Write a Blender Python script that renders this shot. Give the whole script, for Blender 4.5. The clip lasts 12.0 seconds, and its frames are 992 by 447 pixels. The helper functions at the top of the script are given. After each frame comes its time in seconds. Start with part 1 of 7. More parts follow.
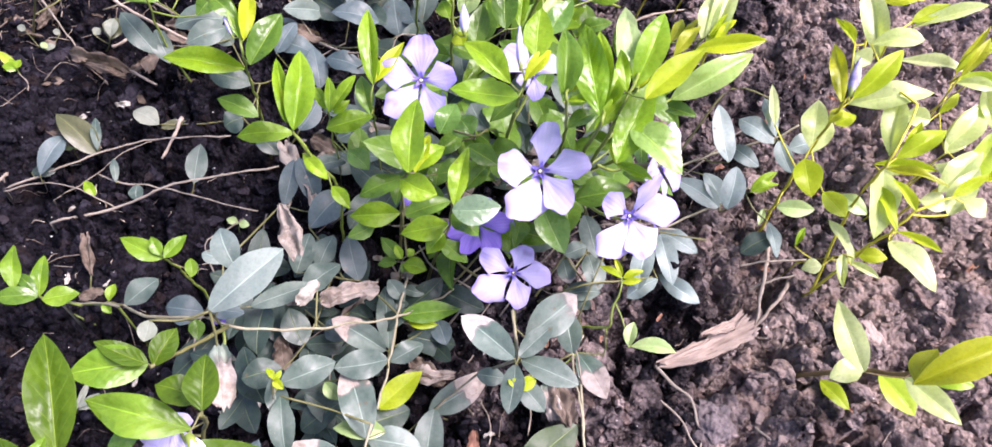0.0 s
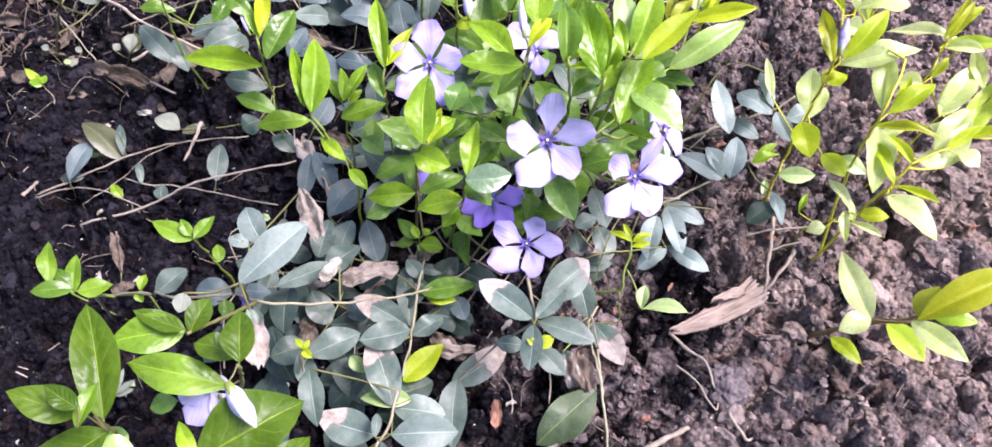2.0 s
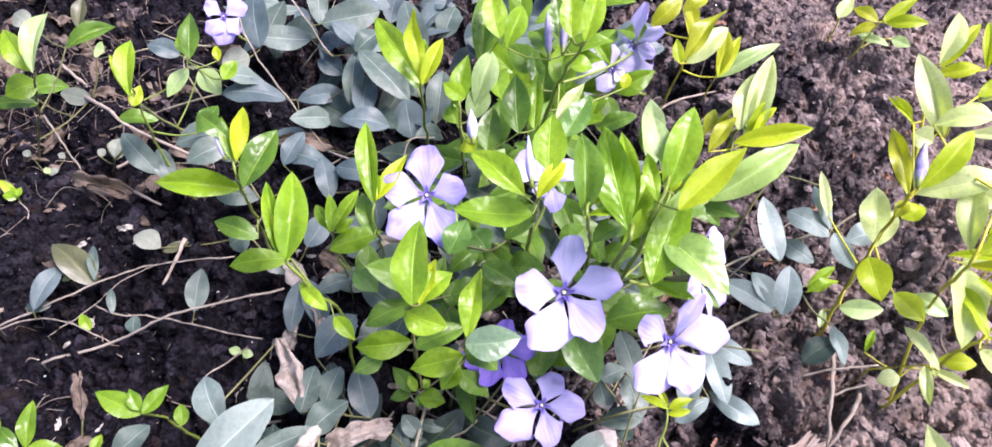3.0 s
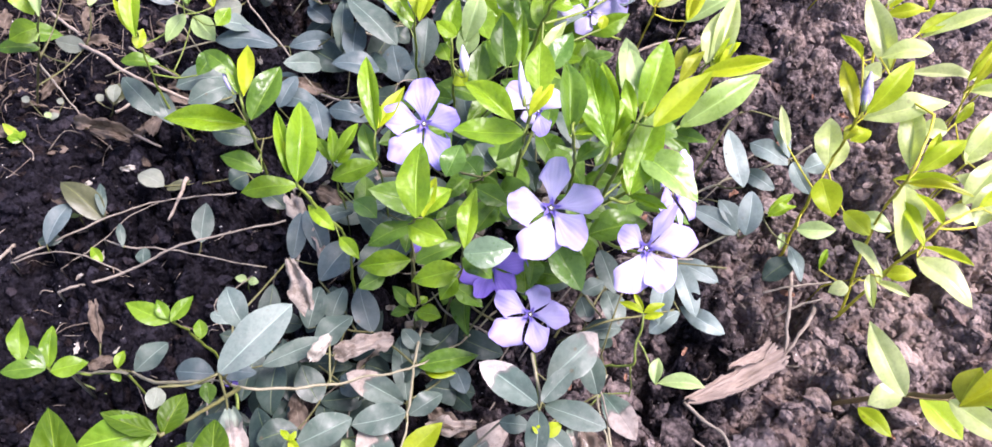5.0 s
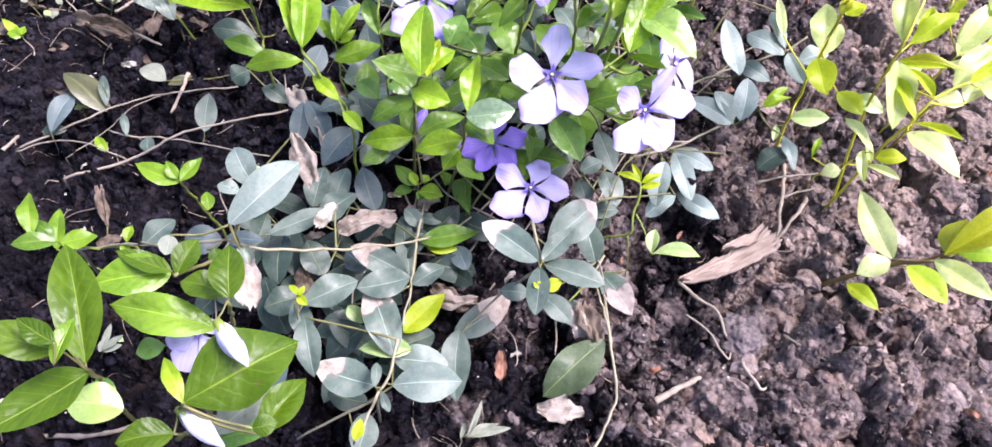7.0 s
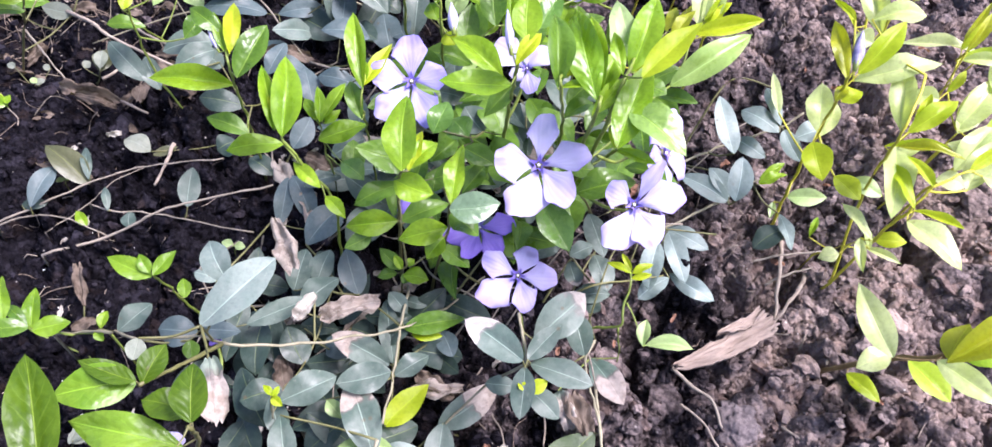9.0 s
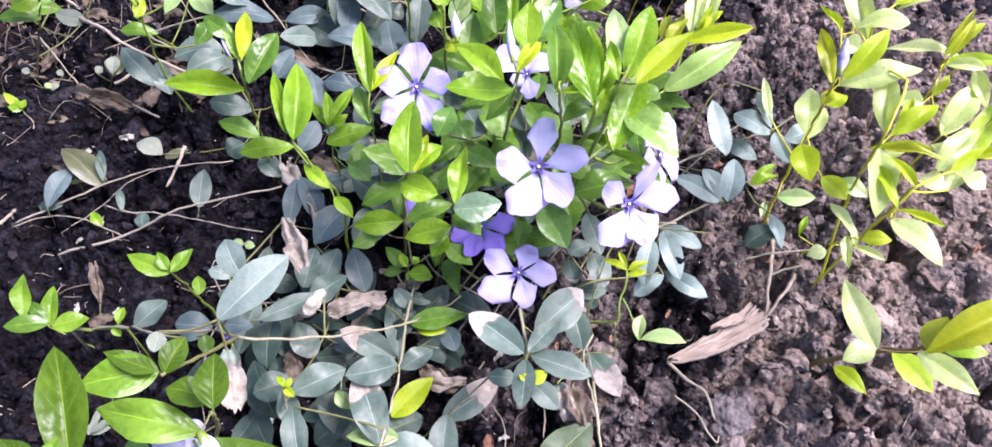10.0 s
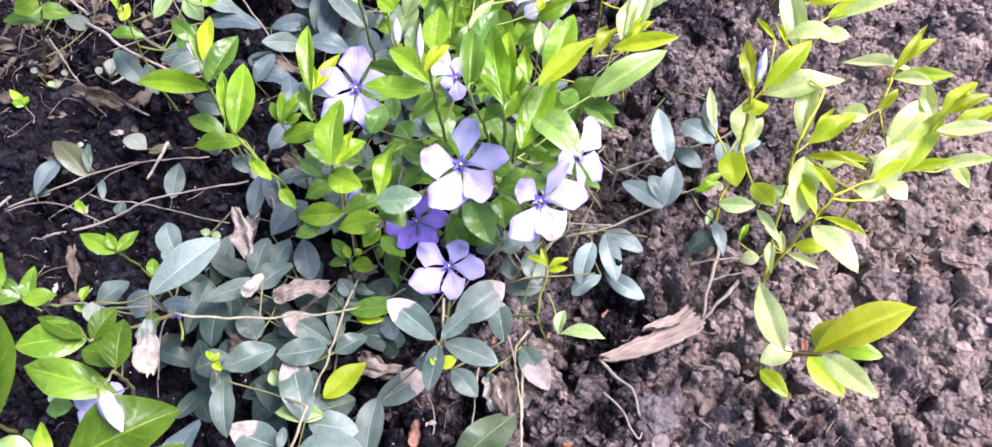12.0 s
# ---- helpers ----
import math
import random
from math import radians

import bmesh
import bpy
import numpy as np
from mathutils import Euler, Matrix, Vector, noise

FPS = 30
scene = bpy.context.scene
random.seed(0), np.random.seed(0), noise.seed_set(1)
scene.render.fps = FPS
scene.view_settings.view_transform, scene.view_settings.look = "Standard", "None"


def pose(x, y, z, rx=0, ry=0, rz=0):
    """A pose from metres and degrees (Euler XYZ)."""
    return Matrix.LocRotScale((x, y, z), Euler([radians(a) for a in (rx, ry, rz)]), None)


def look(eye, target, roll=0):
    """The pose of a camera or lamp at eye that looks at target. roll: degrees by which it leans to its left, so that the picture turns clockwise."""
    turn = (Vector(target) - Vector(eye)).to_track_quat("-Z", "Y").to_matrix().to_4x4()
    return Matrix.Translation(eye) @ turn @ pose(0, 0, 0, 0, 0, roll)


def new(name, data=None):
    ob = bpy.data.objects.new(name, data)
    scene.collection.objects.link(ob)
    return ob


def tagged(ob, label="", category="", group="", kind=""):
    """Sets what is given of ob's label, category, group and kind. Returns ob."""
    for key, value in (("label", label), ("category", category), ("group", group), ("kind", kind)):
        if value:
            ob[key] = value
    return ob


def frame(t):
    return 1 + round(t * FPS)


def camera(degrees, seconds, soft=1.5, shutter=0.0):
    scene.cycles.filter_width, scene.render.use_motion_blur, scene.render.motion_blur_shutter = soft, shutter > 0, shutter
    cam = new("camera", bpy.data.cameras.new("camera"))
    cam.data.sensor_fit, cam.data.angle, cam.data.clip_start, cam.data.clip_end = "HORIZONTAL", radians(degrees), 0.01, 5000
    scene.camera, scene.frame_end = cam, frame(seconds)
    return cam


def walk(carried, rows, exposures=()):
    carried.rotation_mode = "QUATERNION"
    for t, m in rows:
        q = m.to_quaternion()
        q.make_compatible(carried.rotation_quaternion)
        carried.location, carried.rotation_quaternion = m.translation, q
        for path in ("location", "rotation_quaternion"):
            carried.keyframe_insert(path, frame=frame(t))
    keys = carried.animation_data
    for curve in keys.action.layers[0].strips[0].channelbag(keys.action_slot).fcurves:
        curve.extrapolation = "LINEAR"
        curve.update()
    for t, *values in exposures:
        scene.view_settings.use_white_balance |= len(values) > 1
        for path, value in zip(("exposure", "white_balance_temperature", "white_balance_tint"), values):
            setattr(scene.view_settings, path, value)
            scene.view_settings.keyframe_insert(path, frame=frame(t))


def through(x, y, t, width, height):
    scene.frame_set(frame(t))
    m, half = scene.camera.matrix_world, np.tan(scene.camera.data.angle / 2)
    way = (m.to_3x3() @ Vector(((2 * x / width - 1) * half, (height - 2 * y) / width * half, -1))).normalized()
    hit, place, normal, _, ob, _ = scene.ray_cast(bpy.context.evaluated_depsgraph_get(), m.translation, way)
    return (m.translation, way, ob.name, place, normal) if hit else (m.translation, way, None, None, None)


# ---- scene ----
cam = camera(66.95, 12.0, soft=1.5, shutter=0.2)
# seconds, eye x y z, heading to the left, pitch up, lean to the left
PATH = [
    (0, 0.00526, 0.00599, 0.28784, -4.828, -58.129, 5.750),
    (0.5, 0.00427, -0.00683, 0.28734, -5.045, -58.132, 5.464),
    (1, 0.01134, -0.01294, 0.28697, -6.028, -56.893, 4.562),
    (1.5, 0.00893, -0.01726, 0.28716, -6.575, -57.400, 5.356),
    (2, 0.00385, -0.01680, 0.28640, -3.229, -56.111, 1.582),
    (2.5, 0.00400, 0.00531, 0.28024, 0.137, -53.596, -2.368),
    (3, 0.01317, 0.03476, 0.27165, 0.918, -52.397, -1.875),
    (3.2, 0.01445, 0.03995, 0.28053, -0.353, -51.695, -0.239),
    (3.4, 0.01589, 0.04527, 0.28090, -0.492, -51.485, 0.160),
    (3.6, 0.01572, 0.04611, 0.28172, -0.674, -51.656, 0.402),
    (3.8, 0.01438, 0.04352, 0.28275, -0.883, -52.106, 0.517),
    (4, 0.01232, 0.03853, 0.28376, -1.105, -52.732, 0.537),
    (4.2, 0.00997, 0.03221, 0.28452, -1.323, -53.432, 0.490),
    (4.4, 0.00777, 0.02559, 0.28479, -1.523, -54.103, 0.406),
    (4.6, 0.00617, 0.01972, 0.28433, -1.689, -54.644, 0.316),
    (4.8, 0.00560, 0.01565, 0.28293, -1.807, -54.951, 0.249),
    (5, 0.00583, 0.00941, 0.28187, -2.759, -54.971, 0.432),
    (5.5, 0.00617, -0.00079, 0.27147, -2.317, -55.864, -0.014),
    (6, 0.00594, -0.01643, 0.26936, -4.116, -56.896, 1.000),
    (6.5, 0.00067, -0.02138, 0.26735, -3.415, -57.243, 0.833),
    (6.7, 0.00156, -0.02103, 0.26722, -3.573, -57.549, 1.058),
    (7, 0.00159, -0.02111, 0.26837, -3.833, -57.540, 1.429),
    (7.5, 0.00443, -0.01822, 0.27451, -5.224, -57.068, 2.941),
    (8, 0.00774, -0.01354, 0.28006, -6.355, -56.431, 4.143),
    (8.3, 0.00850, -0.01082, 0.28030, -6.211, -56.165, 4.032),
    (8.5, 0.00952, -0.00813, 0.27874, -5.390, -55.833, 3.203),
    (9, 0.00832, 0.00069, 0.27294, -3.349, -55.340, 1.314),
    (9.5, 0.00899, 0.00410, 0.27568, -2.719, -54.920, 0.994),
    (10, 0.00679, -0.00665, 0.28181, -3.550, -55.184, 1.378),
    (10.5, 0.00638, -0.01639, 0.28565, -4.052, -55.876, 0.997),
    (11, 0.01495, -0.01473, 0.29810, -3.606, -53.422, 0.246),
    (11.5, 0.03254, -0.02466, 0.29719, -1.556, -53.094, -0.110),
    (12, 0.05045, -0.02162, 0.28862, 2.774, -53.891, -1.970),
]
EXPOSURES = [(0.0, 1.43, 6180, 29), (1.5, 1.42, 6070, 26.5), (3.0, 1.41, 6020, 27), (5.0, 1.39, 6100, 27.5), (5.6, 1.39, 6090, 27), (6.5, 1.55, 6060, 26.5), (8.5, 1.43, 5920, 24.5), (12.0, 1.44, 5870, 24)]
SKY, SUN, SUN_WIDE = 0.128, 3.75, 26.0
walk(cam, [(t, pose(x, y, z, 90 + pitch, 0, yaw) @ pose(0, 0, 0, 0, 0, roll)) for t, x, y, z, yaw, pitch, roll in PATH], EXPOSURES)

# ---- light ----
SUN_HIGH, SUN_TURN = 58.0, 92.0  # degrees above the ground, degrees to the right of straight ahead
world = bpy.data.worlds.new("sky")
scene.world = world
world.use_nodes = True
wn = world.node_tree.nodes
sky = wn.new("ShaderNodeTexSky")
sky.sky_type, sky.sun_disc = "NISHITA", False
sky.sun_elevation, sky.sun_rotation = radians(SUN_HIGH), radians(SUN_TURN)
sky.air_density, sky.dust_density, sky.ozone_density = 1.0, 3.0, 1.0
wn["Background"].inputs["Strength"].default_value = SKY
world.node_tree.links.new(sky.outputs["Color"], wn["Background"].inputs["Color"])
sun = new("sun", bpy.data.lights.new("sun", "SUN"))
sun.data.energy, sun.data.angle, sun.data.color = SUN, radians(SUN_WIDE), (1.0, 0.95, 0.88)
toward = Vector((math.sin(radians(SUN_TURN)) * math.cos(radians(SUN_HIGH)), math.cos(radians(SUN_TURN)) * math.cos(radians(SUN_HIGH)), math.sin(radians(SUN_HIGH))))
sun.matrix_world = look(toward * 5, (0, 0, 0))


# ---- materials ----
class Nodes:
    """A small wrapper to write node materials in a few lines."""

    def __init__(self, name):
        self.mat = bpy.data.materials.new(name)
        self.mat.use_nodes = True
        self.tree = self.mat.node_tree
        self.tree.nodes.clear()
        self.out = self.tree.nodes.new("ShaderNodeOutputMaterial")

    def put(self, socket, value):
        if isinstance(value, bpy.types.NodeSocket):
            self.tree.links.new(value, socket)
        elif value is not None:
            socket.default_value = value

    def node(self, kind, out=0, **inputs):
        n = self.tree.nodes.new(kind)
        for key, value in inputs.items():
            self.put(n.inputs[int(key[1:])] if key[0] == "i" and key[1:].isdigit() else n.inputs[key.replace("_", " ")], value)
        return n.outputs[out]

    def math(self, op, a, b=0.0, c=0.0, clamp=False):
        n = self.node("ShaderNodeMath", i0=a, i1=b, i2=c).node
        n.operation, n.use_clamp = op, clamp
        return n.outputs[0]

    def mix(self, f, a, b, kind="MIX"):
        n = self.tree.nodes.new("ShaderNodeMix")
        n.data_type, n.blend_type = "RGBA", kind
        self.put(n.inputs["Factor"], f)
        self.put(n.inputs[6], a)
        self.put(n.inputs[7], b)
        return n.outputs[2]

    def noise(self, vector, scale, detail=3.0, rough=0.55, out=0):
        return self.node("ShaderNodeTexNoise", out, Vector=vector, Scale=scale, Detail=detail, Roughness=rough)

    def range(self, v, a, b, c=0.0, d=1.0, smooth=True):
        n = self.node("ShaderNodeMapRange", i0=v, i1=a, i2=b, i3=c, i4=d).node
        n.interpolation_type = "SMOOTHSTEP" if smooth else "LINEAR"
        return n.outputs[0]

    def place(self, kind="Object"):
        return self.tree.nodes.new("ShaderNodeTexCoord").outputs[kind]

    def bump(self, height, strength, distance):
        return self.node("ShaderNodeBump", Height=height, Strength=strength, Distance=distance)

    def finish(self, shader):
        self.tree.links.new(shader, self.out.inputs["Surface"])
        return self.mat


def rgb(r, g, b):
    return (r, g, b, 1.0)


def leaf_material(name, colour, other, rough=0.4, vein=0.35, through=0.3, tip=None, tip_at=2.0, dust=0.0, ribs=0.35, gloss=0.55, rumple=0.0003, stain=0.0):
    """A leaf blade: pale midrib, arching side veins, mottling, an optional withered tip, light shining through."""
    n = Nodes(name)
    uv = n.node("ShaderNodeSeparateXYZ", Vector=n.place("UV"))
    sep = uv.node
    u, v = sep.outputs[0], sep.outputs[1]
    side = n.math("ABSOLUTE", n.math("MULTIPLY_ADD", v, 2.0, -1.0))
    world_at = n.node("ShaderNodeNewGeometry")
    chance = n.math("FRACT", n.math("ADD", n.node("ShaderNodeObjectInfo", 5), world_at.node.outputs["Random Per Island"]))
    blotch = n.noise(world_at, 110.0, 3.0)
    grain = n.noise(world_at, 900.0, 4.0)
    base = n.mix(n.math("MULTIPLY_ADD", chance, 0.65, n.range(blotch, 0.3, 0.75, -0.1, 0.55)), rgb(*colour), rgb(*other))
    base = n.mix(n.range(grain, 0.4, 0.7, 0.0, 0.24), base, rgb(*[c * 0.5 for c in colour]))
    rib = n.range(side, 0.01, 0.055, 1.0, 0.0)
    wave = n.math("SUBTRACT", n.math("MULTIPLY", u, 6.5), n.math("MULTIPLY", n.math("POWER", side, 0.8), 1.9))
    wave = n.math("ADD", wave, n.math("MULTIPLY", n.noise(world_at, 150.0, 2.0), 0.9))
    swell = n.math("SINE", n.math("MULTIPLY", wave, 6.2832))
    lateral = n.math("MULTIPLY", n.range(swell, -1.0, -0.93, 1.0, 0.0), n.range(side, 0.55, 0.95, 1.0, 0.0))
    pale = rgb(*[min(1.0, c * 1.45 + k) for c, k in zip(colour, (0.05, 0.055, 0.012 if colour[2] < 0.04 else 0.045))])
    midrib = rgb(*[min(1.0, c * 1.6 + k) for c, k in zip(colour, (0.09, 0.10, 0.015 if colour[2] < 0.04 else 0.085))])
    base = n.mix(n.math("MULTIPLY", rib, min(1.0, vein * 1.8)), base, midrib)
    base = n.mix(n.math("MULTIPLY", lateral, vein * (0.12 + ribs * 0.75)), base, pale)
    base = n.mix(n.range(side, 0.92, 1.0, 0.0, 0.25), base, pale)
    if dust:
        base = n.mix(n.range(n.noise(world_at, 240.0, 5.0, 0.7), 0.40, 0.75, 0.0, dust), base, rgb(0.36, 0.355, 0.32))
    scuff = n.range(n.noise(world_at, 620.0, 6.0, 0.75), 0.58, 0.70, 0.0, 0.04 + dust * 2.4)
    base = n.mix(n.math("MULTIPLY", scuff, n.range(n.noise(world_at, 75.0, 2.0), 0.45, 0.6)), base, rgb(0.40, 0.40, 0.34))
    spot = n.range(n.node("ShaderNodeTexVoronoi", Vector=world_at, Scale=190.0), 0.10, 0.16, 1.0, 0.0)
    spot = n.math("MULTIPLY", spot, n.range(n.noise(world_at, 42.0, 2.0), 0.54, 0.62, 0.0, 0.35 + 1.5 * dust))
    base = n.mix(spot, base, rgb(0.10, 0.065, 0.03))
    if stain:
        mould = n.math("MULTIPLY_ADD", n.noise(world_at, 480.0, 4.0, 0.7), 0.5, n.math("MULTIPLY", n.noise(world_at, 170.0, 3.0), 0.6))
        base = n.mix(n.range(mould, 0.53, 0.66, 0.0, stain), base, rgb(*[c * k for c, k in zip(colour, (0.42, 0.36, 0.32))]))
    rough_at = n.math("ADD", n.range(blotch, 0.3, 0.7, rough - 0.06, rough + 0.16), n.math("MULTIPLY", scuff, 0.6))
    crease = n.math("ADD", n.noise(world_at, 330.0, 3.0), n.math("MULTIPLY", n.noise(world_at, 125.0, 2.0), 4.5))
    if tip:
        edge = n.math("ADD", u, n.math("ADD", n.range(n.noise(world_at, 120.0, 2.0), 0.25, 0.75, -0.13, 0.13), n.math("MULTIPLY", chance, 0.15)))
        dry = n.range(edge, tip_at, tip_at + 0.035)
        crisp = n.mix(n.range(n.noise(world_at, 420.0, 5.0, 0.65), 0.35, 0.7), rgb(*tip), rgb(*[c * 0.72 for c in tip]))
        mould = n.math("MULTIPLY_ADD", n.noise(world_at, 480.0, 4.0, 0.7), 0.5, n.math("MULTIPLY", n.noise(world_at, 170.0, 3.0), 0.6))
        crisp = n.mix(n.range(mould, 0.55, 0.68, 0.0, 0.6), crisp, rgb(*[c * k for c, k in zip(tip, (0.46, 0.40, 0.35))]))
        base = n.mix(dry, base, crisp)
        rim = n.math("MULTIPLY", n.range(edge, tip_at - 0.05, tip_at), n.range(edge, tip_at + 0.01, tip_at + 0.06, 1.0, 0.0))
        base = n.mix(n.math("MULTIPLY", rim, 0.6), base, rgb(*[c * 0.38 for c in tip]))
        rough_at = n.math("MAXIMUM", rough_at, n.math("MULTIPLY", dry, 0.8))
        crease = n.math("ADD", crease, n.math("MULTIPLY", dry, n.math("MULTIPLY", n.noise(world_at, 260.0, 4.0), 3.0)))
    quilt = n.math("MULTIPLY", swell, n.range(side, 0.05, 0.3, 0.0, ribs * 0.16))
    height = n.math("ADD", n.math("MULTIPLY", quilt, n.range(side, 0.6, 1.0, 1.0, 0.0)), n.math("MULTIPLY", rib, -0.8))
    normal = n.bump(n.math("ADD", height, crease), 0.45, rumple)
    skin = n.node("ShaderNodeBsdfPrincipled", Base_Color=base, Roughness=rough_at, Normal=normal, Specular_IOR_Level=gloss)
    glow = n.node("ShaderNodeBsdfTranslucent", Color=n.mix(0.7, base, n.mix(1.0, base, rgb(1.45, 1.5, 0.3), "MULTIPLY")), Normal=normal)
    return n.finish(n.node("ShaderNodeMixShader", i0=through, i1=skin, i2=glow))


TAN, PINK, CHALK, RUST = (0.105, 0.079, 0.060), (0.31, 0.278, 0.248), (0.43, 0.405, 0.375), (0.22, 0.10, 0.065)
LEAF = {
    "y": leaf_material("leaf_bright_green", (0.128, 0.250, 0.007), (0.252, 0.390, 0.012), 0.30, 0.45, 0.36, gloss=0.4, rumple=0.0006),
    "yy": leaf_material("leaf_lime_yellow", (0.29, 0.39, 0.005), (0.42, 0.49, 0.010), 0.4, 0.2, 0.45, gloss=0.35),
    "yo": leaf_material("leaf_olive_yellow", (0.235, 0.275, 0.004), (0.35, 0.37, 0.008), 0.36, 0.25, 0.42, gloss=0.4),
    "yr": leaf_material("leaf_rippled_green", (0.10, 0.22, 0.004), (0.19, 0.33, 0.007), 0.26, 0.6, 0.36, ribs=0.9, gloss=0.42, rumple=0.0006),
    "yl": leaf_material("leaf_light_green", (0.11, 0.225, 0.014), (0.19, 0.31, 0.025), 0.30, 0.55, 0.32, ribs=0.7, gloss=0.34, rumple=0.0006),
    "yg": leaf_material("leaf_yellow_green", (0.30, 0.44, 0.02), (0.40, 0.52, 0.04), 0.33, 0.3, 0.42, gloss=0.45),
    "yd": leaf_material("leaf_fresh_mid_green", (0.098, 0.198, 0.006), (0.175, 0.298, 0.010), 0.32, 0.45, 0.34, gloss=0.4, rumple=0.0006),
    # bright green darkened: shade on the front-left plant is put into the colour
    "dg": leaf_material("leaf_shaded_bright_green", (0.038, 0.082, 0.0016), (0.078, 0.142, 0.0034), 0.36, 0.75, 0.3, ribs=0.9, gloss=0.3, rumple=0.0006),
    "g": leaf_material("leaf_green", (0.055, 0.124, 0.010), (0.118, 0.222, 0.017), 0.30, 0.55, 0.3, gloss=0.42, rumple=0.0006),
    "gl": leaf_material("leaf_glossy_green", (0.075, 0.17, 0.025), (0.13, 0.25, 0.04), 0.24, 0.35, 0.24, gloss=0.5, rumple=0.0006),
    # gs and gq: sky sheen on these leaves is partly put into the colour
    "gs": leaf_material("leaf_painted_sheen_pale_green", (0.105, 0.175, 0.085), (0.16, 0.235, 0.13), 0.30, 0.3, 0.2, gloss=0.9, rumple=0.0006),
    "gq": leaf_material("leaf_painted_sheen_green", (0.135, 0.25, 0.035), (0.20, 0.32, 0.06), 0.27, 0.5, 0.3, ribs=0.7, gloss=0.75, rumple=0.0006),
    "gp": leaf_material("leaf_pale_glossy_green", (0.24, 0.36, 0.08), (0.32, 0.44, 0.13), 0.26, 0.3, 0.32),
    # lime leaf made paler: glare of strong sun is put into the colour
    "p": leaf_material("leaf_lime_with_glare", (0.42, 0.51, 0.15), (0.57, 0.63, 0.32), 0.32, 0.2, 0.4, gloss=0.55),
    "pg": leaf_material("leaf_pale_green", (0.28, 0.40, 0.14), (0.37, 0.48, 0.20), 0.4, 0.3, 0.35),
    "o": leaf_material("leaf_old_grey_green", (0.050, 0.081, 0.062), (0.090, 0.123, 0.099), 0.48, 0.62, 0.15, dust=0.12, ribs=0.15, gloss=0.5),
    "ob": leaf_material("leaf_old_blue_grey", (0.047, 0.076, 0.080), (0.077, 0.110, 0.113), 0.48, 0.4, 0.15, dust=0.10, ribs=0.12, gloss=0.5),
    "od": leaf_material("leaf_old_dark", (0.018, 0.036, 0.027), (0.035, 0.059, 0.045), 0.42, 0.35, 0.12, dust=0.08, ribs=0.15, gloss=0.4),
    "os": leaf_material("leaf_old_dusty_silver", (0.106, 0.148, 0.126), (0.151, 0.194, 0.168), 0.48, 0.62, 0.15, dust=0.16, ribs=0.12, gloss=0.42),
    # lighter copy of os: sun on the right-hand runner is put into the colour
    "sv": leaf_material("leaf_old_silver_sunlit", (0.166, 0.220, 0.203), (0.237, 0.297, 0.275), 0.48, 0.62, 0.18, dust=0.16, ribs=0.12, gloss=0.55),
    "op": leaf_material("leaf_old_bleached", (0.144, 0.171, 0.128), (0.215, 0.227, 0.174), 0.5, 0.25, 0.2, dust=0.2, ribs=0.2, gloss=0.3),
    "br": leaf_material("leaf_browned_olive", (0.045, 0.052, 0.018), (0.085, 0.088, 0.036), 0.42, 0.3, 0.2),
    "og": leaf_material("leaf_old_deep_green", (0.030, 0.054, 0.022), (0.056, 0.085, 0.036), 0.42, 0.5, 0.2, dust=0.10, ribs=0.3, gloss=0.4),
    "d": leaf_material("leaf_dead_brown", TAN, (0.20, 0.155, 0.125), 0.75, 0.3, 0.2, gloss=0.25, stain=0.75),
    "dp": leaf_material("leaf_dead_pinkish", PINK, (0.36, 0.295, 0.255), 0.8, 0.2, 0.25, gloss=0.25, stain=0.75),
    "dw": leaf_material("leaf_dead_white", CHALK, (0.46, 0.42, 0.375), 0.8, 0.2, 0.3, gloss=0.25, stain=0.75),
    "dr": leaf_material("leaf_dead_rust", RUST, (0.36, 0.20, 0.14), 0.7, 0.3, 0.2, gloss=0.25, stain=0.75),
    "ot": leaf_material("leaf_old_brown_tip", (0.063, 0.098, 0.076), (0.097, 0.132, 0.107), 0.48, 0.62, 0.15, PINK, 0.82, 0.12, 0.12, 0.5),
    "odt": leaf_material("leaf_old_half_brown", (0.063, 0.098, 0.076), (0.097, 0.132, 0.107), 0.48, 0.62, 0.15, (0.37, 0.31, 0.265), 0.66, 0.12, 0.12, 0.5),
    "otw": leaf_material("leaf_old_white_tip", (0.080, 0.123, 0.098), (0.115, 0.157, 0.126), 0.48, 0.62, 0.15, (0.50, 0.45, 0.41), 0.62, 0.12, 0.12, 0.5),
    "odw": leaf_material("leaf_old_bleached_half", (0.063, 0.111, 0.076), (0.091, 0.135, 0.105), 0.48, 0.62, 0.15, (0.36, 0.305, 0.27), 0.58, 0.12, 0.12, 0.45),
    "dt": leaf_material("leaf_withered_pale", (0.16, 0.21, 0.16), (0.22, 0.26, 0.21), 0.6, 0.3, 0.2, (0.40, 0.345, 0.305), 0.30, 0.15, 0.25, 0.35),
    "dtw": leaf_material("leaf_old_crumpled_tip", (0.076, 0.113, 0.092), (0.105, 0.144, 0.116), 0.48, 0.62, 0.15, (0.42, 0.365, 0.32), 0.64, 0.12, 0.12, 0.5),
}
CRUMPLED = {"d", "dp", "dw", "dr", "dt"}


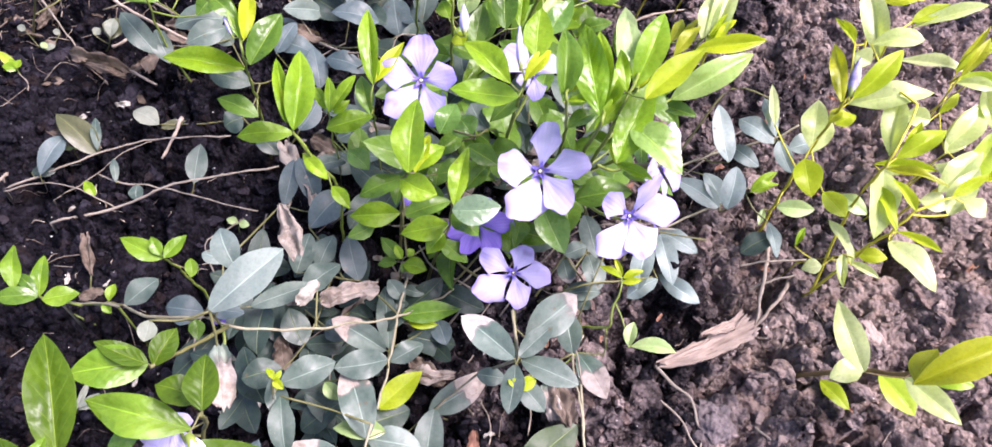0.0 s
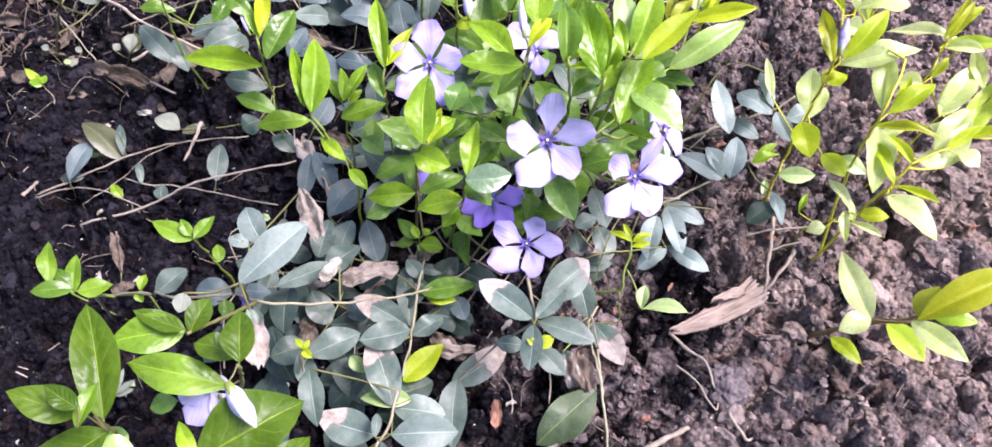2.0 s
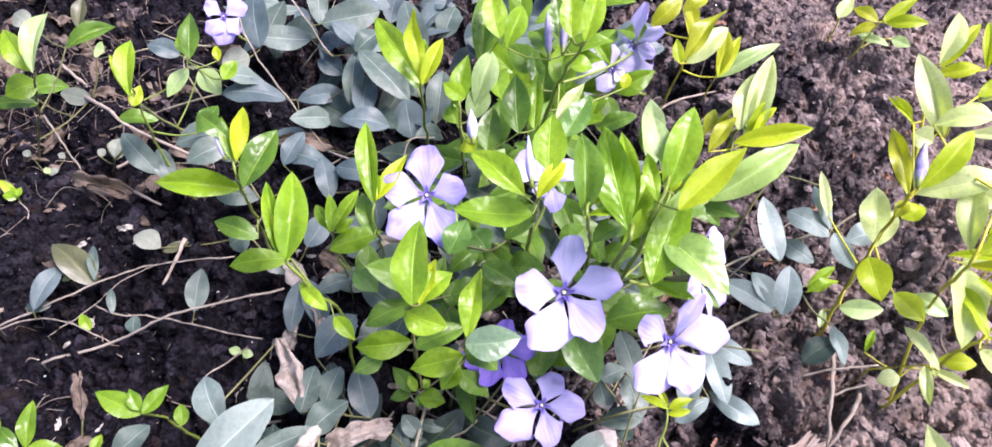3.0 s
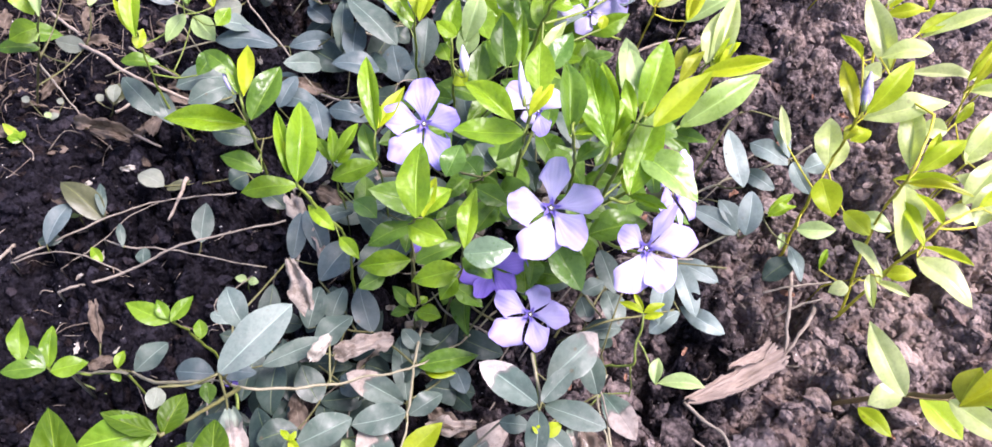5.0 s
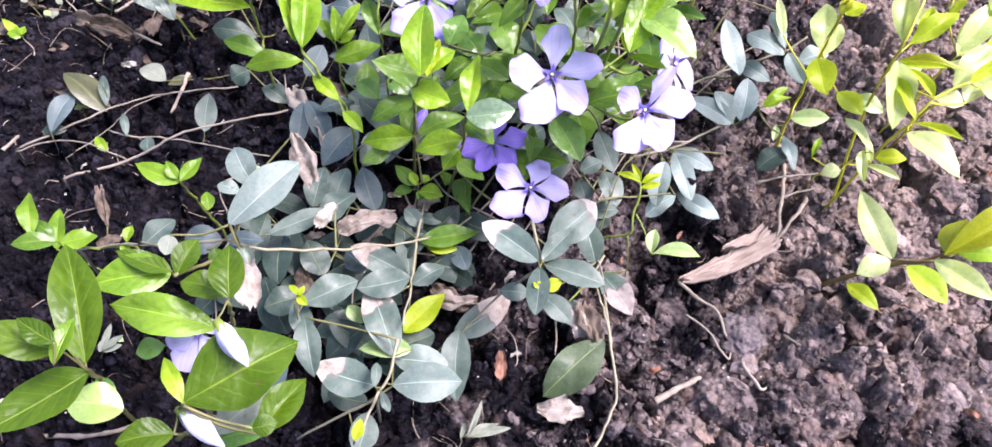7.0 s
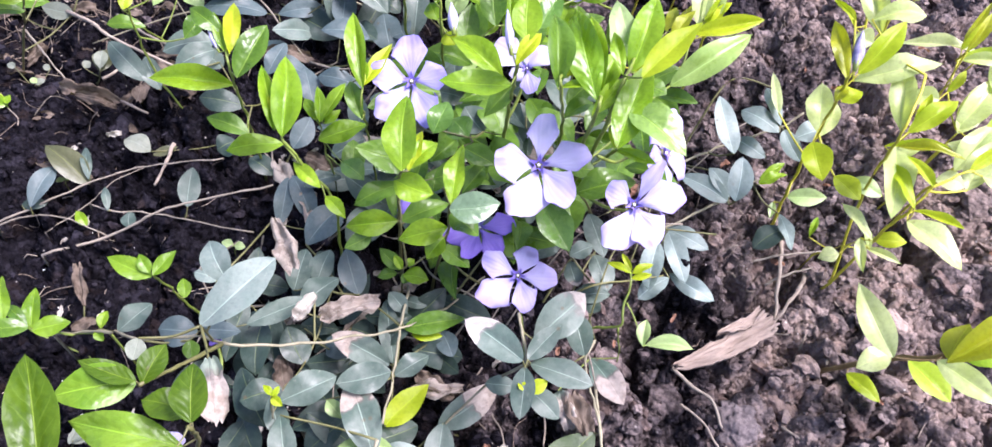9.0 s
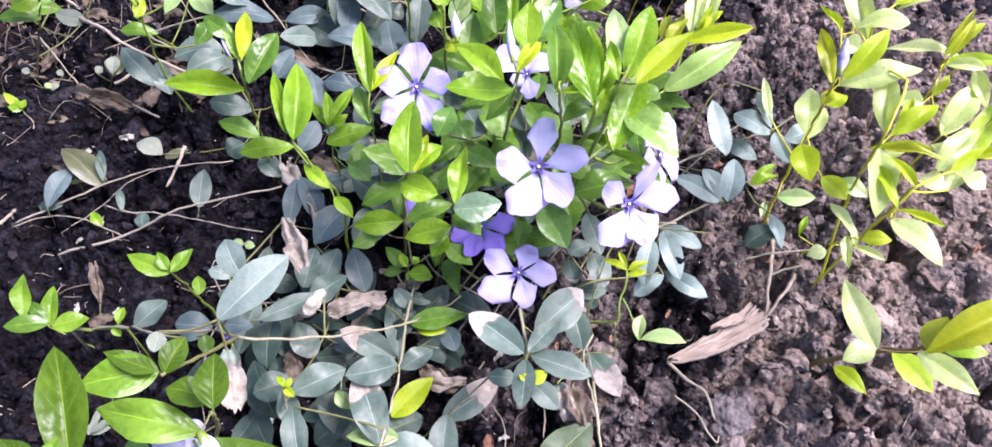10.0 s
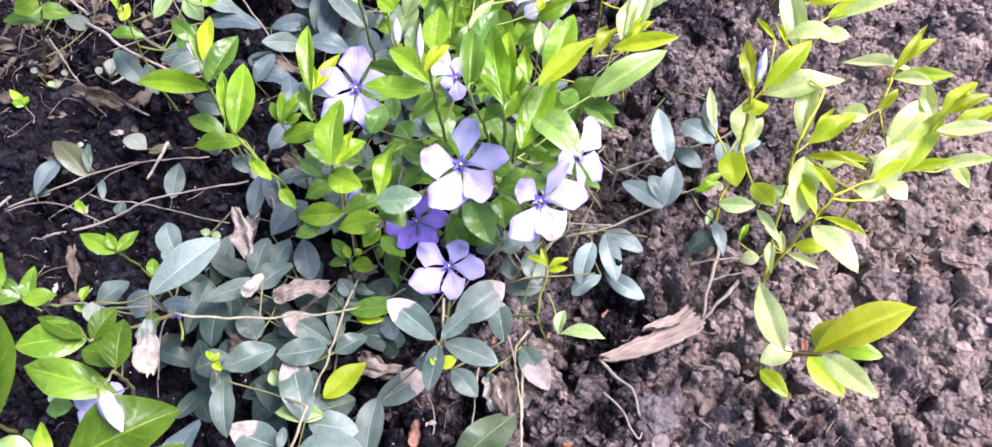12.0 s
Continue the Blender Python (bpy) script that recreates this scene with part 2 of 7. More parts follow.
def soil_material():
    n = Nodes("dark_crumbly_soil")
    at = n.node("ShaderNodeNewGeometry")
    fine = n.noise(at, 1000.0, 6.0, 0.7)
    crumb = n.noise(at, 300.0, 5.0, 0.7)
    patch = n.noise(at, 26.0, 4.0, 0.6)
    bits = n.node("ShaderNodeTexVoronoi", 1, Vector=n.node("ShaderNodeVectorMath", i0=at, i1=n.node("ShaderNodeVectorMath", i0=n.noise(at, 400.0, 2.0, out=1), i1=(0.0025, 0.0025, 0.0025))), Scale=330.0)
    bits.node.inputs["Vector"].links[0].from_node.inputs[1].links[0].from_node.operation = "MULTIPLY"
    bit = n.node("ShaderNodeSeparateColor", Color=bits)
    sep = n.node("ShaderNodeSeparateXYZ", Vector=at).node
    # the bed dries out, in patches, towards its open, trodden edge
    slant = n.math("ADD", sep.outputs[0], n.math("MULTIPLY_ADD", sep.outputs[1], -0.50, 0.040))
    # the near corner is held darker
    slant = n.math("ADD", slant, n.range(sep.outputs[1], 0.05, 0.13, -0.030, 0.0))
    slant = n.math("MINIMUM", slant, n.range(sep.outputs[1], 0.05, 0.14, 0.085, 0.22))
    # towards the rear the tone is pulled to a middling one
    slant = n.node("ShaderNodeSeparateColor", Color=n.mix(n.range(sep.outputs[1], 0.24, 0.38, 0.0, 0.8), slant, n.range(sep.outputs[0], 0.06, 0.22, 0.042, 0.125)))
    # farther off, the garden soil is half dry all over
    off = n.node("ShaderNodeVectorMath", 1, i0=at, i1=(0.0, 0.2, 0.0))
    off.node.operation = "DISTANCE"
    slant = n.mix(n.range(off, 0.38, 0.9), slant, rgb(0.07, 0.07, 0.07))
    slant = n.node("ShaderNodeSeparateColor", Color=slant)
    chance = n.math("FRACT", n.math("ADD", n.math("ADD", n.node("ShaderNodeObjectInfo", 5), at.node.outputs["Random Per Island"]), 0.5))
    ragged = n.math("ADD", n.range(patch, 0.3, 0.7, -0.10, 0.09), n.range(crumb, 0.2, 0.8, -0.03, 0.03))
    state = n.math("ADD", n.math("ADD", slant, ragged), n.math("MULTIPLY_ADD", chance, 0.08, -0.04))
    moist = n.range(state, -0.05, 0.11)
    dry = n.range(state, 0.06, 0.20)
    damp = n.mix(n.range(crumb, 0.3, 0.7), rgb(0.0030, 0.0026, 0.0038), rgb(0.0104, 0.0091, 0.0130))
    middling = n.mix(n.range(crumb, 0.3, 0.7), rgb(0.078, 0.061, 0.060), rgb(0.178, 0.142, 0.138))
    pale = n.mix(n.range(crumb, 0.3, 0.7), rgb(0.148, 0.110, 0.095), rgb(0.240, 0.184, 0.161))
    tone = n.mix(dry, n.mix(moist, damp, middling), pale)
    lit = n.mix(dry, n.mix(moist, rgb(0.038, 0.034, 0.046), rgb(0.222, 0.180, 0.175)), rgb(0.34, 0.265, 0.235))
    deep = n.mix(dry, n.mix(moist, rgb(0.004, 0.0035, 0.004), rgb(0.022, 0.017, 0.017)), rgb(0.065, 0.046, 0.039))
    tone = n.mix(n.range(bit, 0.6, 1.0, 0.0, 0.35), tone, lit)
    tone = n.mix(n.range(bit, 0.0, 0.35, 0.35, 0.0), tone, deep)
    tone = n.mix(n.range(chance, 0.60, 1.0, 0.0, 0.65), tone, lit)
    tone = n.mix(n.range(n.math("FRACT", n.math("MULTIPLY", chance, 7.31)), 0.75, 0.95, 0.0, 0.3), tone, n.mix(moist, rgb(0.030, 0.019, 0.014), rgb(0.165, 0.098, 0.072)))
    tone = n.mix(n.range(n.noise(at, 70.0, 3.0), 0.56, 0.72, 0.0, 0.45), tone, n.mix(moist, rgb(0.024, 0.015, 0.011), rgb(0.150, 0.092, 0.070)))
    tone = n.mix(n.range(fine, 0.58, 0.74, 0.0, 0.22), tone, lit)
    speck = n.range(n.node("ShaderNodeTexVoronoi", Vector=at, Scale=210.0), 0.06, 0.11, 1.0, 0.0)
    speck = n.math("MULTIPLY", speck, n.range(n.noise(at, 60.0, 2.0), 0.55, 0.63))
    tone = n.mix(speck, tone, rgb(0.55, 0.51, 0.47))
    height = n.math("ADD", n.math("MULTIPLY", fine, 0.4), n.math("MULTIPLY", n.node("ShaderNodeTexVoronoi", Vector=at, Scale=420.0), -0.9))
    rough = n.math("ADD", n.range(fine, 0.3, 0.7, 0.42, 0.80), n.math("MULTIPLY", moist, 0.22))
    skin = n.node("ShaderNodeBsdfPrincipled", Base_Color=tone, Roughness=rough, Normal=n.bump(height, 1.0, 0.0017), Specular_IOR_Level=n.range(fine, 0.5, 0.75, 0.03, 0.22))
    return n.finish(skin)


def rough_material(name, colour, other, scale=300.0, rough=0.75, bump=0.0006, stretch=None, spec=0.5):
    n = Nodes(name)
    at = n.place("Object")
    if stretch:
        at = n.node("ShaderNodeMapping", Vector=at, Scale=stretch)
    a = n.noise(at, scale, 5.0, 0.65)
    b = n.noise(at, scale * 0.22, 3.0)
    chance = n.math("FRACT", n.math("ADD", n.node("ShaderNodeObjectInfo", 5), n.node("ShaderNodeNewGeometry").node.outputs["Random Per Island"]))
    tone = n.mix(n.range(a, 0.3, 0.7), rgb(*colour), rgb(*other))
    tone = n.mix(n.range(b, 0.35, 0.7, 0.0, 0.4), tone, rgb(*[c * 0.5 for c in colour]))
    tone = n.mix(n.math("MULTIPLY", chance, 0.4), tone, rgb(*other))
    skin = n.node("ShaderNodeBsdfPrincipled", Base_Color=tone, Roughness=rough, Normal=n.bump(a, 0.7, bump), Specular_IOR_Level=spec)
    return n.finish(skin)


def petal_material(name, tip, middle, through=0.3):
    """Five-petalled periwinkle flower: deep violet at the throat, pale in the middle, lavender outwards, fine veins."""
    n = Nodes(name)
    sep = n.node("ShaderNodeSeparateXYZ", Vector=n.place("UV")).node
    u, v = sep.outputs[0], sep.outputs[1]
    at = n.node("ShaderNodeNewGeometry")
    chance = n.node("ShaderNodeObjectInfo", 5)
    cloud = n.noise(at, 140.0, 3.0)
    tone = n.mix(n.math("ADD", n.range(u, 0.45, 1.05, 0.0, 0.75), n.range(cloud, 0.3, 0.7, -0.30, 0.25), clamp=True), rgb(*middle), rgb(*tip))
    streak = n.node("ShaderNodeTexWave", Vector=n.place("UV"), Scale=2.2, Distortion=3.5, Detail=3.0)
    streak.node.bands_direction = "Y"
    streak = n.node("ShaderNodeSeparateColor", Color=streak)
    tone = n.mix(n.math("MULTIPLY", n.range(streak, 0.3, 1.0), 0.05), tone, rgb(*[c * 0.6 for c in tip]))
    tone = n.mix(n.math("MULTIPLY", chance, 0.22), tone, rgb(*tip))
    edge = n.math("ABSOLUTE", n.math("MULTIPLY_ADD", v, 2.0, -1.0))
    rim = n.math("MULTIPLY", n.range(n.math("ADD", edge, n.range(cloud, 0.3, 0.7, -0.2, 0.2)), 0.45, 1.0), n.range(u, 0.45, 0.85, 0.0, 0.5))
    tone = n.mix(rim, tone, rgb(*[c * k for c, k in zip(tip, (0.78, 0.72, 0.92))]))
    eye = n.range(n.math("ADD", u, n.math("MULTIPLY", edge, 0.09)), 0.10, 0.23, 0.7, 0.0)
    tone = n.mix(eye, tone, rgb(0.20, 0.15, 0.58))
    bruise = n.range(n.noise(at, 95.0, 2.0), 0.60, 0.70, 0.0, 0.5)
    tone = n.mix(n.math("MULTIPLY", bruise, n.range(u, 0.5, 0.75)), tone, rgb(*[c * 0.45 for c in tip]))
    height = n.math("ADD", streak, n.noise(at, 700.0, 3.0))
    normal = n.bump(height, 0.25, 0.0002)
    skin = n.node("ShaderNodeBsdfPrincipled", Base_Color=tone, Roughness=0.6, Normal=normal)
    glow = n.node("ShaderNodeBsdfTranslucent", Color=tone, Normal=normal)
    return n.finish(n.node("ShaderNodeMixShader", i0=through, i1=skin, i2=glow))


SOIL = soil_material()
STEM = rough_material("green_stem", (0.12, 0.17, 0.02), (0.20, 0.25, 0.04), 260.0, 0.5, 0.0002)
STEM_LIME = rough_material("lime_stem", (0.38, 0.36, 0.012), (0.52, 0.48, 0.03), 260.0, 0.5, 0.0002)
STEM_OLIVE = rough_material("olive_stem", (0.075, 0.08, 0.02), (0.15, 0.14, 0.05), 260.0, 0.55, 0.0002)
STEM_RED = rough_material("reddish_stem", (0.13, 0.062, 0.028), (0.20, 0.145, 0.045), 200.0, 0.5, 0.0002)
VINE = rough_material("dry_vine", (0.16, 0.145, 0.085), (0.31, 0.275, 0.185), 190.0, 0.65, 0.0003)
TWIG = rough_material("weathered_twig", (0.14, 0.113, 0.085), (0.29, 0.245, 0.195), 240.0, 0.8, 0.0004)
ROOT = rough_material("pale_root", (0.19, 0.148, 0.112), (0.36, 0.295, 0.235), 260.0, 0.75, 0.0003)
LUMP = rough_material("drying_soil_lump", (0.082, 0.068, 0.070), (0.205, 0.170, 0.170), 520.0, 0.9, 0.0012, None, 0.15)
BARK = rough_material("weathered_bark_chip", (0.135, 0.098, 0.078), (0.33, 0.262, 0.222), 420.0, 0.85, 0.0010, (0.22, 1.0, 1.0), 0.2)
STRAW = rough_material("dry_straw", (0.045, 0.032, 0.024), (0.22, 0.165, 0.125), 120.0, 0.8, 0.0003)
# paler kinds also put sunlight into the colour of single petals
PETAL = {
    "light": petal_material("pale_lavender_petal", (0.42, 0.335, 0.71), (0.52, 0.475, 0.72)),
    "mid": petal_material("lavender_petal", (0.315, 0.26, 0.66), (0.48, 0.435, 0.73)),
    "tipped": petal_material("violet_tipped_petal", (0.205, 0.165, 0.59), (0.43, 0.385, 0.72)),
    "deep": petal_material("violet_petal", (0.165, 0.092, 0.48), (0.26, 0.175, 0.58)),
    "white": petal_material("whitish_petal", (0.49, 0.415, 0.74), (0.54, 0.50, 0.725)),
}
THROAT = rough_material("violet_throat", (0.13, 0.09, 0.42), (0.20, 0.15, 0.55), 500.0, 0.55, 0.0001)
EYE = rough_material("cream_flower_eye", (0.78, 0.76, 0.70), (0.9, 0.88, 0.8), 600.0, 0.6, 0.0001)
BUD = {
    "v": rough_material("lavender_bud", (0.36, 0.31, 0.62), (0.60, 0.56, 0.76), 240.0, 0.6, 0.0002),
    "w": rough_material("white_lilac_bud", (0.50, 0.46, 0.70), (0.70, 0.67, 0.80), 240.0, 0.6, 0.0002),
    "dv": rough_material("violet_bud", (0.15, 0.085, 0.44), (0.25, 0.17, 0.58), 240.0, 0.6, 0.0002),
    "wv": rough_material("grey_violet_bud", (0.12, 0.10, 0.22), (0.38, 0.36, 0.48), 240.0, 0.6, 0.0002),
}


# ---- ground ----
def soft_noise(x, y, cell, seed):
    """Smooth random values, 0 to 1, on a lattice of that cell size."""
    rng = np.random.default_rng(seed)
    table = rng.random((256, 256))
    gx, gy = x / cell, y / cell
    ix, iy = np.floor(gx).astype(int), np.floor(gy).astype(int)
    fx, fy = gx - ix, gy - iy
    fx, fy = fx * fx * (3 - 2 * fx), fy * fy * (3 - 2 * fy)
    a, b = table[ix % 256, iy % 256], table[(ix + 1) % 256, iy % 256]
    c, d = table[ix % 256, (iy + 1) % 256], table[(ix + 1) % 256, (iy + 1) % 256]
    return (a * (1 - fx) + b * fx) * (1 - fy) + (c * (1 - fx) + d * fx) * fy


X0, X1, Y0, Y1, STEP = -0.40, 0.46, -0.02, 0.62, 0.0012


def crumble(gx, gy, cell, seed):
    """Broken crumbs: each cell of a jittered lattice has its own level and slope, with a groove where two meet. Gives level, -1 to 1, and groove, 0 to 1."""
    rng = np.random.default_rng(seed)
    jx, jy, level, sx, sy = rng.random((5, 128, 128))
    ix, iy = np.floor(gx / cell).astype(int), np.floor(gy / cell).astype(int)
    first, second, top = np.full(gx.shape, 9.0), np.full(gx.shape, 9.0), np.zeros(gx.shape)
    for a in (-1, 0, 1):
        for b in (-1, 0, 1):
            ca, cb = (ix + a) % 128, (iy + b) % 128
            dx, dy = gx / cell - (ix + a + jx[ca, cb]), gy / cell - (iy + b + jy[ca, cb])
            d = np.sqrt(dx * dx + dy * dy)
            mine = 2 * level[ca, cb] - 1 + 1.2 * ((sx[ca, cb] - 0.5) * dx + (sy[ca, cb] - 0.5) * dy) - 1.1 * d * d
            near = d < first
            second = np.where(near, first, np.minimum(second, d))
            top = np.where(near, mine, top)
            first = np.where(near, d, first)
    return top, np.clip(1 - (second - first) / 0.14, 0, 1)


def soil_heights():
    xs, ys = np.arange(X0, X1, STEP), np.arange(Y0, Y1, STEP)
    gx, gy = np.meshgrid(xs + 9, ys + 9, indexing="ij")
    h = (soft_noise(gx, gy, 0.075, 1) - 0.5) * 0.011 + (soft_noise(gx, gy, 0.03, 2) - 0.5) * 0.008
    # crumbs are broken, not round: their outlines follow a warped lattice
    wx = gx + (soft_noise(gx, gy, 0.007, 11) - 0.5) * 0.0045 + (soft_noise(gx, gy, 0.0026, 12) - 0.5) * 0.0022
    wy = gy + (soft_noise(gx, gy, 0.007, 13) - 0.5) * 0.0045 + (soft_noise(gx, gy, 0.0026, 14) - 0.5) * 0.0022
    dry = np.clip((gx - 9 - 0.28 * (gy - 9) + 0.05) / 0.2, 0, 1)
    crust = np.clip((gx - 9 - 0.28 * (gy - 9) - 0.11) / 0.10, 0, 1)
    for cell, amp, seed in ((0.036, 0.0050, 20), (0.018, 0.0072, 21), (0.0095, 0.0056, 22), (0.0050, 0.0021, 23), (0.0030, 0.0010, 24)):
        top, groove = crumble(wx, wy, cell, seed)
        # some patches lie loose and crumbly, others are pressed smooth
        loose = np.clip(2.6 * soft_noise(gx, gy, 0.030, seed + 20) - 0.75, 0.3, 1.35)
        share = loose * (0.85 + 0.15 * dry if cell > 0.008 else 1.3 - 0.3 * dry)
        if cell < 0.01:  # the driest soil lies in a flatter crust
            share *= 1 - 0.5 * crust
        h += amp * share * (top - 1.0 * groove)
    h += (soft_noise(gx, gy, 0.0024, 6) - 0.5) * 0.0012
    return xs, ys, h - np.median(h) - 0.001


XS, YS, HEIGHT = soil_heights()


def ground_at(x, y):
    i = min(len(XS) - 1, max(0, int(round((x - X0) / STEP))))
    j = min(len(YS) - 1, max(0, int(round((y - Y0) / STEP))))
    return float(HEIGHT[i, j])


def build_ground():
    away = np.cumsum(0.004 * 1.35 ** np.arange(30))
    xs = np.r_[X0 - away[::-1], XS, X1 + away]
    ys = np.r_[Y0 - away[::-1], YS, Y1 + away]
    n, m, k = len(xs), len(ys), len(away)
    z = np.zeros((n, m))
    z[k:-k, k:-k] = HEIGHT
    gx, gy = np.meshgrid(xs, ys, indexing="ij")
    for a in range(1, k + 1):  # let the relief run out gently
        fade = max(0.0, 1 - a / 14)
        z[k - a], z[n - k - 1 + a] = z[k] * fade, z[n - k - 1] * fade
    for a in range(1, k + 1):
        fade = max(0.0, 1 - a / 14)
        z[:, k - a], z[:, m - k - 1 + a] = z[:, k] * fade, z[:, m - k - 1] * fade
    co = np.stack([gx, gy, z], -1).reshape(-1, 3)
    i, j = np.meshgrid(np.arange(n - 1), np.arange(m - 1), indexing="ij")
    a = (i * m + j).ravel()
    quads = np.stack([a, a + m, a + m + 1, a + 1], -1)
    me = bpy.data.meshes.new("ground")
    me.vertices.add(len(co))
    me.vertices.foreach_set("co", co.ravel())
    me.loops.add(quads.size)
    me.loops.foreach_set("vertex_index", quads.ravel())
    me.polygons.add(len(quads))
    me.polygons.foreach_set("loop_start", np.arange(0, quads.size, 4))
    me.update()
    me.validate()
    me.shade_smooth()
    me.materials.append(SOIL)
    return tagged(new("ground", me), "dark crumbly garden soil, drier and paler towards one side", "soil", kind="structure")


GROUND = build_ground()


# ---- builders ----
rng = random.Random(11)


def attach(ob, parent):
    """Hang ob under parent without moving it; a shoot's empty stands at its foot, meshes keep their origin at zero."""
    if parent:
        ob.parent = parent
        ob.matrix_parent_inverse = Matrix.Translation(-parent.location)
    return ob


def part(name, bm, material, parent=None, label="", smooth=True):
    me = bpy.data.meshes.new(name)
    bm.to_mesh(me)
    bm.free()
    if smooth:
        me.shade_smooth()
    me.materials.append(material)
    return tagged(attach(new(name, me), parent), label)


def curve_points(points, steps=6):
    """A smooth line through the points."""
    p = [Vector(q) for q in points]
    p = [p[0] * 2 - p[1]] + p + [p[-1] * 2 - p[-2]]
    out = []
    for i in range(1, len(p) - 2):
        for s in range(steps):
            t = s / steps
            a, b, c, d = p[i - 1 : i + 3]
            out.append(0.5 * (2 * b + (c - a) * t + (2 * a - 5 * b + 4 * c - d) * t * t + (3 * b - a - 3 * c + d) * t**3))
    return out + [p[-2]]


def tube(bm, line, r0, r1, sides=6, knobs=0.0):
    rings = []
    for i, q in enumerate(line):
        way = (line[min(i + 1, len(line) - 1)] - line[max(i - 1, 0)]).normalized()
        a = way.orthogonal().normalized()
        b = way.cross(a)
        r = r0 + (r1 - r0) * i / max(1, len(line) - 1)
        r *= 1 + knobs * (noise.noise(q * 260) + (0.8 if i % 6 == 0 else 0))
        rings.append([bm.verts.new(q + r * (a * math.cos(6.2832 * k / sides) + b * math.sin(6.2832 * k / sides))) for k in range(sides)])
    for s, t in zip(rings, rings[1:]):
        # rings of a bending line may start at different sides: join each to its nearest
        shift = min(range(sides), key=lambda k: (s[0].co - t[k].co).length_squared)
        for k in range(sides):
            bm.faces.new((s[k], s[(k + 1) % sides], t[(k + 1 + shift) % sides], t[(k + shift) % sides]))
    bm.faces.new(rings[0][::-1])
    bm.faces.new(rings[-1])


def blade_mesh(kind, variant):
    """One leaf, a unit long along x and a unit wide along y, with its fold, bow, waves and point."""
    r = random.Random(variant * 13 + 5)
    crumple = kind in CRUMPLED
    old = kind[0] == "o" or kind == "sv"
    fold, bow, twist = r.uniform(0.15, 0.5) if old else r.uniform(0.3, 0.95), r.uniform(-0.02, 0.15), r.uniform(-0.35, 0.35)
    blunt, fat = r.uniform(0.60, 0.74) if old else r.uniform(0.72, 0.92), r.uniform(0.88, 1.08) if old else r.uniform(0.80, 0.98)
    phase, waves = r.uniform(0, 6), r.uniform(0.008, 0.03)
    sweep, hook, uneven = r.uniform(-0.2, 0.2), r.uniform(-0.02, 0.10), r.uniform(-0.08, 0.08)
    along, across = (16, 10) if crumple else (14, 8)
    bm = bmesh.new()
    uv_at, rows = {}, []
    for i in range(along + 1):
        u = (1 - math.cos(math.pi * i / along)) * 0.32 + 0.36 * i / along  # rows crowd towards both ends
        half = 0.5 * max(0.0, math.sin(math.pi * u**fat)) ** blunt
        half = max(half, 0.028 if u < 0.5 else 0.004)
        if crumple:  # torn off before the point, with ragged edges
            half = max(0.03, 0.5 * math.sin(math.pi * min(0.9, 0.04 + 0.86 * u)) ** 0.55)
            half *= 0.85 + 0.5 * (noise.noise((u * 4, variant * 3.1, 0)) + 0.1)
        row = []
        for j in range(across + 1):
            v = 2 * j / across - 1
            y = v * half * (1 + (0.28 if crumple else 0.05) * noise.noise((u * (9 if crumple else 8), variant * 2.7 + (4 if v > 0 else 0), 0.5)))
            z = fold * (1.3 * abs(v) - 0.5 * v * v) * half * 0.45 + bow * math.sin(math.pi * u) + twist * y * (u - 0.5)
            z += waves * math.sin(9 * u + phase + (1.7 if v > 0 else 0)) * abs(v) * 4 * half
            y += sweep * (u - u * u) + uneven * half * (1 - abs(v))
            z -= hook * u**4
            x = u - 0.02 * abs(v) * u
            if crumple:
                q = Vector((u * 3.2, v * 1.6 + variant, 0.4))
                z += 0.22 * noise.noise(q) * (0.4 + abs(v)) + 0.06 * noise.noise(q * 2.7)
                x += 0.06 * noise.noise(q * 2 + Vector((7, 0, 0))) + 0.14 * u**6 * noise.noise((v * 3.5, variant * 1.7, 3))
                y *= 1 - 0.22 * abs(noise.noise(q * 1.3))
            vert = bm.verts.new((x, y, z))
            uv_at[vert] = (u, (v + 1) / 2)
            row.append(vert)
        rows.append(row)
    layer = bm.loops.layers.uv.new("UVMap")
    for a, b in zip(rows, rows[1:]):
        for j in range(across):
            f = bm.faces.new((a[j], b[j], b[j + 1], a[j + 1]))
            for loop in f.loops:
                loop[layer].uv = uv_at[loop.vert]
    me = bpy.data.meshes.new("leaf")
    bm.to_mesh(me)
    bm.free()
    me.shade_smooth()
    me.materials.append(LEAF[kind])
    return me


BLADES = {}
CAMERA_SPOT = Vector((0.005, 0.0, 0.285))  # mean camera position; leaves turn between straight up and it, to fit the view


def blade(kind):
    key = (kind, rng.randrange(5))
    if key not in BLADES:
        BLADES[key] = blade_mesh(*key)
    return BLADES[key]


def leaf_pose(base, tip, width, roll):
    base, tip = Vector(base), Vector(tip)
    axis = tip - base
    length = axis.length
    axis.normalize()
    face = (CAMERA_SPOT - (base + tip) / 2).normalized() + Vector((0, 0, 1))
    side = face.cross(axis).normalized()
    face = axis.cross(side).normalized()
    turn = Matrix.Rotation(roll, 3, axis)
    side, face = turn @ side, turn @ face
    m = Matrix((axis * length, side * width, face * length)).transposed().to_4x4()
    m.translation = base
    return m


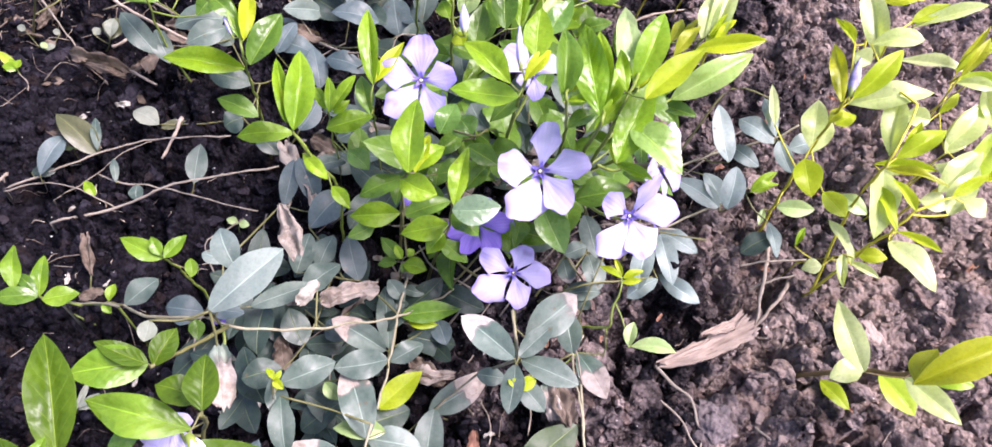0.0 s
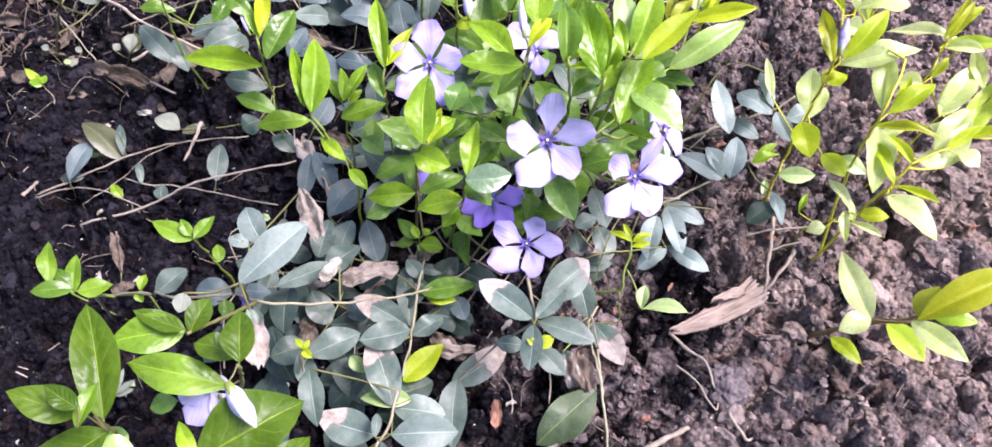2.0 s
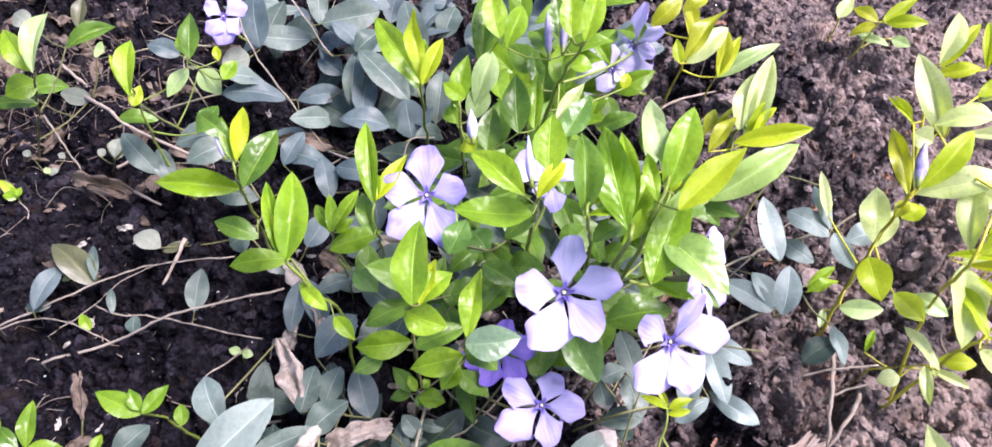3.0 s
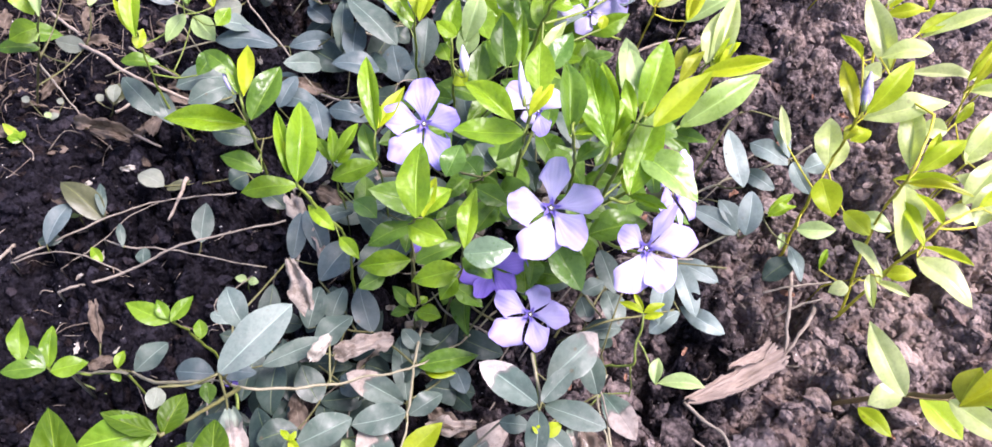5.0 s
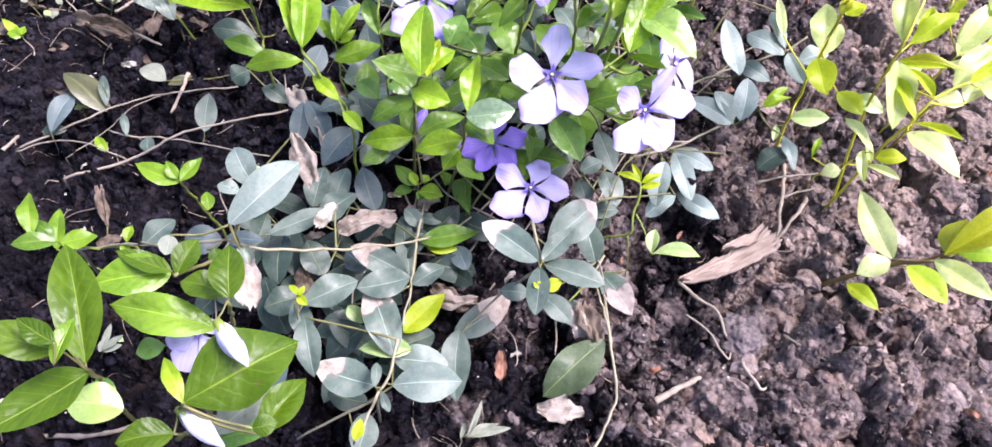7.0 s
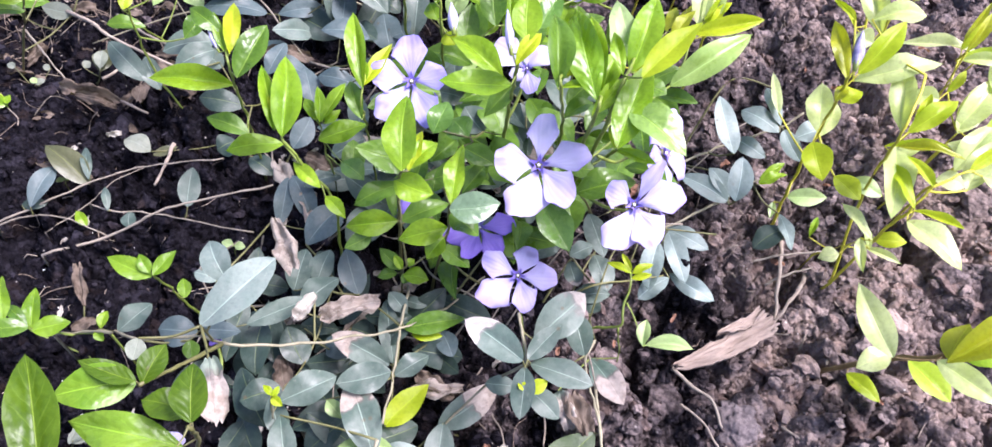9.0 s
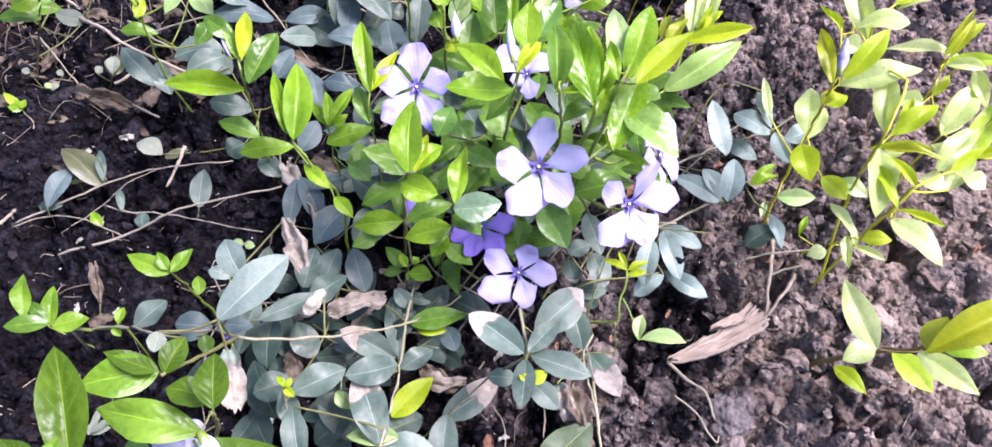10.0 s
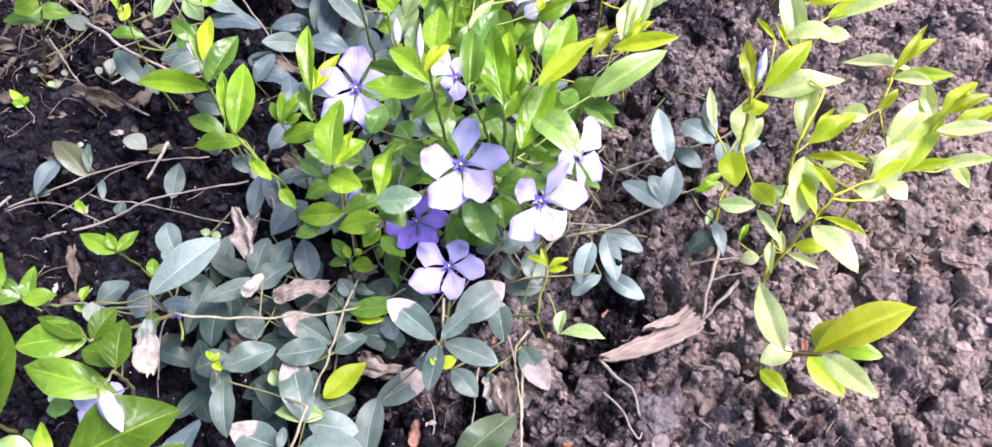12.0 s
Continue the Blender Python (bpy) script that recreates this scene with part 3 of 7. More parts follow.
def leaf(parent, kind, base, tip, width, roll=None):
    ob = new("leaf", blade(kind))
    roll = rng.uniform(-0.3, 0.3) if roll is None else radians(roll)
    base, tip = Vector(base), Vector(tip)
    rise = max(0.0, *[ground_at(q.x, q.y) + 0.0045 - q.z for q in (base, (base + tip) / 2, tip)])
    base, tip = base + Vector((0, 0, min(rise, 0.008))), tip + Vector((0, 0, min(rise, 0.008)))
    width *= 0.9 if kind == "sv" or kind[0] == "o" and kind != "og" else 1.0
    ob.matrix_basis = leaf_pose(base, tip, width / math.cos(roll) * (0.90 + 0.22 * max(0.0, 0.012 - width) / 0.012), roll)
    BASES[parent.name].append(Vector(base))
    return attach(ob, parent)


def fallen(kind, label, base, tip, width):
    ob = new("fallen_leaf", blade(kind))
    base, tip = Vector(base), Vector(tip)
    side = Vector((base.y - tip.y, tip.x - base.x, 0)).normalized() * width * 0.3
    rise = max(0.0, *[ground_at(q.x, q.y) + 0.004 - q.z for q in (base, (base + tip) / 2, tip, (base + tip) / 2 + side, (base + tip) / 2 - side)])
    base, tip = base + Vector((0, 0, min(rise, 0.009))), tip + Vector((0, 0, min(rise, 0.009)))
    ob.matrix_basis = leaf_pose(base, tip, width * 1.06, rng.uniform(-0.2, 0.2))
    return tagged(ob, label, "dead leaf", "fallen leaves")


STEMS, BASES = {}, {}


def shoot(label, material, *stems):
    """A periwinkle shoot: an empty at the foot of its first stem; every stem is a radius in millimetres and the points it passes."""
    foot = Vector(stems[0][1])
    holder = new("periwinkle_shoot")
    holder.location = foot
    holder.empty_display_size = 0.01
    tagged(holder, label, "periwinkle", "periwinkle plants")
    STEMS[holder.name], BASES[holder.name] = [], []
    for r, *points in stems:
        line = curve_points(points)
        first = line[0]
        low = ground_at(first.x, first.y) - 0.003
        if first.z < 0.03:
            line.insert(0, Vector((first.x - 0.002, first.y + 0.001, min(low, first.z - 0.002))))
        for q in line[2:]:
            q += Vector((noise.noise(q * 210), noise.noise(q * 210 + Vector((5, 0, 0))), 0.6 * noise.noise(q * 210 + Vector((0, 9, 0))))) * 0.0009
        bm = bmesh.new()
        tube(bm, line, r * 0.00072, r * 0.0005, 6, 0.14)
        part("stem", bm, material, holder)
        STEMS[holder.name] += line
    return holder


def petioles(holder, material):
    """Stalks that join each leaf to the nearest stem, or by a thin branch to a neighbour that is joined already, or to the soil below it."""
    joined, waiting = list(STEMS[holder.name]), list(BASES[holder.name])
    while waiting:
        gap, base, near = min((((q - b).length + (0.03 if q.z > b.z + 0.004 else 0.0), k, q) for k, b in enumerate(waiting) for q in joined), key=lambda w: w[0])
        base = waiting.pop(base)
        if gap < 0.0015:
            joined.append(base)
            continue
        if gap > 0.05:
            near = base + Vector((rng.uniform(-0.01, 0.01), rng.uniform(0.0, 0.012), 0))
            near.z = ground_at(near.x, near.y) - 0.002
            gap = (near - base).length
        sag = 0.06 if gap < 0.015 else 0.09
        mid = (base + near) / 2 + Vector((rng.uniform(-0.5, 0.5), rng.uniform(-0.5, 0.5), -1)) * gap * sag
        line = curve_points([near, mid, base], 4)
        bm = bmesh.new()
        tube(bm, line, 0.00028 if gap < 0.015 else 0.00045, 0.00024 if gap < 0.015 else 0.00034, 5)
        part("leaf_stalk", bm, material, holder)
        joined += line if gap < 0.05 else [base]


def petal_mesh(kind, variant):
    """A petal like a propeller blade: a narrow claw that widens to a slantwise cut end with rounded corners."""
    r = random.Random(variant * 7 + 1)
    skew, droop, cup = r.uniform(0.06, 0.14), r.uniform(-0.02, 0.12), r.uniform(-0.14, 0.06)
    widest, cut, curl = r.uniform(0.41, 0.47), r.uniform(0.07, 0.15), r.uniform(-0.10, 0.10)
    rows_along, across = 14, 14
    bm = bmesh.new()
    uv_at, rows = {}, []
    for i in range(rows_along + 1):
        u = i / rows_along
        w = min(1.0, u / 0.78)
        half = (0.050 + (widest - 0.050) * (w * w * (3 - 2 * w)) ** 0.85) * (1 - 0.10 * max(0.0, u - 0.75) / 0.25)
        row = []
        for j in range(across + 1):
            v = 2 * j / across - 1
            round_off = cut * v * v + 0.20 * abs(v) ** 5 + 0.10 * abs(v) ** 12
            reach = 1 - round_off * (1.25 if v > 0 else 0.8) - skew * (v + 0.1) - 0.02 * noise.noise((v * 3, variant * 5.0, 2))
            x = 0.07 + u * (0.93 * (1 + (reach - 1) * u * u))
            y = v * half * (1 - 0.10 * max(0.0, u - 0.8) / 0.2 * abs(v)) + 0.06 * u * u
            z = -0.10 * (1 - u) ** 2 + 0.05 * math.sin(u * 2.6) - droop * u * u + cup * v * v * u + curl * v * u * u
            z += 0.014 * math.sin(7 * u + 3 * v + variant) + 0.06 * u * noise.noise((u * 2.2, v * 1.5 + variant * 3, 1)) - 0.03 * u * (1 - min(1, abs(v) * 3))
            vert = bm.verts.new((x, y, z))
            uv_at[vert] = (u, j / across)
            row.append(vert)
        rows.append(row)
    layer = bm.loops.layers.uv.new("UVMap")
    for a, b in zip(rows, rows[1:]):
        for j in range(across):
            f = bm.faces.new((a[j], b[j], b[j + 1], a[j + 1]))
            for loop in f.loops:
                loop[layer].uv = uv_at[loop.vert]
    me = bpy.data.meshes.new("petal")
    bm.to_mesh(me)
    bm.free()
    me.shade_smooth()
    me.materials.append(PETAL[kind])
    return me


PETALS = {}


def flower(parent, label, centre, facing, petals, kinds="light", root=None):
    """A flower with a tube and calyx behind it, five petals (degrees round the face, reach, narrowing, lift), a violet throat and a cream eye."""
    centre, face = Vector(centre), Vector(facing).normalized()
    across = (Vector((1, 0, 0)) - face * face.x).normalized()
    up = face.cross(across)
    kinds = kinds.split()
    reach = sum(p[1] for p in petals) / len(petals)
    bm = bmesh.new()
    back = centre - face * reach * 0.75
    tube(bm, curve_points([back - face * 0.002, (back + centre) / 2, centre - face * reach * 0.04], 4), 0.0007, reach * 0.115, 10)
    head = part("flower", bm, STEM_OLIVE, parent, label)
    for i, (angle, size, narrow, lift) in enumerate(petals):
        key = (kinds[i % len(kinds)], i)
        if key not in PETALS:
            PETALS[key] = petal_mesh(*key)
        a = radians(angle)
        x = (across * math.cos(a) + up * math.sin(a)) * math.cos(radians(lift)) + face * math.sin(radians(lift))
        y = face.cross(x).normalized()
        z = x.cross(y)
        m = Matrix((x * size, y * size * narrow, z * size)).transposed().to_4x4()
        m.translation = centre
        ob = new("petal", PETALS[key])
        ob.matrix_basis = m
        attach(ob, head)
    bm = bmesh.new()
    rim = [bm.verts.new(centre + face * reach * 0.035 + (across * math.cos(radians(petals[0][0]) + k * math.pi / 5) + up * math.sin(radians(petals[0][0]) + k * math.pi / 5)) * reach * (0.215 if k % 2 == 0 else 0.085)) for k in range(10)]
    well = [bm.verts.new(centre - face * reach * 0.06 + (across * math.cos(radians(petals[0][0]) + k * math.pi / 5) + up * math.sin(radians(petals[0][0]) + k * math.pi / 5)) * reach * 0.05) for k in range(10)]
    for k in range(10):
        bm.faces.new((rim[k], rim[(k + 1) % 10], well[(k + 1) % 10], well[k]))
    bm.faces.new(well)
    part("throat", bm, THROAT, head, "deep violet star-shaped throat")
    bm = bmesh.new()
    bmesh.ops.create_icosphere(bm, subdivisions=2, radius=reach * 0.032, matrix=Matrix.Translation(centre + face * reach * 0.0) @ Matrix.Diagonal((1, 1, 0.8, 1)))
    part("flower_eye", bm, EYE, head, "cream flower eye")
    if parent and root:
        bm = bmesh.new()
        tube(bm, curve_points([root, (Vector(root) + back) / 2 + Vector((0, 0, -0.003)), back - face * 0.002], 5), 0.0006, 0.0005, 6)
        part("flower_stalk", bm, STEM, parent)
    return head


def bud(parent, kind, base, tip, width):
    """A furled bud, twisted and pointed, in a small green cup."""
    base, tip = Vector(base), Vector(tip)
    axis = tip - base
    a = axis.orthogonal().normalized()
    b = axis.normalized().cross(a)
    bm = bmesh.new()
    rings = []
    for i in range(9):
        u = i / 8
        r = width * 0.5 * max(0.06, math.sin(math.pi * (0.12 + 0.88 * u) ** 0.9)) ** 0.8
        ring = []
        for k in range(10):
            w = 6.2832 * k / 10 + u * 1.4
            ridge = 1 + 0.16 * math.cos(5 * (w - u * 1.4))
            ring.append(bm.verts.new(base + axis * u + r * ridge * (a * math.cos(w) + b * math.sin(w))))
        rings.append(ring)
    for s, t in zip(rings, rings[1:]):
        for k in range(10):
            bm.faces.new((s[k], s[(k + 1) % 10], t[(k + 1) % 10], t[k]))
    bm.faces.new(rings[0][::-1])
    bm.faces.new(rings[-1])
    ob = part("bud", bm, BUD[kind], parent, "furled lavender flower bud")
    bm = bmesh.new()
    tube(bm, [base - axis * 0.16, base, base + axis * 0.12], width * 0.2, width * 0.36, 8)
    part("calyx", bm, STEM, ob, "green calyx")
    BASES[parent.name].append(base - axis * 0.14)


def stick(name, label, material, radius, *points):
    line = curve_points(points, 7)
    for q in line[1:-1]:
        q += Vector((noise.noise(q * 170), noise.noise(q * 170 + Vector((5, 0, 0))), 0.5 * noise.noise(q * 170 + Vector((0, 9, 0))))) * 0.0006
    bm = bmesh.new()
    tube(bm, line, radius * 1.15, radius * 0.7, 7, 0.28)
    return tagged(part(name, bm, material), label, "twig", "twigs on the soil")

# ---- periwinkle shoots: stems first, then leaves from base to tip ----
s = shoot("upright periwinkle shoot with glossy bright green leaves", STEM,
    (0.9, (-0.0436, 0.1644, 0.0200), (-0.0421, 0.1662, 0.0500), (-0.0466, 0.1617, 0.0750), (-0.0511, 0.1622, 0.0887), (-0.0526, 0.1668, 0.0918)))
leaf(s, "y", (-0.0509, 0.1612, 0.0920), (-0.0507, 0.1873, 0.1021), 0.0103)
leaf(s, "y", (-0.0535, 0.1636, 0.0924), (-0.0584, 0.1843, 0.1010), 0.0047)
leaf(s, "yy", (-0.0525, 0.1650, 0.0930), (-0.0528, 0.1808, 0.0991), 0.0044)
leaf(s, "y", (-0.0569, 0.1769, 0.0703), (-0.0768, 0.1737, 0.0720), 0.0085)
leaf(s, "y", (-0.0506, 0.1630, 0.0768), (-0.0416, 0.1549, 0.0732), 0.0051)
leaf(s, "y", (-0.0424, 0.1600, 0.0615), (-0.0352, 0.1526, 0.0585), 0.0053)
petioles(s, STEM)
s = shoot("periwinkle shoot with arching bright green leaves and a lavender bud", STEM,
    (0.9, (-0.0866, 0.2229, 0.0000), (-0.0832, 0.2164, 0.0300), (-0.0786, 0.2069, 0.0650), (-0.0769, 0.2030, 0.0806), (-0.0789, 0.2115, 0.0865)))
leaf(s, "y", (-0.0816, 0.2132, 0.0638), (-0.1134, 0.2128, 0.0697), 0.0109)
leaf(s, "g", (-0.0787, 0.2025, 0.0477), (-0.0950, 0.2075, 0.0523), 0.0089)
leaf(s, "g", (-0.0737, 0.1989, 0.0814), (-0.0640, 0.2188, 0.0883), 0.0122)
leaf(s, "yy", (-0.0765, 0.2067, 0.0857), (-0.0756, 0.2257, 0.0939), 0.0059)
leaf(s, "g", (-0.0798, 0.2149, 0.0885), (-0.0914, 0.2225, 0.0940), 0.0071)
leaf(s, "y", (-0.0786, 0.2082, 0.0856), (-0.0830, 0.2220, 0.0922), 0.0040)
bud(s, "v", (-0.0811, 0.2094, 0.0854), (-0.0849, 0.2164, 0.0891), 0.0018)
petioles(s, STEM)
s = shoot("slender periwinkle shoot with narrow upright leaves beside a flower", STEM,
    (0.7, (-0.0303, 0.1946, 0.0300), (-0.0287, 0.1863, 0.0600), (-0.0273, 0.1793, 0.0850), (-0.0272, 0.1836, 0.0913)))
leaf(s, "y", (-0.0264, 0.1811, 0.0929), (-0.0298, 0.2062, 0.1038), 0.0068)
leaf(s, "yy", (-0.0264, 0.1823, 0.0929), (-0.0166, 0.1967, 0.0983), 0.0052)
leaf(s, "y", (-0.0259, 0.1833, 0.0925), (-0.0271, 0.1926, 0.0963), 0.0027)
leaf(s, "g", (-0.0279, 0.1767, 0.0822), (-0.0324, 0.1906, 0.0879), 0.0060)
flower(s, "open lavender flower with violet star centre", (-0.0106, 0.1848, 0.0920), (0.0455, -0.5413, 0.8396), [(90, 0.0160, 0.92, 0), (13, 0.0122, 1.00, 0), (-67, 0.0167, 0.82, 0), (-127, 0.0165, 0.88, 0), (165, 0.0140, 0.98, 0)], "tipped tipped tipped mid mid", root=(-0.0282, 0.1892, 0.0450))
petioles(s, STEM)
s = shoot("low periwinkle tuft of small fresh green leaves", STEM,
    (0.6, (-0.0495, 0.2028, 0.0200), (-0.0486, 0.1962, 0.0450), (-0.0468, 0.1933, 0.0650)))
leaf(s, "y", (-0.0460, 0.1896, 0.0674), (-0.0473, 0.2028, 0.0726), 0.0041)
leaf(s, "y", (-0.0453, 0.1900, 0.0676), (-0.0369, 0.2044, 0.0724), 0.0047)
leaf(s, "y", (-0.0484, 0.1941, 0.0631), (-0.0533, 0.2029, 0.0669), 0.0042)
leaf(s, "y", (-0.0449, 0.1917, 0.0642), (-0.0392, 0.1972, 0.0658), 0.0039)
leaf(s, "y", (-0.0482, 0.1895, 0.0575), (-0.0299, 0.1964, 0.0585), 0.0097)
leaf(s, "g", (-0.0391, 0.1890, 0.0376), (-0.0382, 0.2030, 0.0424), 0.0101)
leaf(s, "gl", (-0.0403, 0.1838, 0.0514), (-0.0314, 0.1773, 0.0486), 0.0098)
petioles(s, STEM)
s = shoot("leafy periwinkle shoot with paired oval bright green leaves", STEM_OLIVE,
    (0.9, (-0.0205, 0.1638, 0.0100), (-0.0176, 0.1572, 0.0500), (-0.0155, 0.1516, 0.0750), (-0.0120, 0.1424, 0.0970)))
leaf(s, "y", (-0.0117, 0.1401, 0.0994), (-0.0102, 0.1633, 0.1077), 0.0113)
leaf(s, "yy", (-0.0099, 0.1409, 0.0984), (-0.0058, 0.1536, 0.1027), 0.0050)
leaf(s, "y", (-0.0100, 0.1415, 0.0982), (-0.0010, 0.1502, 0.1010), 0.0074)
leaf(s, "y", (-0.0152, 0.1455, 0.0887), (-0.0030, 0.1407, 0.0867), 0.0094)
leaf(s, "g", (-0.0160, 0.1648, 0.0615), (-0.0329, 0.1574, 0.0601), 0.0089)
leaf(s, "y", (-0.0179, 0.1557, 0.0517), (-0.0368, 0.1534, 0.0522), 0.0100)
leaf(s, "g", (-0.0150, 0.1467, 0.0643), (0.0013, 0.1526, 0.0657), 0.0086)
leaf(s, "g", (-0.0272, 0.1509, 0.0504), (-0.0368, 0.1458, 0.0496), 0.0061)
leaf(s, "g", (-0.0049, 0.1682, 0.0597), (0.0077, 0.1703, 0.0603), 0.0097)
leaf(s, "g", (-0.0055, 0.1708, 0.0484), (-0.0031, 0.1803, 0.0516), 0.0086)
petioles(s, STEM_OLIVE)
s = shoot("periwinkle shoot with glossy green leaves and a small white bud", STEM_OLIVE,
    (0.9, (-0.0074, 0.1546, 0.0100), (-0.0011, 0.1472, 0.0500), (0.0014, 0.1410, 0.0750), (0.0028, 0.1401, 0.0850)))
leaf(s, "y", (0.0024, 0.1380, 0.0842), (0.0061, 0.1586, 0.0911), 0.0064)
leaf(s, "gs", (0.0018, 0.1363, 0.0847), (0.0178, 0.1378, 0.0853), 0.0105)
leaf(s, "g", (0.0013, 0.1412, 0.0761), (0.0109, 0.1337, 0.0739), 0.0096)
leaf(s, "y", (0.0004, 0.1431, 0.0652), (-0.0164, 0.1390, 0.0645), 0.0093)
leaf(s, "y", (-0.0010, 0.1418, 0.0610), (-0.0070, 0.1346, 0.0590), 0.0074)
leaf(s, "g", (-0.0024, 0.1445, 0.0511), (0.0077, 0.1367, 0.0489), 0.0077)
leaf(s, "g", (0.0064, 0.1727, 0.0711), (0.0178, 0.1661, 0.0690), 0.0088)
bud(s, "w", (0.0032, 0.1387, 0.0846), (0.0071, 0.1410, 0.0854), 0.0018)
flower(s, "small deep violet flower in shade", (0.0113, 0.1497, 0.0550), (-0.0232, -0.4138, 0.9101), [(5, 0.0128, 0.80, 0), (-56, 0.0122, 0.85, 0), (-115, 0.0122, 0.80, 0), (-165, 0.0128, 0.80, 0), (75, 0.0105, 0.85, 0)], "deep", root=(-0.0011, 0.1472, 0.0500))
petioles(s, STEM_OLIVE)
s = shoot("small low tuft of rounded green periwinkle leaves", STEM_OLIVE,
    (0.6, (-0.0199, 0.1463, 0.0100), (-0.0185, 0.1464, 0.0250), (-0.0175, 0.1478, 0.0320)))
leaf(s, "g", (-0.0178, 0.1463, 0.0337), (-0.0263, 0.1543, 0.0363), 0.0057)
leaf(s, "g", (-0.0200, 0.1469, 0.0300), (-0.0273, 0.1454, 0.0300), 0.0044)
leaf(s, "y", (-0.0176, 0.1455, 0.0304), (-0.0079, 0.1440, 0.0296), 0.0073)
leaf(s, "y", (-0.0177, 0.1460, 0.0342), (-0.0206, 0.1512, 0.0358), 0.0033)
leaf(s, "y", (-0.0158, 0.1468, 0.0347), (-0.0130, 0.1496, 0.0353), 0.0034)
leaf(s, "g", (-0.0157, 0.1460, 0.0304), (-0.0180, 0.1424, 0.0296), 0.0039)
bud(s, "dv", (-0.0170, 0.1600, 0.0500), (-0.0128, 0.1655, 0.0560), 0.0052)
petioles(s, STEM_OLIVE)
s = shoot("tall periwinkle shoot with sunlit leaves and a furled bud", STEM,
    (1, (0.0218, 0.1952, 0.0400), (0.0213, 0.1768, 0.0800), (0.0219, 0.1630, 0.1100), (0.0224, 0.1571, 0.1250), (0.0249, 0.1576, 0.1328)))
leaf(s, "y", (0.0207, 0.1552, 0.1187), (-0.0002, 0.1572, 0.1192), 0.0101)
leaf(s, "y", (0.0196, 0.1748, 0.1030), (0.0033, 0.1887, 0.1085), 0.0097)
leaf(s, "yy", (0.0216, 0.1516, 0.1297), (0.0292, 0.1604, 0.1338), 0.0046)
leaf(s, "y", (0.0248, 0.1565, 0.1339), (0.0260, 0.1704, 0.1401), 0.0090)
leaf(s, "g", (0.0226, 0.1720, 0.1020), (0.0132, 0.1624, 0.0980), 0.0062)
bud(s, "v", (0.0203, 0.1552, 0.1324), (0.0198, 0.1658, 0.1370), 0.0023)
flower(s, "pale flower half hidden behind leaves", (0.0279, 0.1816, 0.1000), (-0.0690, -0.5482, 0.8335), [(138, 0.0136, 1.00, 0), (40, 0.0098, 1.00, 0), (-82, 0.0086, 1.00, 0), (-151, 0.0060, 1.00, 0), (79, 0.0075, 1.00, 0)], "white light mid", root=(0.0213, 0.1768, 0.0800))
petioles(s, STEM)
s = shoot("tall periwinkle shoot with one dark green upright leaf", STEM,
    (0.9, (0.0403, 0.1804, 0.0500), (0.0387, 0.1648, 0.0900), (0.0350, 0.1531, 0.1200), (0.0356, 0.1617, 0.1163)))
leaf(s, "g", (0.0345, 0.1566, 0.1158), (0.0354, 0.1794, 0.1255), 0.0086)
leaf(s, "y", (0.0361, 0.1602, 0.1165), (0.0359, 0.1689, 0.1201), 0.0037)
leaf(s, "yy", (0.0378, 0.1604, 0.1163), (0.0404, 0.1670, 0.1193), 0.0037)
leaf(s, "y", (0.0356, 0.1585, 0.1138), (0.0462, 0.1591, 0.1150), 0.0026)
leaf(s, "g", (0.0384, 0.1604, 0.0987), (0.0478, 0.1652, 0.1013), 0.0062)
leaf(s, "g", (0.0309, 0.1722, 0.0784), (0.0400, 0.1793, 0.0816), 0.0113)
petioles(s, STEM)
s = shoot("tall periwinkle shoot with large folded light green leaves", STEM,
    (1, (0.0442, 0.1698, 0.0500), (0.0458, 0.1593, 0.0900), (0.0458, 0.1501, 0.1150), (0.0487, 0.1609, 0.1087)))
leaf(s, "yr", (0.0459, 0.1532, 0.1138), (0.0408, 0.1819, 0.1252), 0.0116)
leaf(s, "y", (0.0478, 0.1583, 0.1088), (0.0551, 0.1729, 0.1154), 0.0085)
leaf(s, "y", (0.0482, 0.1589, 0.1109), (0.0469, 0.1838, 0.1211), 0.0057)
leaf(s, "y", (0.0452, 0.1534, 0.1072), (0.0573, 0.1647, 0.1128), 0.0051)
petioles(s, STEM)
s = shoot("leaning periwinkle shoot with long lime green leaves", STEM,
    (1, (0.0454, 0.1698, 0.0500), (0.0498, 0.1578, 0.0900), (0.0542, 0.1587, 0.1150), (0.0624, 0.1794, 0.1064)))
leaf(s, "y", (0.0540, 0.1598, 0.1173), (0.0522, 0.1733, 0.1227), 0.0041)
leaf(s, "y", (0.0602, 0.1738, 0.1050), (0.0705, 0.1969, 0.1162), 0.0109)
leaf(s, "pg", (0.0611, 0.1802, 0.1089), (0.0580, 0.1946, 0.1148), 0.0072)
leaf(s, "yy", (0.0621, 0.1744, 0.1037), (0.0650, 0.1812, 0.1068), 0.0036)
leaf(s, "y", (0.0610, 0.1821, 0.1088), (0.0648, 0.1877, 0.1117), 0.0041)
leaf(s, "yy", (0.0570, 0.1510, 0.1247), (0.0751, 0.1644, 0.1330), 0.0084)
# one folded leaf as two blades; the lower one's pale colour paints its sheen
leaf(s, "yy", (0.0860, 0.1978, 0.0989), (0.1101, 0.1985, 0.1040), 0.0065)
leaf(s, "gp", (0.0774, 0.1825, 0.0896), (0.1062, 0.1958, 0.1003), 0.0108)
leaf(s, "g", (0.0738, 0.1883, 0.0798), (0.0897, 0.1829, 0.0802), 0.0057)
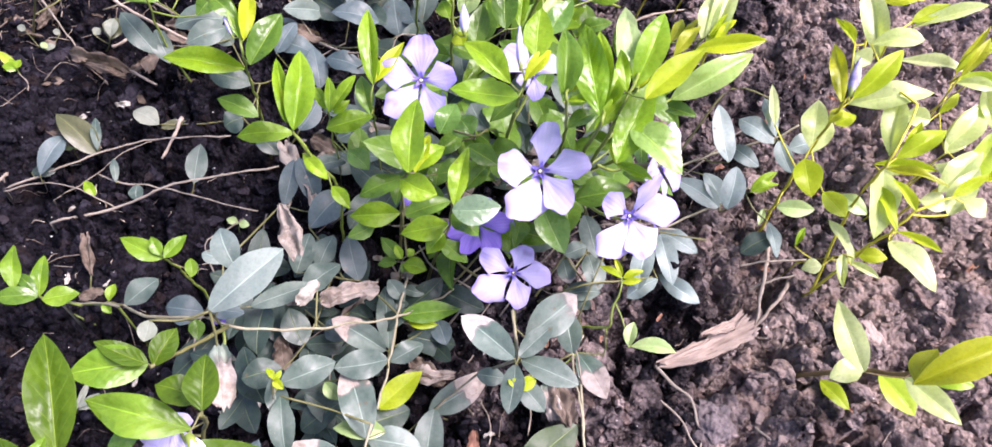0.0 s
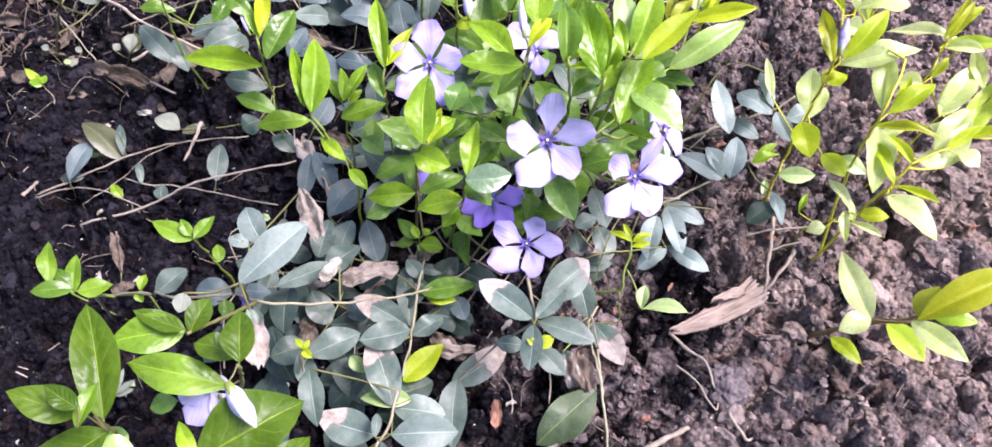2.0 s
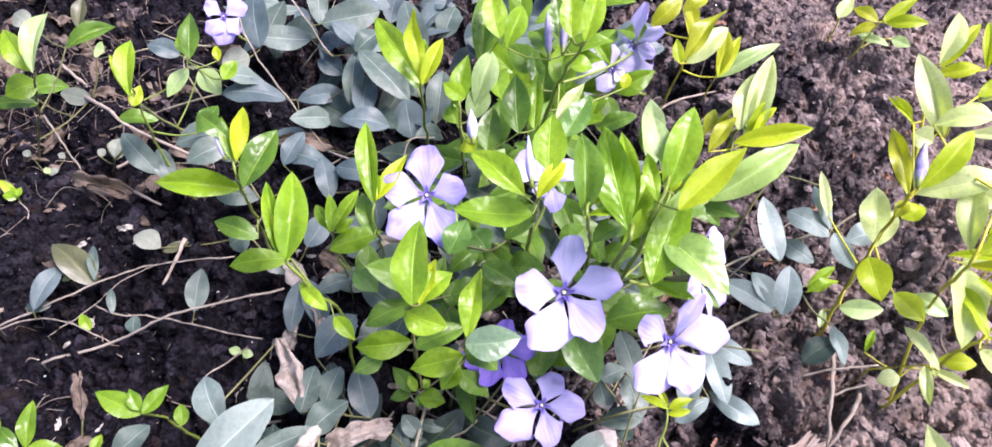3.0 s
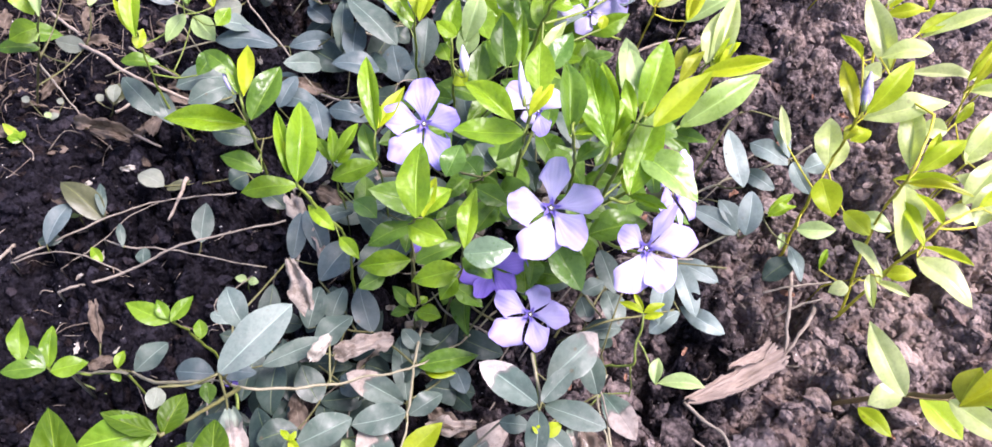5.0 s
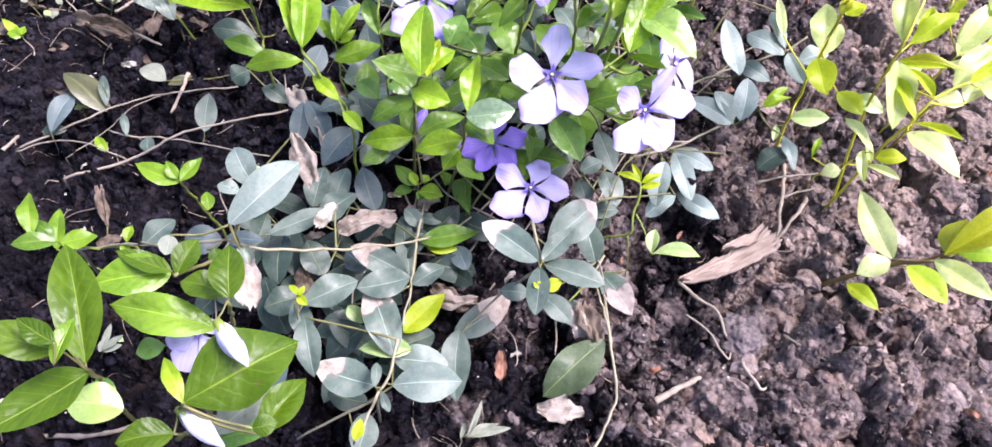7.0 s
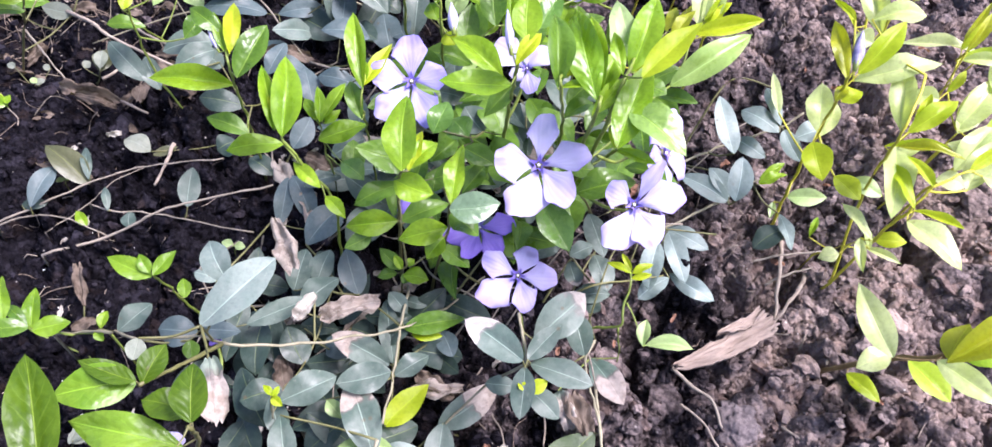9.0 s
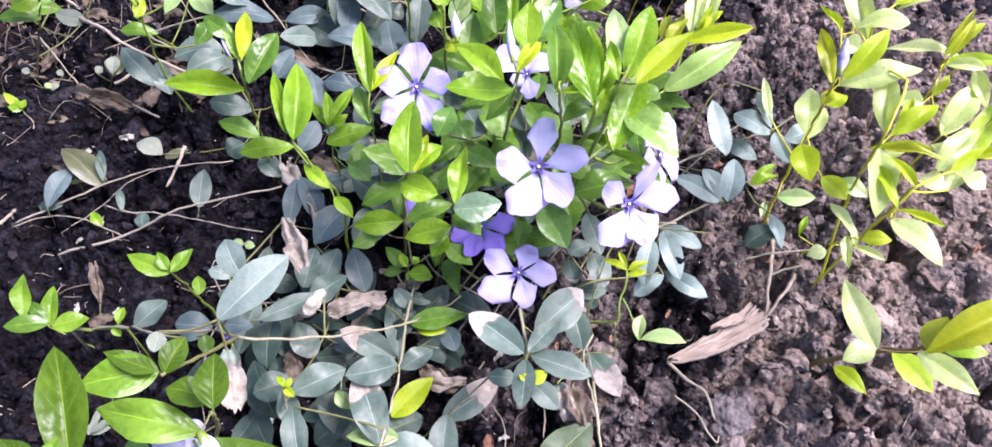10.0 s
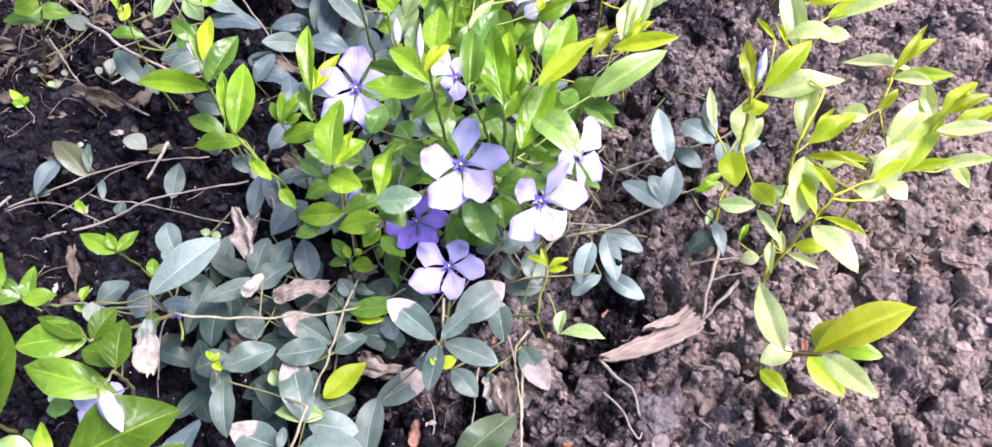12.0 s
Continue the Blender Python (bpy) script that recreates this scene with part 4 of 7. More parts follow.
leaf(s, "g", (0.0655, 0.1727, 0.1003), (0.0722, 0.1689, 0.0997), 0.0073)
leaf(s, "g", (0.0644, 0.1811, 0.0961), (0.0636, 0.2002, 0.1040), 0.0063)
petioles(s, STEM)
s = shoot("periwinkle shoot with a large rippled green leaf", STEM,
    (1, (0.0416, 0.1767, 0.0300), (0.0500, 0.1733, 0.0550), (0.0555, 0.1548, 0.0900), (0.0538, 0.1469, 0.1074)))
leaf(s, "yr", (0.0513, 0.1409, 0.1066), (0.0634, 0.1661, 0.1176), 0.0115)
leaf(s, "yy", (0.0511, 0.1419, 0.1053), (0.0527, 0.1511, 0.1088), 0.0037)
leaf(s, "gq", (0.0560, 0.1535, 0.1105), (0.0706, 0.1362, 0.1080), 0.0126, -12)
leaf(s, "y", (0.0524, 0.1456, 0.1002), (0.0641, 0.1400, 0.0998), 0.0036)
leaf(s, "g", (0.0457, 0.1561, 0.0791), (0.0408, 0.1628, 0.0809), 0.0052)
# petal kinds carry light in their colour: white where lit, and to lift shaded petals
flower(s, "open pale lavender flower with five petals", (0.0303, 0.1511, 0.0873), (-0.0781, -0.4668, 0.8809), [(78, 0.0170, 0.72, 4), (13, 0.0168, 0.74, 3), (-52, 0.0162, 0.95, 0), (-114, 0.0182, 0.88, 6), (174, 0.0142, 1.08, 10)], "white white light white white", root=(0.0438, 0.1624, 0.0600))
flower(s, "pale lavender flower leaning to one side", (0.0582, 0.1337, 0.0886), (-0.1683, -0.4228, 0.8904), [(53, 0.0160, 0.42, 12), (11, 0.0156, 0.85, 0), (-66, 0.0142, 1.05, 0), (-120, 0.0156, 0.85, 4), (143, 0.0098, 1.15, 12)], "mid light light white light", root=(0.0462, 0.1523, 0.0700))
flower(s, "lavender flower turned sideways behind another", (0.0725, 0.1563, 0.0856), (0.78, -0.334, 0.53), [(50, 0.0185, 0.90, 4), (-18, 0.0155, 0.90, 6), (-90, 0.0155, 0.65, 0), (126, 0.0125, 0.85, 0), (198, 0.0140, 0.85, 0)], "white mid mid light mid", root=(0.0500, 0.1560, 0.0850))
petioles(s, STEM)
s = shoot("thin periwinkle shoot with narrow pale yellow-green leaves", STEM,
    (0.8, (0.0979, 0.2298, 0.0500), (0.0960, 0.2216, 0.0800), (0.0909, 0.2041, 0.1000)))
leaf(s, "p", (0.0902, 0.2066, 0.0955), (0.0969, 0.2240, 0.1045), 0.0075)
leaf(s, "yy", (0.0918, 0.2052, 0.0973), (0.1011, 0.2134, 0.1027), 0.0027)
leaf(s, "yy", (0.0919, 0.2042, 0.0977), (0.1021, 0.2104, 0.1023), 0.0028)
leaf(s, "yo", (0.0814, 0.2122, 0.0878), (0.0862, 0.2207, 0.0922), 0.0042)
leaf(s, "yo", (0.0849, 0.2126, 0.0874), (0.0933, 0.2215, 0.0927), 0.0024)
petioles(s, STEM)
s = shoot("low periwinkle shoot with old green leaves under flowers", STEM_OLIVE,
    (0.7, (0.0635, 0.1677, 0.0100), (0.0507, 0.1638, 0.0500), (0.0405, 0.1639, 0.0600)))
leaf(s, "g", (0.0429, 0.1474, 0.0769), (0.0630, 0.1493, 0.0796), 0.0126)
leaf(s, "g", (0.0414, 0.1563, 0.0800), (0.0495, 0.1540, 0.0800), 0.0088)
leaf(s, "gl", (0.0330, 0.1522, 0.0651), (0.0412, 0.1349, 0.0605), 0.0135)
leaf(s, "g", (0.0436, 0.1641, 0.0519), (0.0455, 0.1512, 0.0481), 0.0116)
leaf(s, "o", (0.0443, 0.1468, 0.0392), (0.0532, 0.1502, 0.0408), 0.0076)
leaf(s, "ot", (0.0460, 0.1523, 0.0262), (0.0485, 0.1425, 0.0238), 0.0083)
leaf(s, "o", (0.0528, 0.1634, 0.0422), (0.0573, 0.1464, 0.0378), 0.0105)
leaf(s, "o", (0.0551, 0.1516, 0.0317), (0.0587, 0.1370, 0.0283), 0.0115)
leaf(s, "o", (0.0455, 0.1396, 0.0192), (0.0614, 0.1410, 0.0208), 0.0099)
petioles(s, STEM_OLIVE)
s = shoot("creeping periwinkle runner with dusty grey-green old leaves", VINE,
    (0.8, (0.0725, 0.1673, 0.0200), (0.0882, 0.1715, 0.0200), (0.1127, 0.1836, 0.0200), (0.1247, 0.1915, 0.0200), (0.1453, 0.2017, 0.0150)),
    (0.8, (0.0949, 0.1964, 0.0300), (0.1169, 0.2058, 0.0300), (0.1413, 0.2115, 0.0350), (0.1502, 0.2147, 0.0400)))
leaf(s, "sv", (0.0904, 0.1746, 0.0118), (0.1061, 0.1639, 0.0113), 0.0097)
leaf(s, "sv", (0.0888, 0.1691, 0.0174), (0.0929, 0.1476, 0.0123), 0.0107)
leaf(s, "sv", (0.0884, 0.1543, 0.0099), (0.1047, 0.1415, 0.0092), 0.0090)
leaf(s, "sv", (0.0862, 0.1493, 0.0167), (0.0731, 0.1425, 0.0133), 0.0089)
leaf(s, "sv", (0.0828, 0.1621, 0.0229), (0.0771, 0.1431, 0.0172), 0.0107)
leaf(s, "sv", (0.1157, 0.1822, 0.0218), (0.0976, 0.1957, 0.0229), 0.0117)
leaf(s, "sv", (0.1164, 0.1840, 0.0224), (0.1105, 0.1983, 0.0258), 0.0101)
leaf(s, "sv", (0.1130, 0.1726, 0.0353), (0.1181, 0.1898, 0.0417), 0.0116)
leaf(s, "sv", (0.1155, 0.1926, 0.0404), (0.1126, 0.2173, 0.0486), 0.0116)
leaf(s, "sv", (0.1368, 0.2033, 0.0406), (0.1233, 0.2156, 0.0421), 0.0115)
leaf(s, "sv", (0.1374, 0.2057, 0.0422), (0.1341, 0.2230, 0.0478), 0.0066)
leaf(s, "sv", (0.1334, 0.1990, 0.0294), (0.1219, 0.2094, 0.0306), 0.0090)
leaf(s, "sv", (0.1402, 0.2064, 0.0385), (0.1447, 0.1918, 0.0347), 0.0077)
leaf(s, "sv", (0.1466, 0.2064, 0.0330), (0.1594, 0.2087, 0.0369), 0.0111)
leaf(s, "od", (0.1406, 0.1736, 0.0088), (0.1262, 0.1668, 0.0040), 0.0122)
leaf(s, "sv", (0.1382, 0.1786, 0.0169), (0.1408, 0.1630, 0.0131), 0.0061)
leaf(s, "y", (0.1330, 0.1948, 0.0176), (0.1449, 0.2018, 0.0224), 0.0041)
leaf(s, "y", (0.1301, 0.1897, 0.0232), (0.1424, 0.1927, 0.0268), 0.0044)
petioles(s, STEM_OLIVE)
s = shoot("tall pale lime periwinkle shoot with a closed bud", STEM_LIME,
    (1, (0.1427, 0.1856, 0.0000), (0.1412, 0.1863, 0.0300), (0.1410, 0.1858, 0.0600), (0.1367, 0.1798, 0.0850), (0.1332, 0.1751, 0.1000)))
leaf(s, "p", (0.1417, 0.1863, 0.0587), (0.1457, 0.2065, 0.0669), 0.0104)
leaf(s, "p", (0.1429, 0.1866, 0.0569), (0.1513, 0.1983, 0.0631), 0.0065)
leaf(s, "yy", (0.1333, 0.1756, 0.0666), (0.1345, 0.1610, 0.0622), 0.0117)
leaf(s, "yy", (0.1435, 0.1681, 0.0556), (0.1505, 0.1578, 0.0543), 0.0104)
leaf(s, "pg", (0.1381, 0.1796, 0.0278), (0.1530, 0.1767, 0.0304), 0.0076)
leaf(s, "yo", (0.1360, 0.1788, 0.0944), (0.1350, 0.2007, 0.1027), 0.0056)
leaf(s, "yy", (0.1403, 0.1813, 0.0947), (0.1575, 0.1954, 0.1053), 0.0079)
leaf(s, "p", (0.1413, 0.1830, 0.0899), (0.1694, 0.1829, 0.0984), 0.0092)
leaf(s, "yy", (0.1348, 0.1744, 0.0886), (0.1420, 0.1768, 0.0914), 0.0062)
leaf(s, "yo", (0.1374, 0.1796, 0.0914), (0.1328, 0.1751, 0.0886), 0.0042)
leaf(s, "yy", (0.1526, 0.2151, 0.0887), (0.1461, 0.2255, 0.0913), 0.0021)
leaf(s, "p", (0.1358, 0.2085, 0.0468), (0.1357, 0.2257, 0.0532), 0.0045)
leaf(s, "pg", (0.1390, 0.1876, 0.0133), (0.1364, 0.1806, 0.0107), 0.0031)
bud(s, "wv", (0.1351, 0.1775, 0.1024), (0.1388, 0.1882, 0.1076), 0.0034)
petioles(s, STEM_LIME)
s = shoot("tall sunlit periwinkle shoot with long pale leaves", STEM_LIME,
    (0.9, (0.1600, 0.1556, 0.0000), (0.1562, 0.1654, 0.0500), (0.1487, 0.1576, 0.0850), (0.1492, 0.1591, 0.0950), (0.1588, 0.1750, 0.1000)))
leaf(s, "p", (0.1547, 0.1654, 0.0834), (0.1603, 0.1875, 0.0929), 0.0086)
leaf(s, "yy", (0.1545, 0.1621, 0.0860), (0.1717, 0.1697, 0.0940), 0.0071)
leaf(s, "yy", (0.1560, 0.1625, 0.0868), (0.1643, 0.1740, 0.0933), 0.0031)
leaf(s, "p", (0.1585, 0.1674, 0.0728), (0.1525, 0.1426, 0.0637), 0.0119)
leaf(s, "yo", (0.1588, 0.1670, 0.0734), (0.1783, 0.1577, 0.0766), 0.0035)
leaf(s, "p", (0.2336, 0.2388, 0.0475), (0.2029, 0.2531, 0.0428), 0.0066)
leaf(s, "p", (0.2133, 0.2252, 0.0584), (0.2282, 0.2194, 0.0616), 0.0061)
leaf(s, "yo", (0.2104, 0.2225, 0.0653), (0.2225, 0.2360, 0.0747), 0.0043)
leaf(s, "p", (0.1633, 0.2122, 0.0849), (0.1602, 0.2417, 0.0965), 0.0101)
leaf(s, "p", (0.1518, 0.2049, 0.0976), (0.1687, 0.2036, 0.1024), 0.0081)
leaf(s, "p", (0.1728, 0.2176, 0.0951), (0.1976, 0.2204, 0.1048), 0.0054)
leaf(s, "yy", (0.1712, 0.2182, 0.0970), (0.1842, 0.2223, 0.1030), 0.0053)
leaf(s, "pg", (0.1620, 0.1624, 0.0499), (0.1527, 0.1714, 0.0501), 0.0074)
petioles(s, STEM_LIME)
s = shoot("yellow-stemmed periwinkle shoot with pale lime leaves", STEM_LIME,
    (0.9, (0.1563, 0.1514, 0.0050), (0.1597, 0.1494, 0.0450), (0.1617, 0.1481, 0.0600), (0.1669, 0.1510, 0.0700), (0.1799, 0.1545, 0.0750)))
leaf(s, "yy", (0.1590, 0.1437, 0.0679), (0.1548, 0.1624, 0.0721), 0.0049)
leaf(s, "yy", (0.1644, 0.1486, 0.0741), (0.1583, 0.1609, 0.0759), 0.0038)
leaf(s, "yy", (0.1648, 0.1491, 0.0591), (0.1788, 0.1396, 0.0609), 0.0035)
leaf(s, "p", (0.1598, 0.1438, 0.0608), (0.1722, 0.1240, 0.0596), 0.0113)
leaf(s, "p", (0.1821, 0.1528, 0.0656), (0.1944, 0.1686, 0.0745), 0.0094)
leaf(s, "p", (0.1865, 0.1556, 0.0698), (0.1927, 0.1497, 0.0702), 0.0091)
leaf(s, "p", (0.2133, 0.2031, 0.0379), (0.2306, 0.2226, 0.0504), 0.0121)
leaf(s, "p", (0.1971, 0.1877, 0.0497), (0.2071, 0.1790, 0.0503), 0.0072)
leaf(s, "yy", (0.1814, 0.1568, 0.0720), (0.1938, 0.1628, 0.0780), 0.0042)
petioles(s, STEM_LIME)
s = shoot("small periwinkle sprout with narrow pale leaves", STEM_LIME,
    (0.6, (0.1528, 0.1652, 0.0050), (0.1543, 0.1542, 0.0300), (0.1542, 0.1467, 0.0450)))
leaf(s, "p", (0.1492, 0.1406, 0.0540), (0.1425, 0.1559, 0.0565), 0.0040)
leaf(s, "p", (0.1480, 0.1443, 0.0500), (0.1464, 0.1318, 0.0464), 0.0037)
leaf(s, "yy", (0.1648, 0.1563, 0.0304), (0.1767, 0.1528, 0.0328), 0.0062)
leaf(s, "p", (0.1620, 0.1541, 0.0276), (0.1736, 0.1457, 0.0287), 0.0034)
leaf(s, "p", (0.1492, 0.1495, 0.0310), (0.1415, 0.1492, 0.0290), 0.0064)
leaf(s, "y", (0.1468, 0.1658, 0.0183), (0.1518, 0.1739, 0.0217), 0.0027)
leaf(s, "p", (0.1535, 0.1430, 0.0437), (0.1542, 0.1523, 0.0463), 0.0026)
petioles(s, STEM_LIME)
s = shoot("lone periwinkle shoot leaning over bare crumbly soil", STEM_RED,
    (1.5, (0.1452, 0.1153, 0.0000), (0.1508, 0.1058, 0.0300), (0.1574, 0.0936, 0.0600), (0.1560, 0.0910, 0.0700)))
leaf(s, "p", (0.1418, 0.0964, 0.0536), (0.1369, 0.1220, 0.0577), 0.0102)
leaf(s, "p", (0.1515, 0.1051, 0.0368), (0.1397, 0.1017, 0.0332), 0.0090)
leaf(s, "yy", (0.1464, 0.1081, 0.0136), (0.1551, 0.0963, 0.0137), 0.0069)
leaf(s, "yg", (0.1567, 0.1022, 0.0371), (0.1655, 0.0868, 0.0370), 0.0121)
leaf(s, "p", (0.1532, 0.0934, 0.0569), (0.1667, 0.0772, 0.0583), 0.0090)
leaf(s, "yo", (0.1407, 0.0830, 0.0794), (0.1706, 0.0934, 0.0911), 0.0122)
leaf(s, "yo", (0.1424, 0.0844, 0.0780), (0.1502, 0.0935, 0.0821), 0.0084)
leaf(s, "y", (0.1532, 0.0899, 0.0684), (0.1656, 0.0855, 0.0715), 0.0066)
petioles(s, STEM_RED)
s = shoot("bare creeping periwinkle runners with few dull leaves on soil", TWIG,
    (0.7, (-0.1925, 0.1885, 0.0100), (-0.1777, 0.1949, 0.0120), (-0.1552, 0.2052, 0.0150), (-0.1345, 0.2165, 0.0120), (-0.1016, 0.2196, 0.0120)),
    (0.85, (-0.1677, 0.1721, 0.0100), (-0.1417, 0.1794, 0.0120), (-0.1218, 0.1843, 0.0200), (-0.1089, 0.1879, 0.0220), (-0.0744, 0.1977, 0.0200)),
    (0.55, (-0.1920, 0.1872, 0.0100), (-0.1764, 0.1909, 0.0120), (-0.1584, 0.1865, 0.0140), (-0.1422, 0.1791, 0.0120)),
    (0.4, (-0.1732, 0.1867, 0.0050), (-0.1576, 0.1961, 0.0100), (-0.1447, 0.2063, 0.0150), (-0.1357, 0.2154, 0.0120)),
    (0.6, (-0.1553, 0.1977, 0.0100), (-0.1422, 0.1916, 0.0120), (-0.1260, 0.1905, 0.0120), (-0.1092, 0.1862, 0.0120), (-0.0836, 0.1804, 0.0100)))
leaf(s, "ob", (-0.1757, 0.1922, 0.0161), (-0.1692, 0.2117, 0.0204), 0.0107)
leaf(s, "od", (-0.1816, 0.1954, 0.0109), (-0.1724, 0.1978, 0.0091), 0.0058)
leaf(s, "br", (-0.1562, 0.2059, 0.0132), (-0.1750, 0.2204, 0.0229), 0.0131)
leaf(s, "o", (-0.1557, 0.2065, 0.0160), (-0.1586, 0.2208, 0.0215), 0.0047)
leaf(s, "o", (-0.1106, 0.1905, 0.0161), (-0.1098, 0.2077, 0.0215), 0.0107)
leaf(s, "o", (-0.1449, 0.1916, 0.0131), (-0.1474, 0.2019, 0.0169), 0.0037)
leaf(s, "o", (-0.1357, 0.1907, 0.0131), (-0.1349, 0.1838, 0.0109), 0.0069)
leaf(s, "y", (-0.1544, 0.1872, 0.0085), (-0.1593, 0.1931, 0.0115), 0.0044)
leaf(s, "op", (-0.1721, 0.2807, 0.0101), (-0.1718, 0.2902, 0.0139), 0.0074)
leaf(s, "op", (-0.1822, 0.2844, 0.0076), (-0.1797, 0.2880, 0.0084), 0.0043)
petioles(s, STEM_OLIVE)
fallen("d", "curled brown dead leaf on dark soil", (-0.1837, 0.2625, 0.0158), (-0.1589, 0.2593, 0.0082), 0.0095)
fallen("d", "curled brown dead leaf on dark soil", (-0.1742, 0.2557, 0.0175), (-0.1576, 0.2536, 0.0125), 0.0050)
s = shoot("small fresh green periwinkle sprout above dark soil", STEM,
    (0.7, (-0.0908, 0.1325, 0.0300), (-0.0920, 0.1316, 0.0400), (-0.0929, 0.1291, 0.0550), (-0.0900, 0.1232, 0.0723)))
leaf(s, "yd", (-0.0906, 0.1230, 0.0716), (-0.1041, 0.1281, 0.0758), 0.0069)
leaf(s, "yd", (-0.0892, 0.1220, 0.0740), (-0.0834, 0.1303, 0.0751), 0.0048)
leaf(s, "yd", (-0.0909, 0.1234, 0.0732), (-0.0946, 0.1290, 0.0755), 0.0039)
leaf(s, "yd", (-0.0910, 0.1309, 0.0440), (-0.0923, 0.1376, 0.0460), 0.0045)
petioles(s, STEM)
s = shoot("fresh green periwinkle sprout lying on dark soil", STEM,
    (0.7, (-0.1207, 0.1253, 0.0300), (-0.1393, 0.1282, 0.0250), (-0.1512, 0.1303, 0.0250)))
leaf(s, "yd", (-0.1636, 0.1391, 0.0071), (-0.1649, 0.1561, 0.0114), 0.0067)
leaf(s, "yd", (-0.1469, 0.1260, 0.0322), (-0.1353, 0.1301, 0.0302), 0.0080)
leaf(s, "g", (-0.1512, 0.1295, 0.0283), (-0.1656, 0.1267, 0.0317), 0.0070)
leaf(s, "yd", (-0.1580, 0.1294, 0.0324), (-0.1619, 0.1464, 0.0376), 0.0066)
leaf(s, "g", (-0.1520, 0.1301, 0.0281), (-0.1602, 0.1372, 0.0320), 0.0044)
petioles(s, STEM)
s = shoot("long pale periwinkle runner with old silvery grey leaves", VINE,
    (0.8, (-0.1469, 0.1308, 0.0200), (-0.1181, 0.1233, 0.0350), (-0.1003, 0.1127, 0.0500), (-0.0788, 0.1076, 0.0600), (-0.0618, 0.1057, 0.0566), (-0.0457, 0.1093, 0.0500), (-0.0333, 0.1161, 0.0400), (-0.0173, 0.1241, 0.0300), (0.0004, 0.1414, 0.0150), (0.0131, 0.1563, 0.0100)))
leaf(s, "o", (-0.1196, 0.1272, 0.0271), (-0.1098, 0.1386, 0.0277), 0.0110)
leaf(s, "os", (-0.0695, 0.1015, 0.0792), (-0.0501, 0.1225, 0.0816), 0.0157)
leaf(s, "os", (-0.0646, 0.1169, 0.0764), (-0.0721, 0.1299, 0.0811), 0.0105)
leaf(s, "os", (-0.0793, 0.1345, 0.0490), (-0.0869, 0.1369, 0.0510), 0.0065)
leaf(s, "ob", (-0.0837, 0.1171, 0.0449), (-0.0965, 0.1173, 0.0473), 0.0123)
leaf(s, "ob", (-0.0826, 0.1174, 0.0460), (-0.0697, 0.1172, 0.0440), 0.0068)
leaf(s, "op", (-0.0852, 0.0970, 0.0817), (-0.0859, 0.0908, 0.0805), 0.0060)
leaf(s, "dt", (-0.0613, 0.0860, 0.0904), (-0.0567, 0.0689, 0.0890), 0.0098)
leaf(s, "d", (-0.1466, 0.1499, 0.0040), (-0.1516, 0.1670, 0.0092), 0.0053)
leaf(s, "y", (-0.1248, 0.1275, 0.0293), (-0.1238, 0.1343, 0.0307), 0.0039)
leaf(s, "y", (-0.1255, 0.1260, 0.0307), (-0.1225, 0.1225, 0.0293), 0.0032)
leaf(s, "g", (-0.0855, 0.1137, 0.0459), (-0.0840, 0.1066, 0.0441), 0.0054)
leaf(s, "o", (-0.0683, 0.1199, 0.0439), (-0.0463, 0.1299, 0.0436), 0.0086)
leaf(s, "o", (-0.0581, 0.1416, 0.0282), (-0.0544, 0.1577, 0.0321), 0.0123)
leaf(s, "o", (-0.0499, 0.1435, 0.0293), (-0.0454, 0.1572, 0.0326), 0.0110)
leaf(s, "ob", (-0.0342, 0.1400, 0.0266), (-0.0396, 0.1575, 0.0317), 0.0127)
leaf(s, "ob", (-0.0571, 0.1656, 0.0224), (-0.0434, 0.1823, 0.0261), 0.0167)
leaf(s, "ob", (-0.0574, 0.1818, 0.0165), (-0.0665, 0.2005, 0.0235), 0.0114)
leaf(s, "ob", (-0.0706, 0.1799, 0.0170), (-0.0681, 0.1999, 0.0231), 0.0093)
leaf(s, "dp", (-0.0607, 0.1553, 0.0557), (-0.0535, 0.1365, 0.0495), 0.0098)
leaf(s, "o", (-0.0538, 0.1306, 0.0341), (-0.0405, 0.1429, 0.0359), 0.0123)
leaf(s, "dp", (-0.0473, 0.1295, 0.0293), (-0.0264, 0.1362, 0.0293), 0.0129)
leaf(s, "dw", (-0.0445, 0.1261, 0.0528), (-0.0505, 0.1176, 0.0513), 0.0060)
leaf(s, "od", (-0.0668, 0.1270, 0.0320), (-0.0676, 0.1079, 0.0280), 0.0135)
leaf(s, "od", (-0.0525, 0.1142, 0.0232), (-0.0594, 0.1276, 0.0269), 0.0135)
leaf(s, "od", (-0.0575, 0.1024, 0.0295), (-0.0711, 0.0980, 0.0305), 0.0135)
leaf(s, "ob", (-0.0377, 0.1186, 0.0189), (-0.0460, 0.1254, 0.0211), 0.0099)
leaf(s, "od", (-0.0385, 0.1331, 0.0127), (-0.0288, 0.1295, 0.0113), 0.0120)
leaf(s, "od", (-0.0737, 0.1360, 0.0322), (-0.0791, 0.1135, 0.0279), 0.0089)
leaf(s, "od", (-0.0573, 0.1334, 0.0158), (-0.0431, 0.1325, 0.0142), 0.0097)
flower(s, "small violet flower hidden under the pale runner", (-0.0795, 0.1170, 0.0400), (0.30, -0.45, 0.84), [(20, 0.0030, 0.9, 0), (-52, 0.0030, 0.9, 0), (-124, 0.0028, 0.9, 0), (164, 0.0030, 0.9, 0), (92, 0.0032, 0.9, 0)], "deep", root=(-0.0790, 0.1100, 0.0300))
petioles(s, STEM_OLIVE)
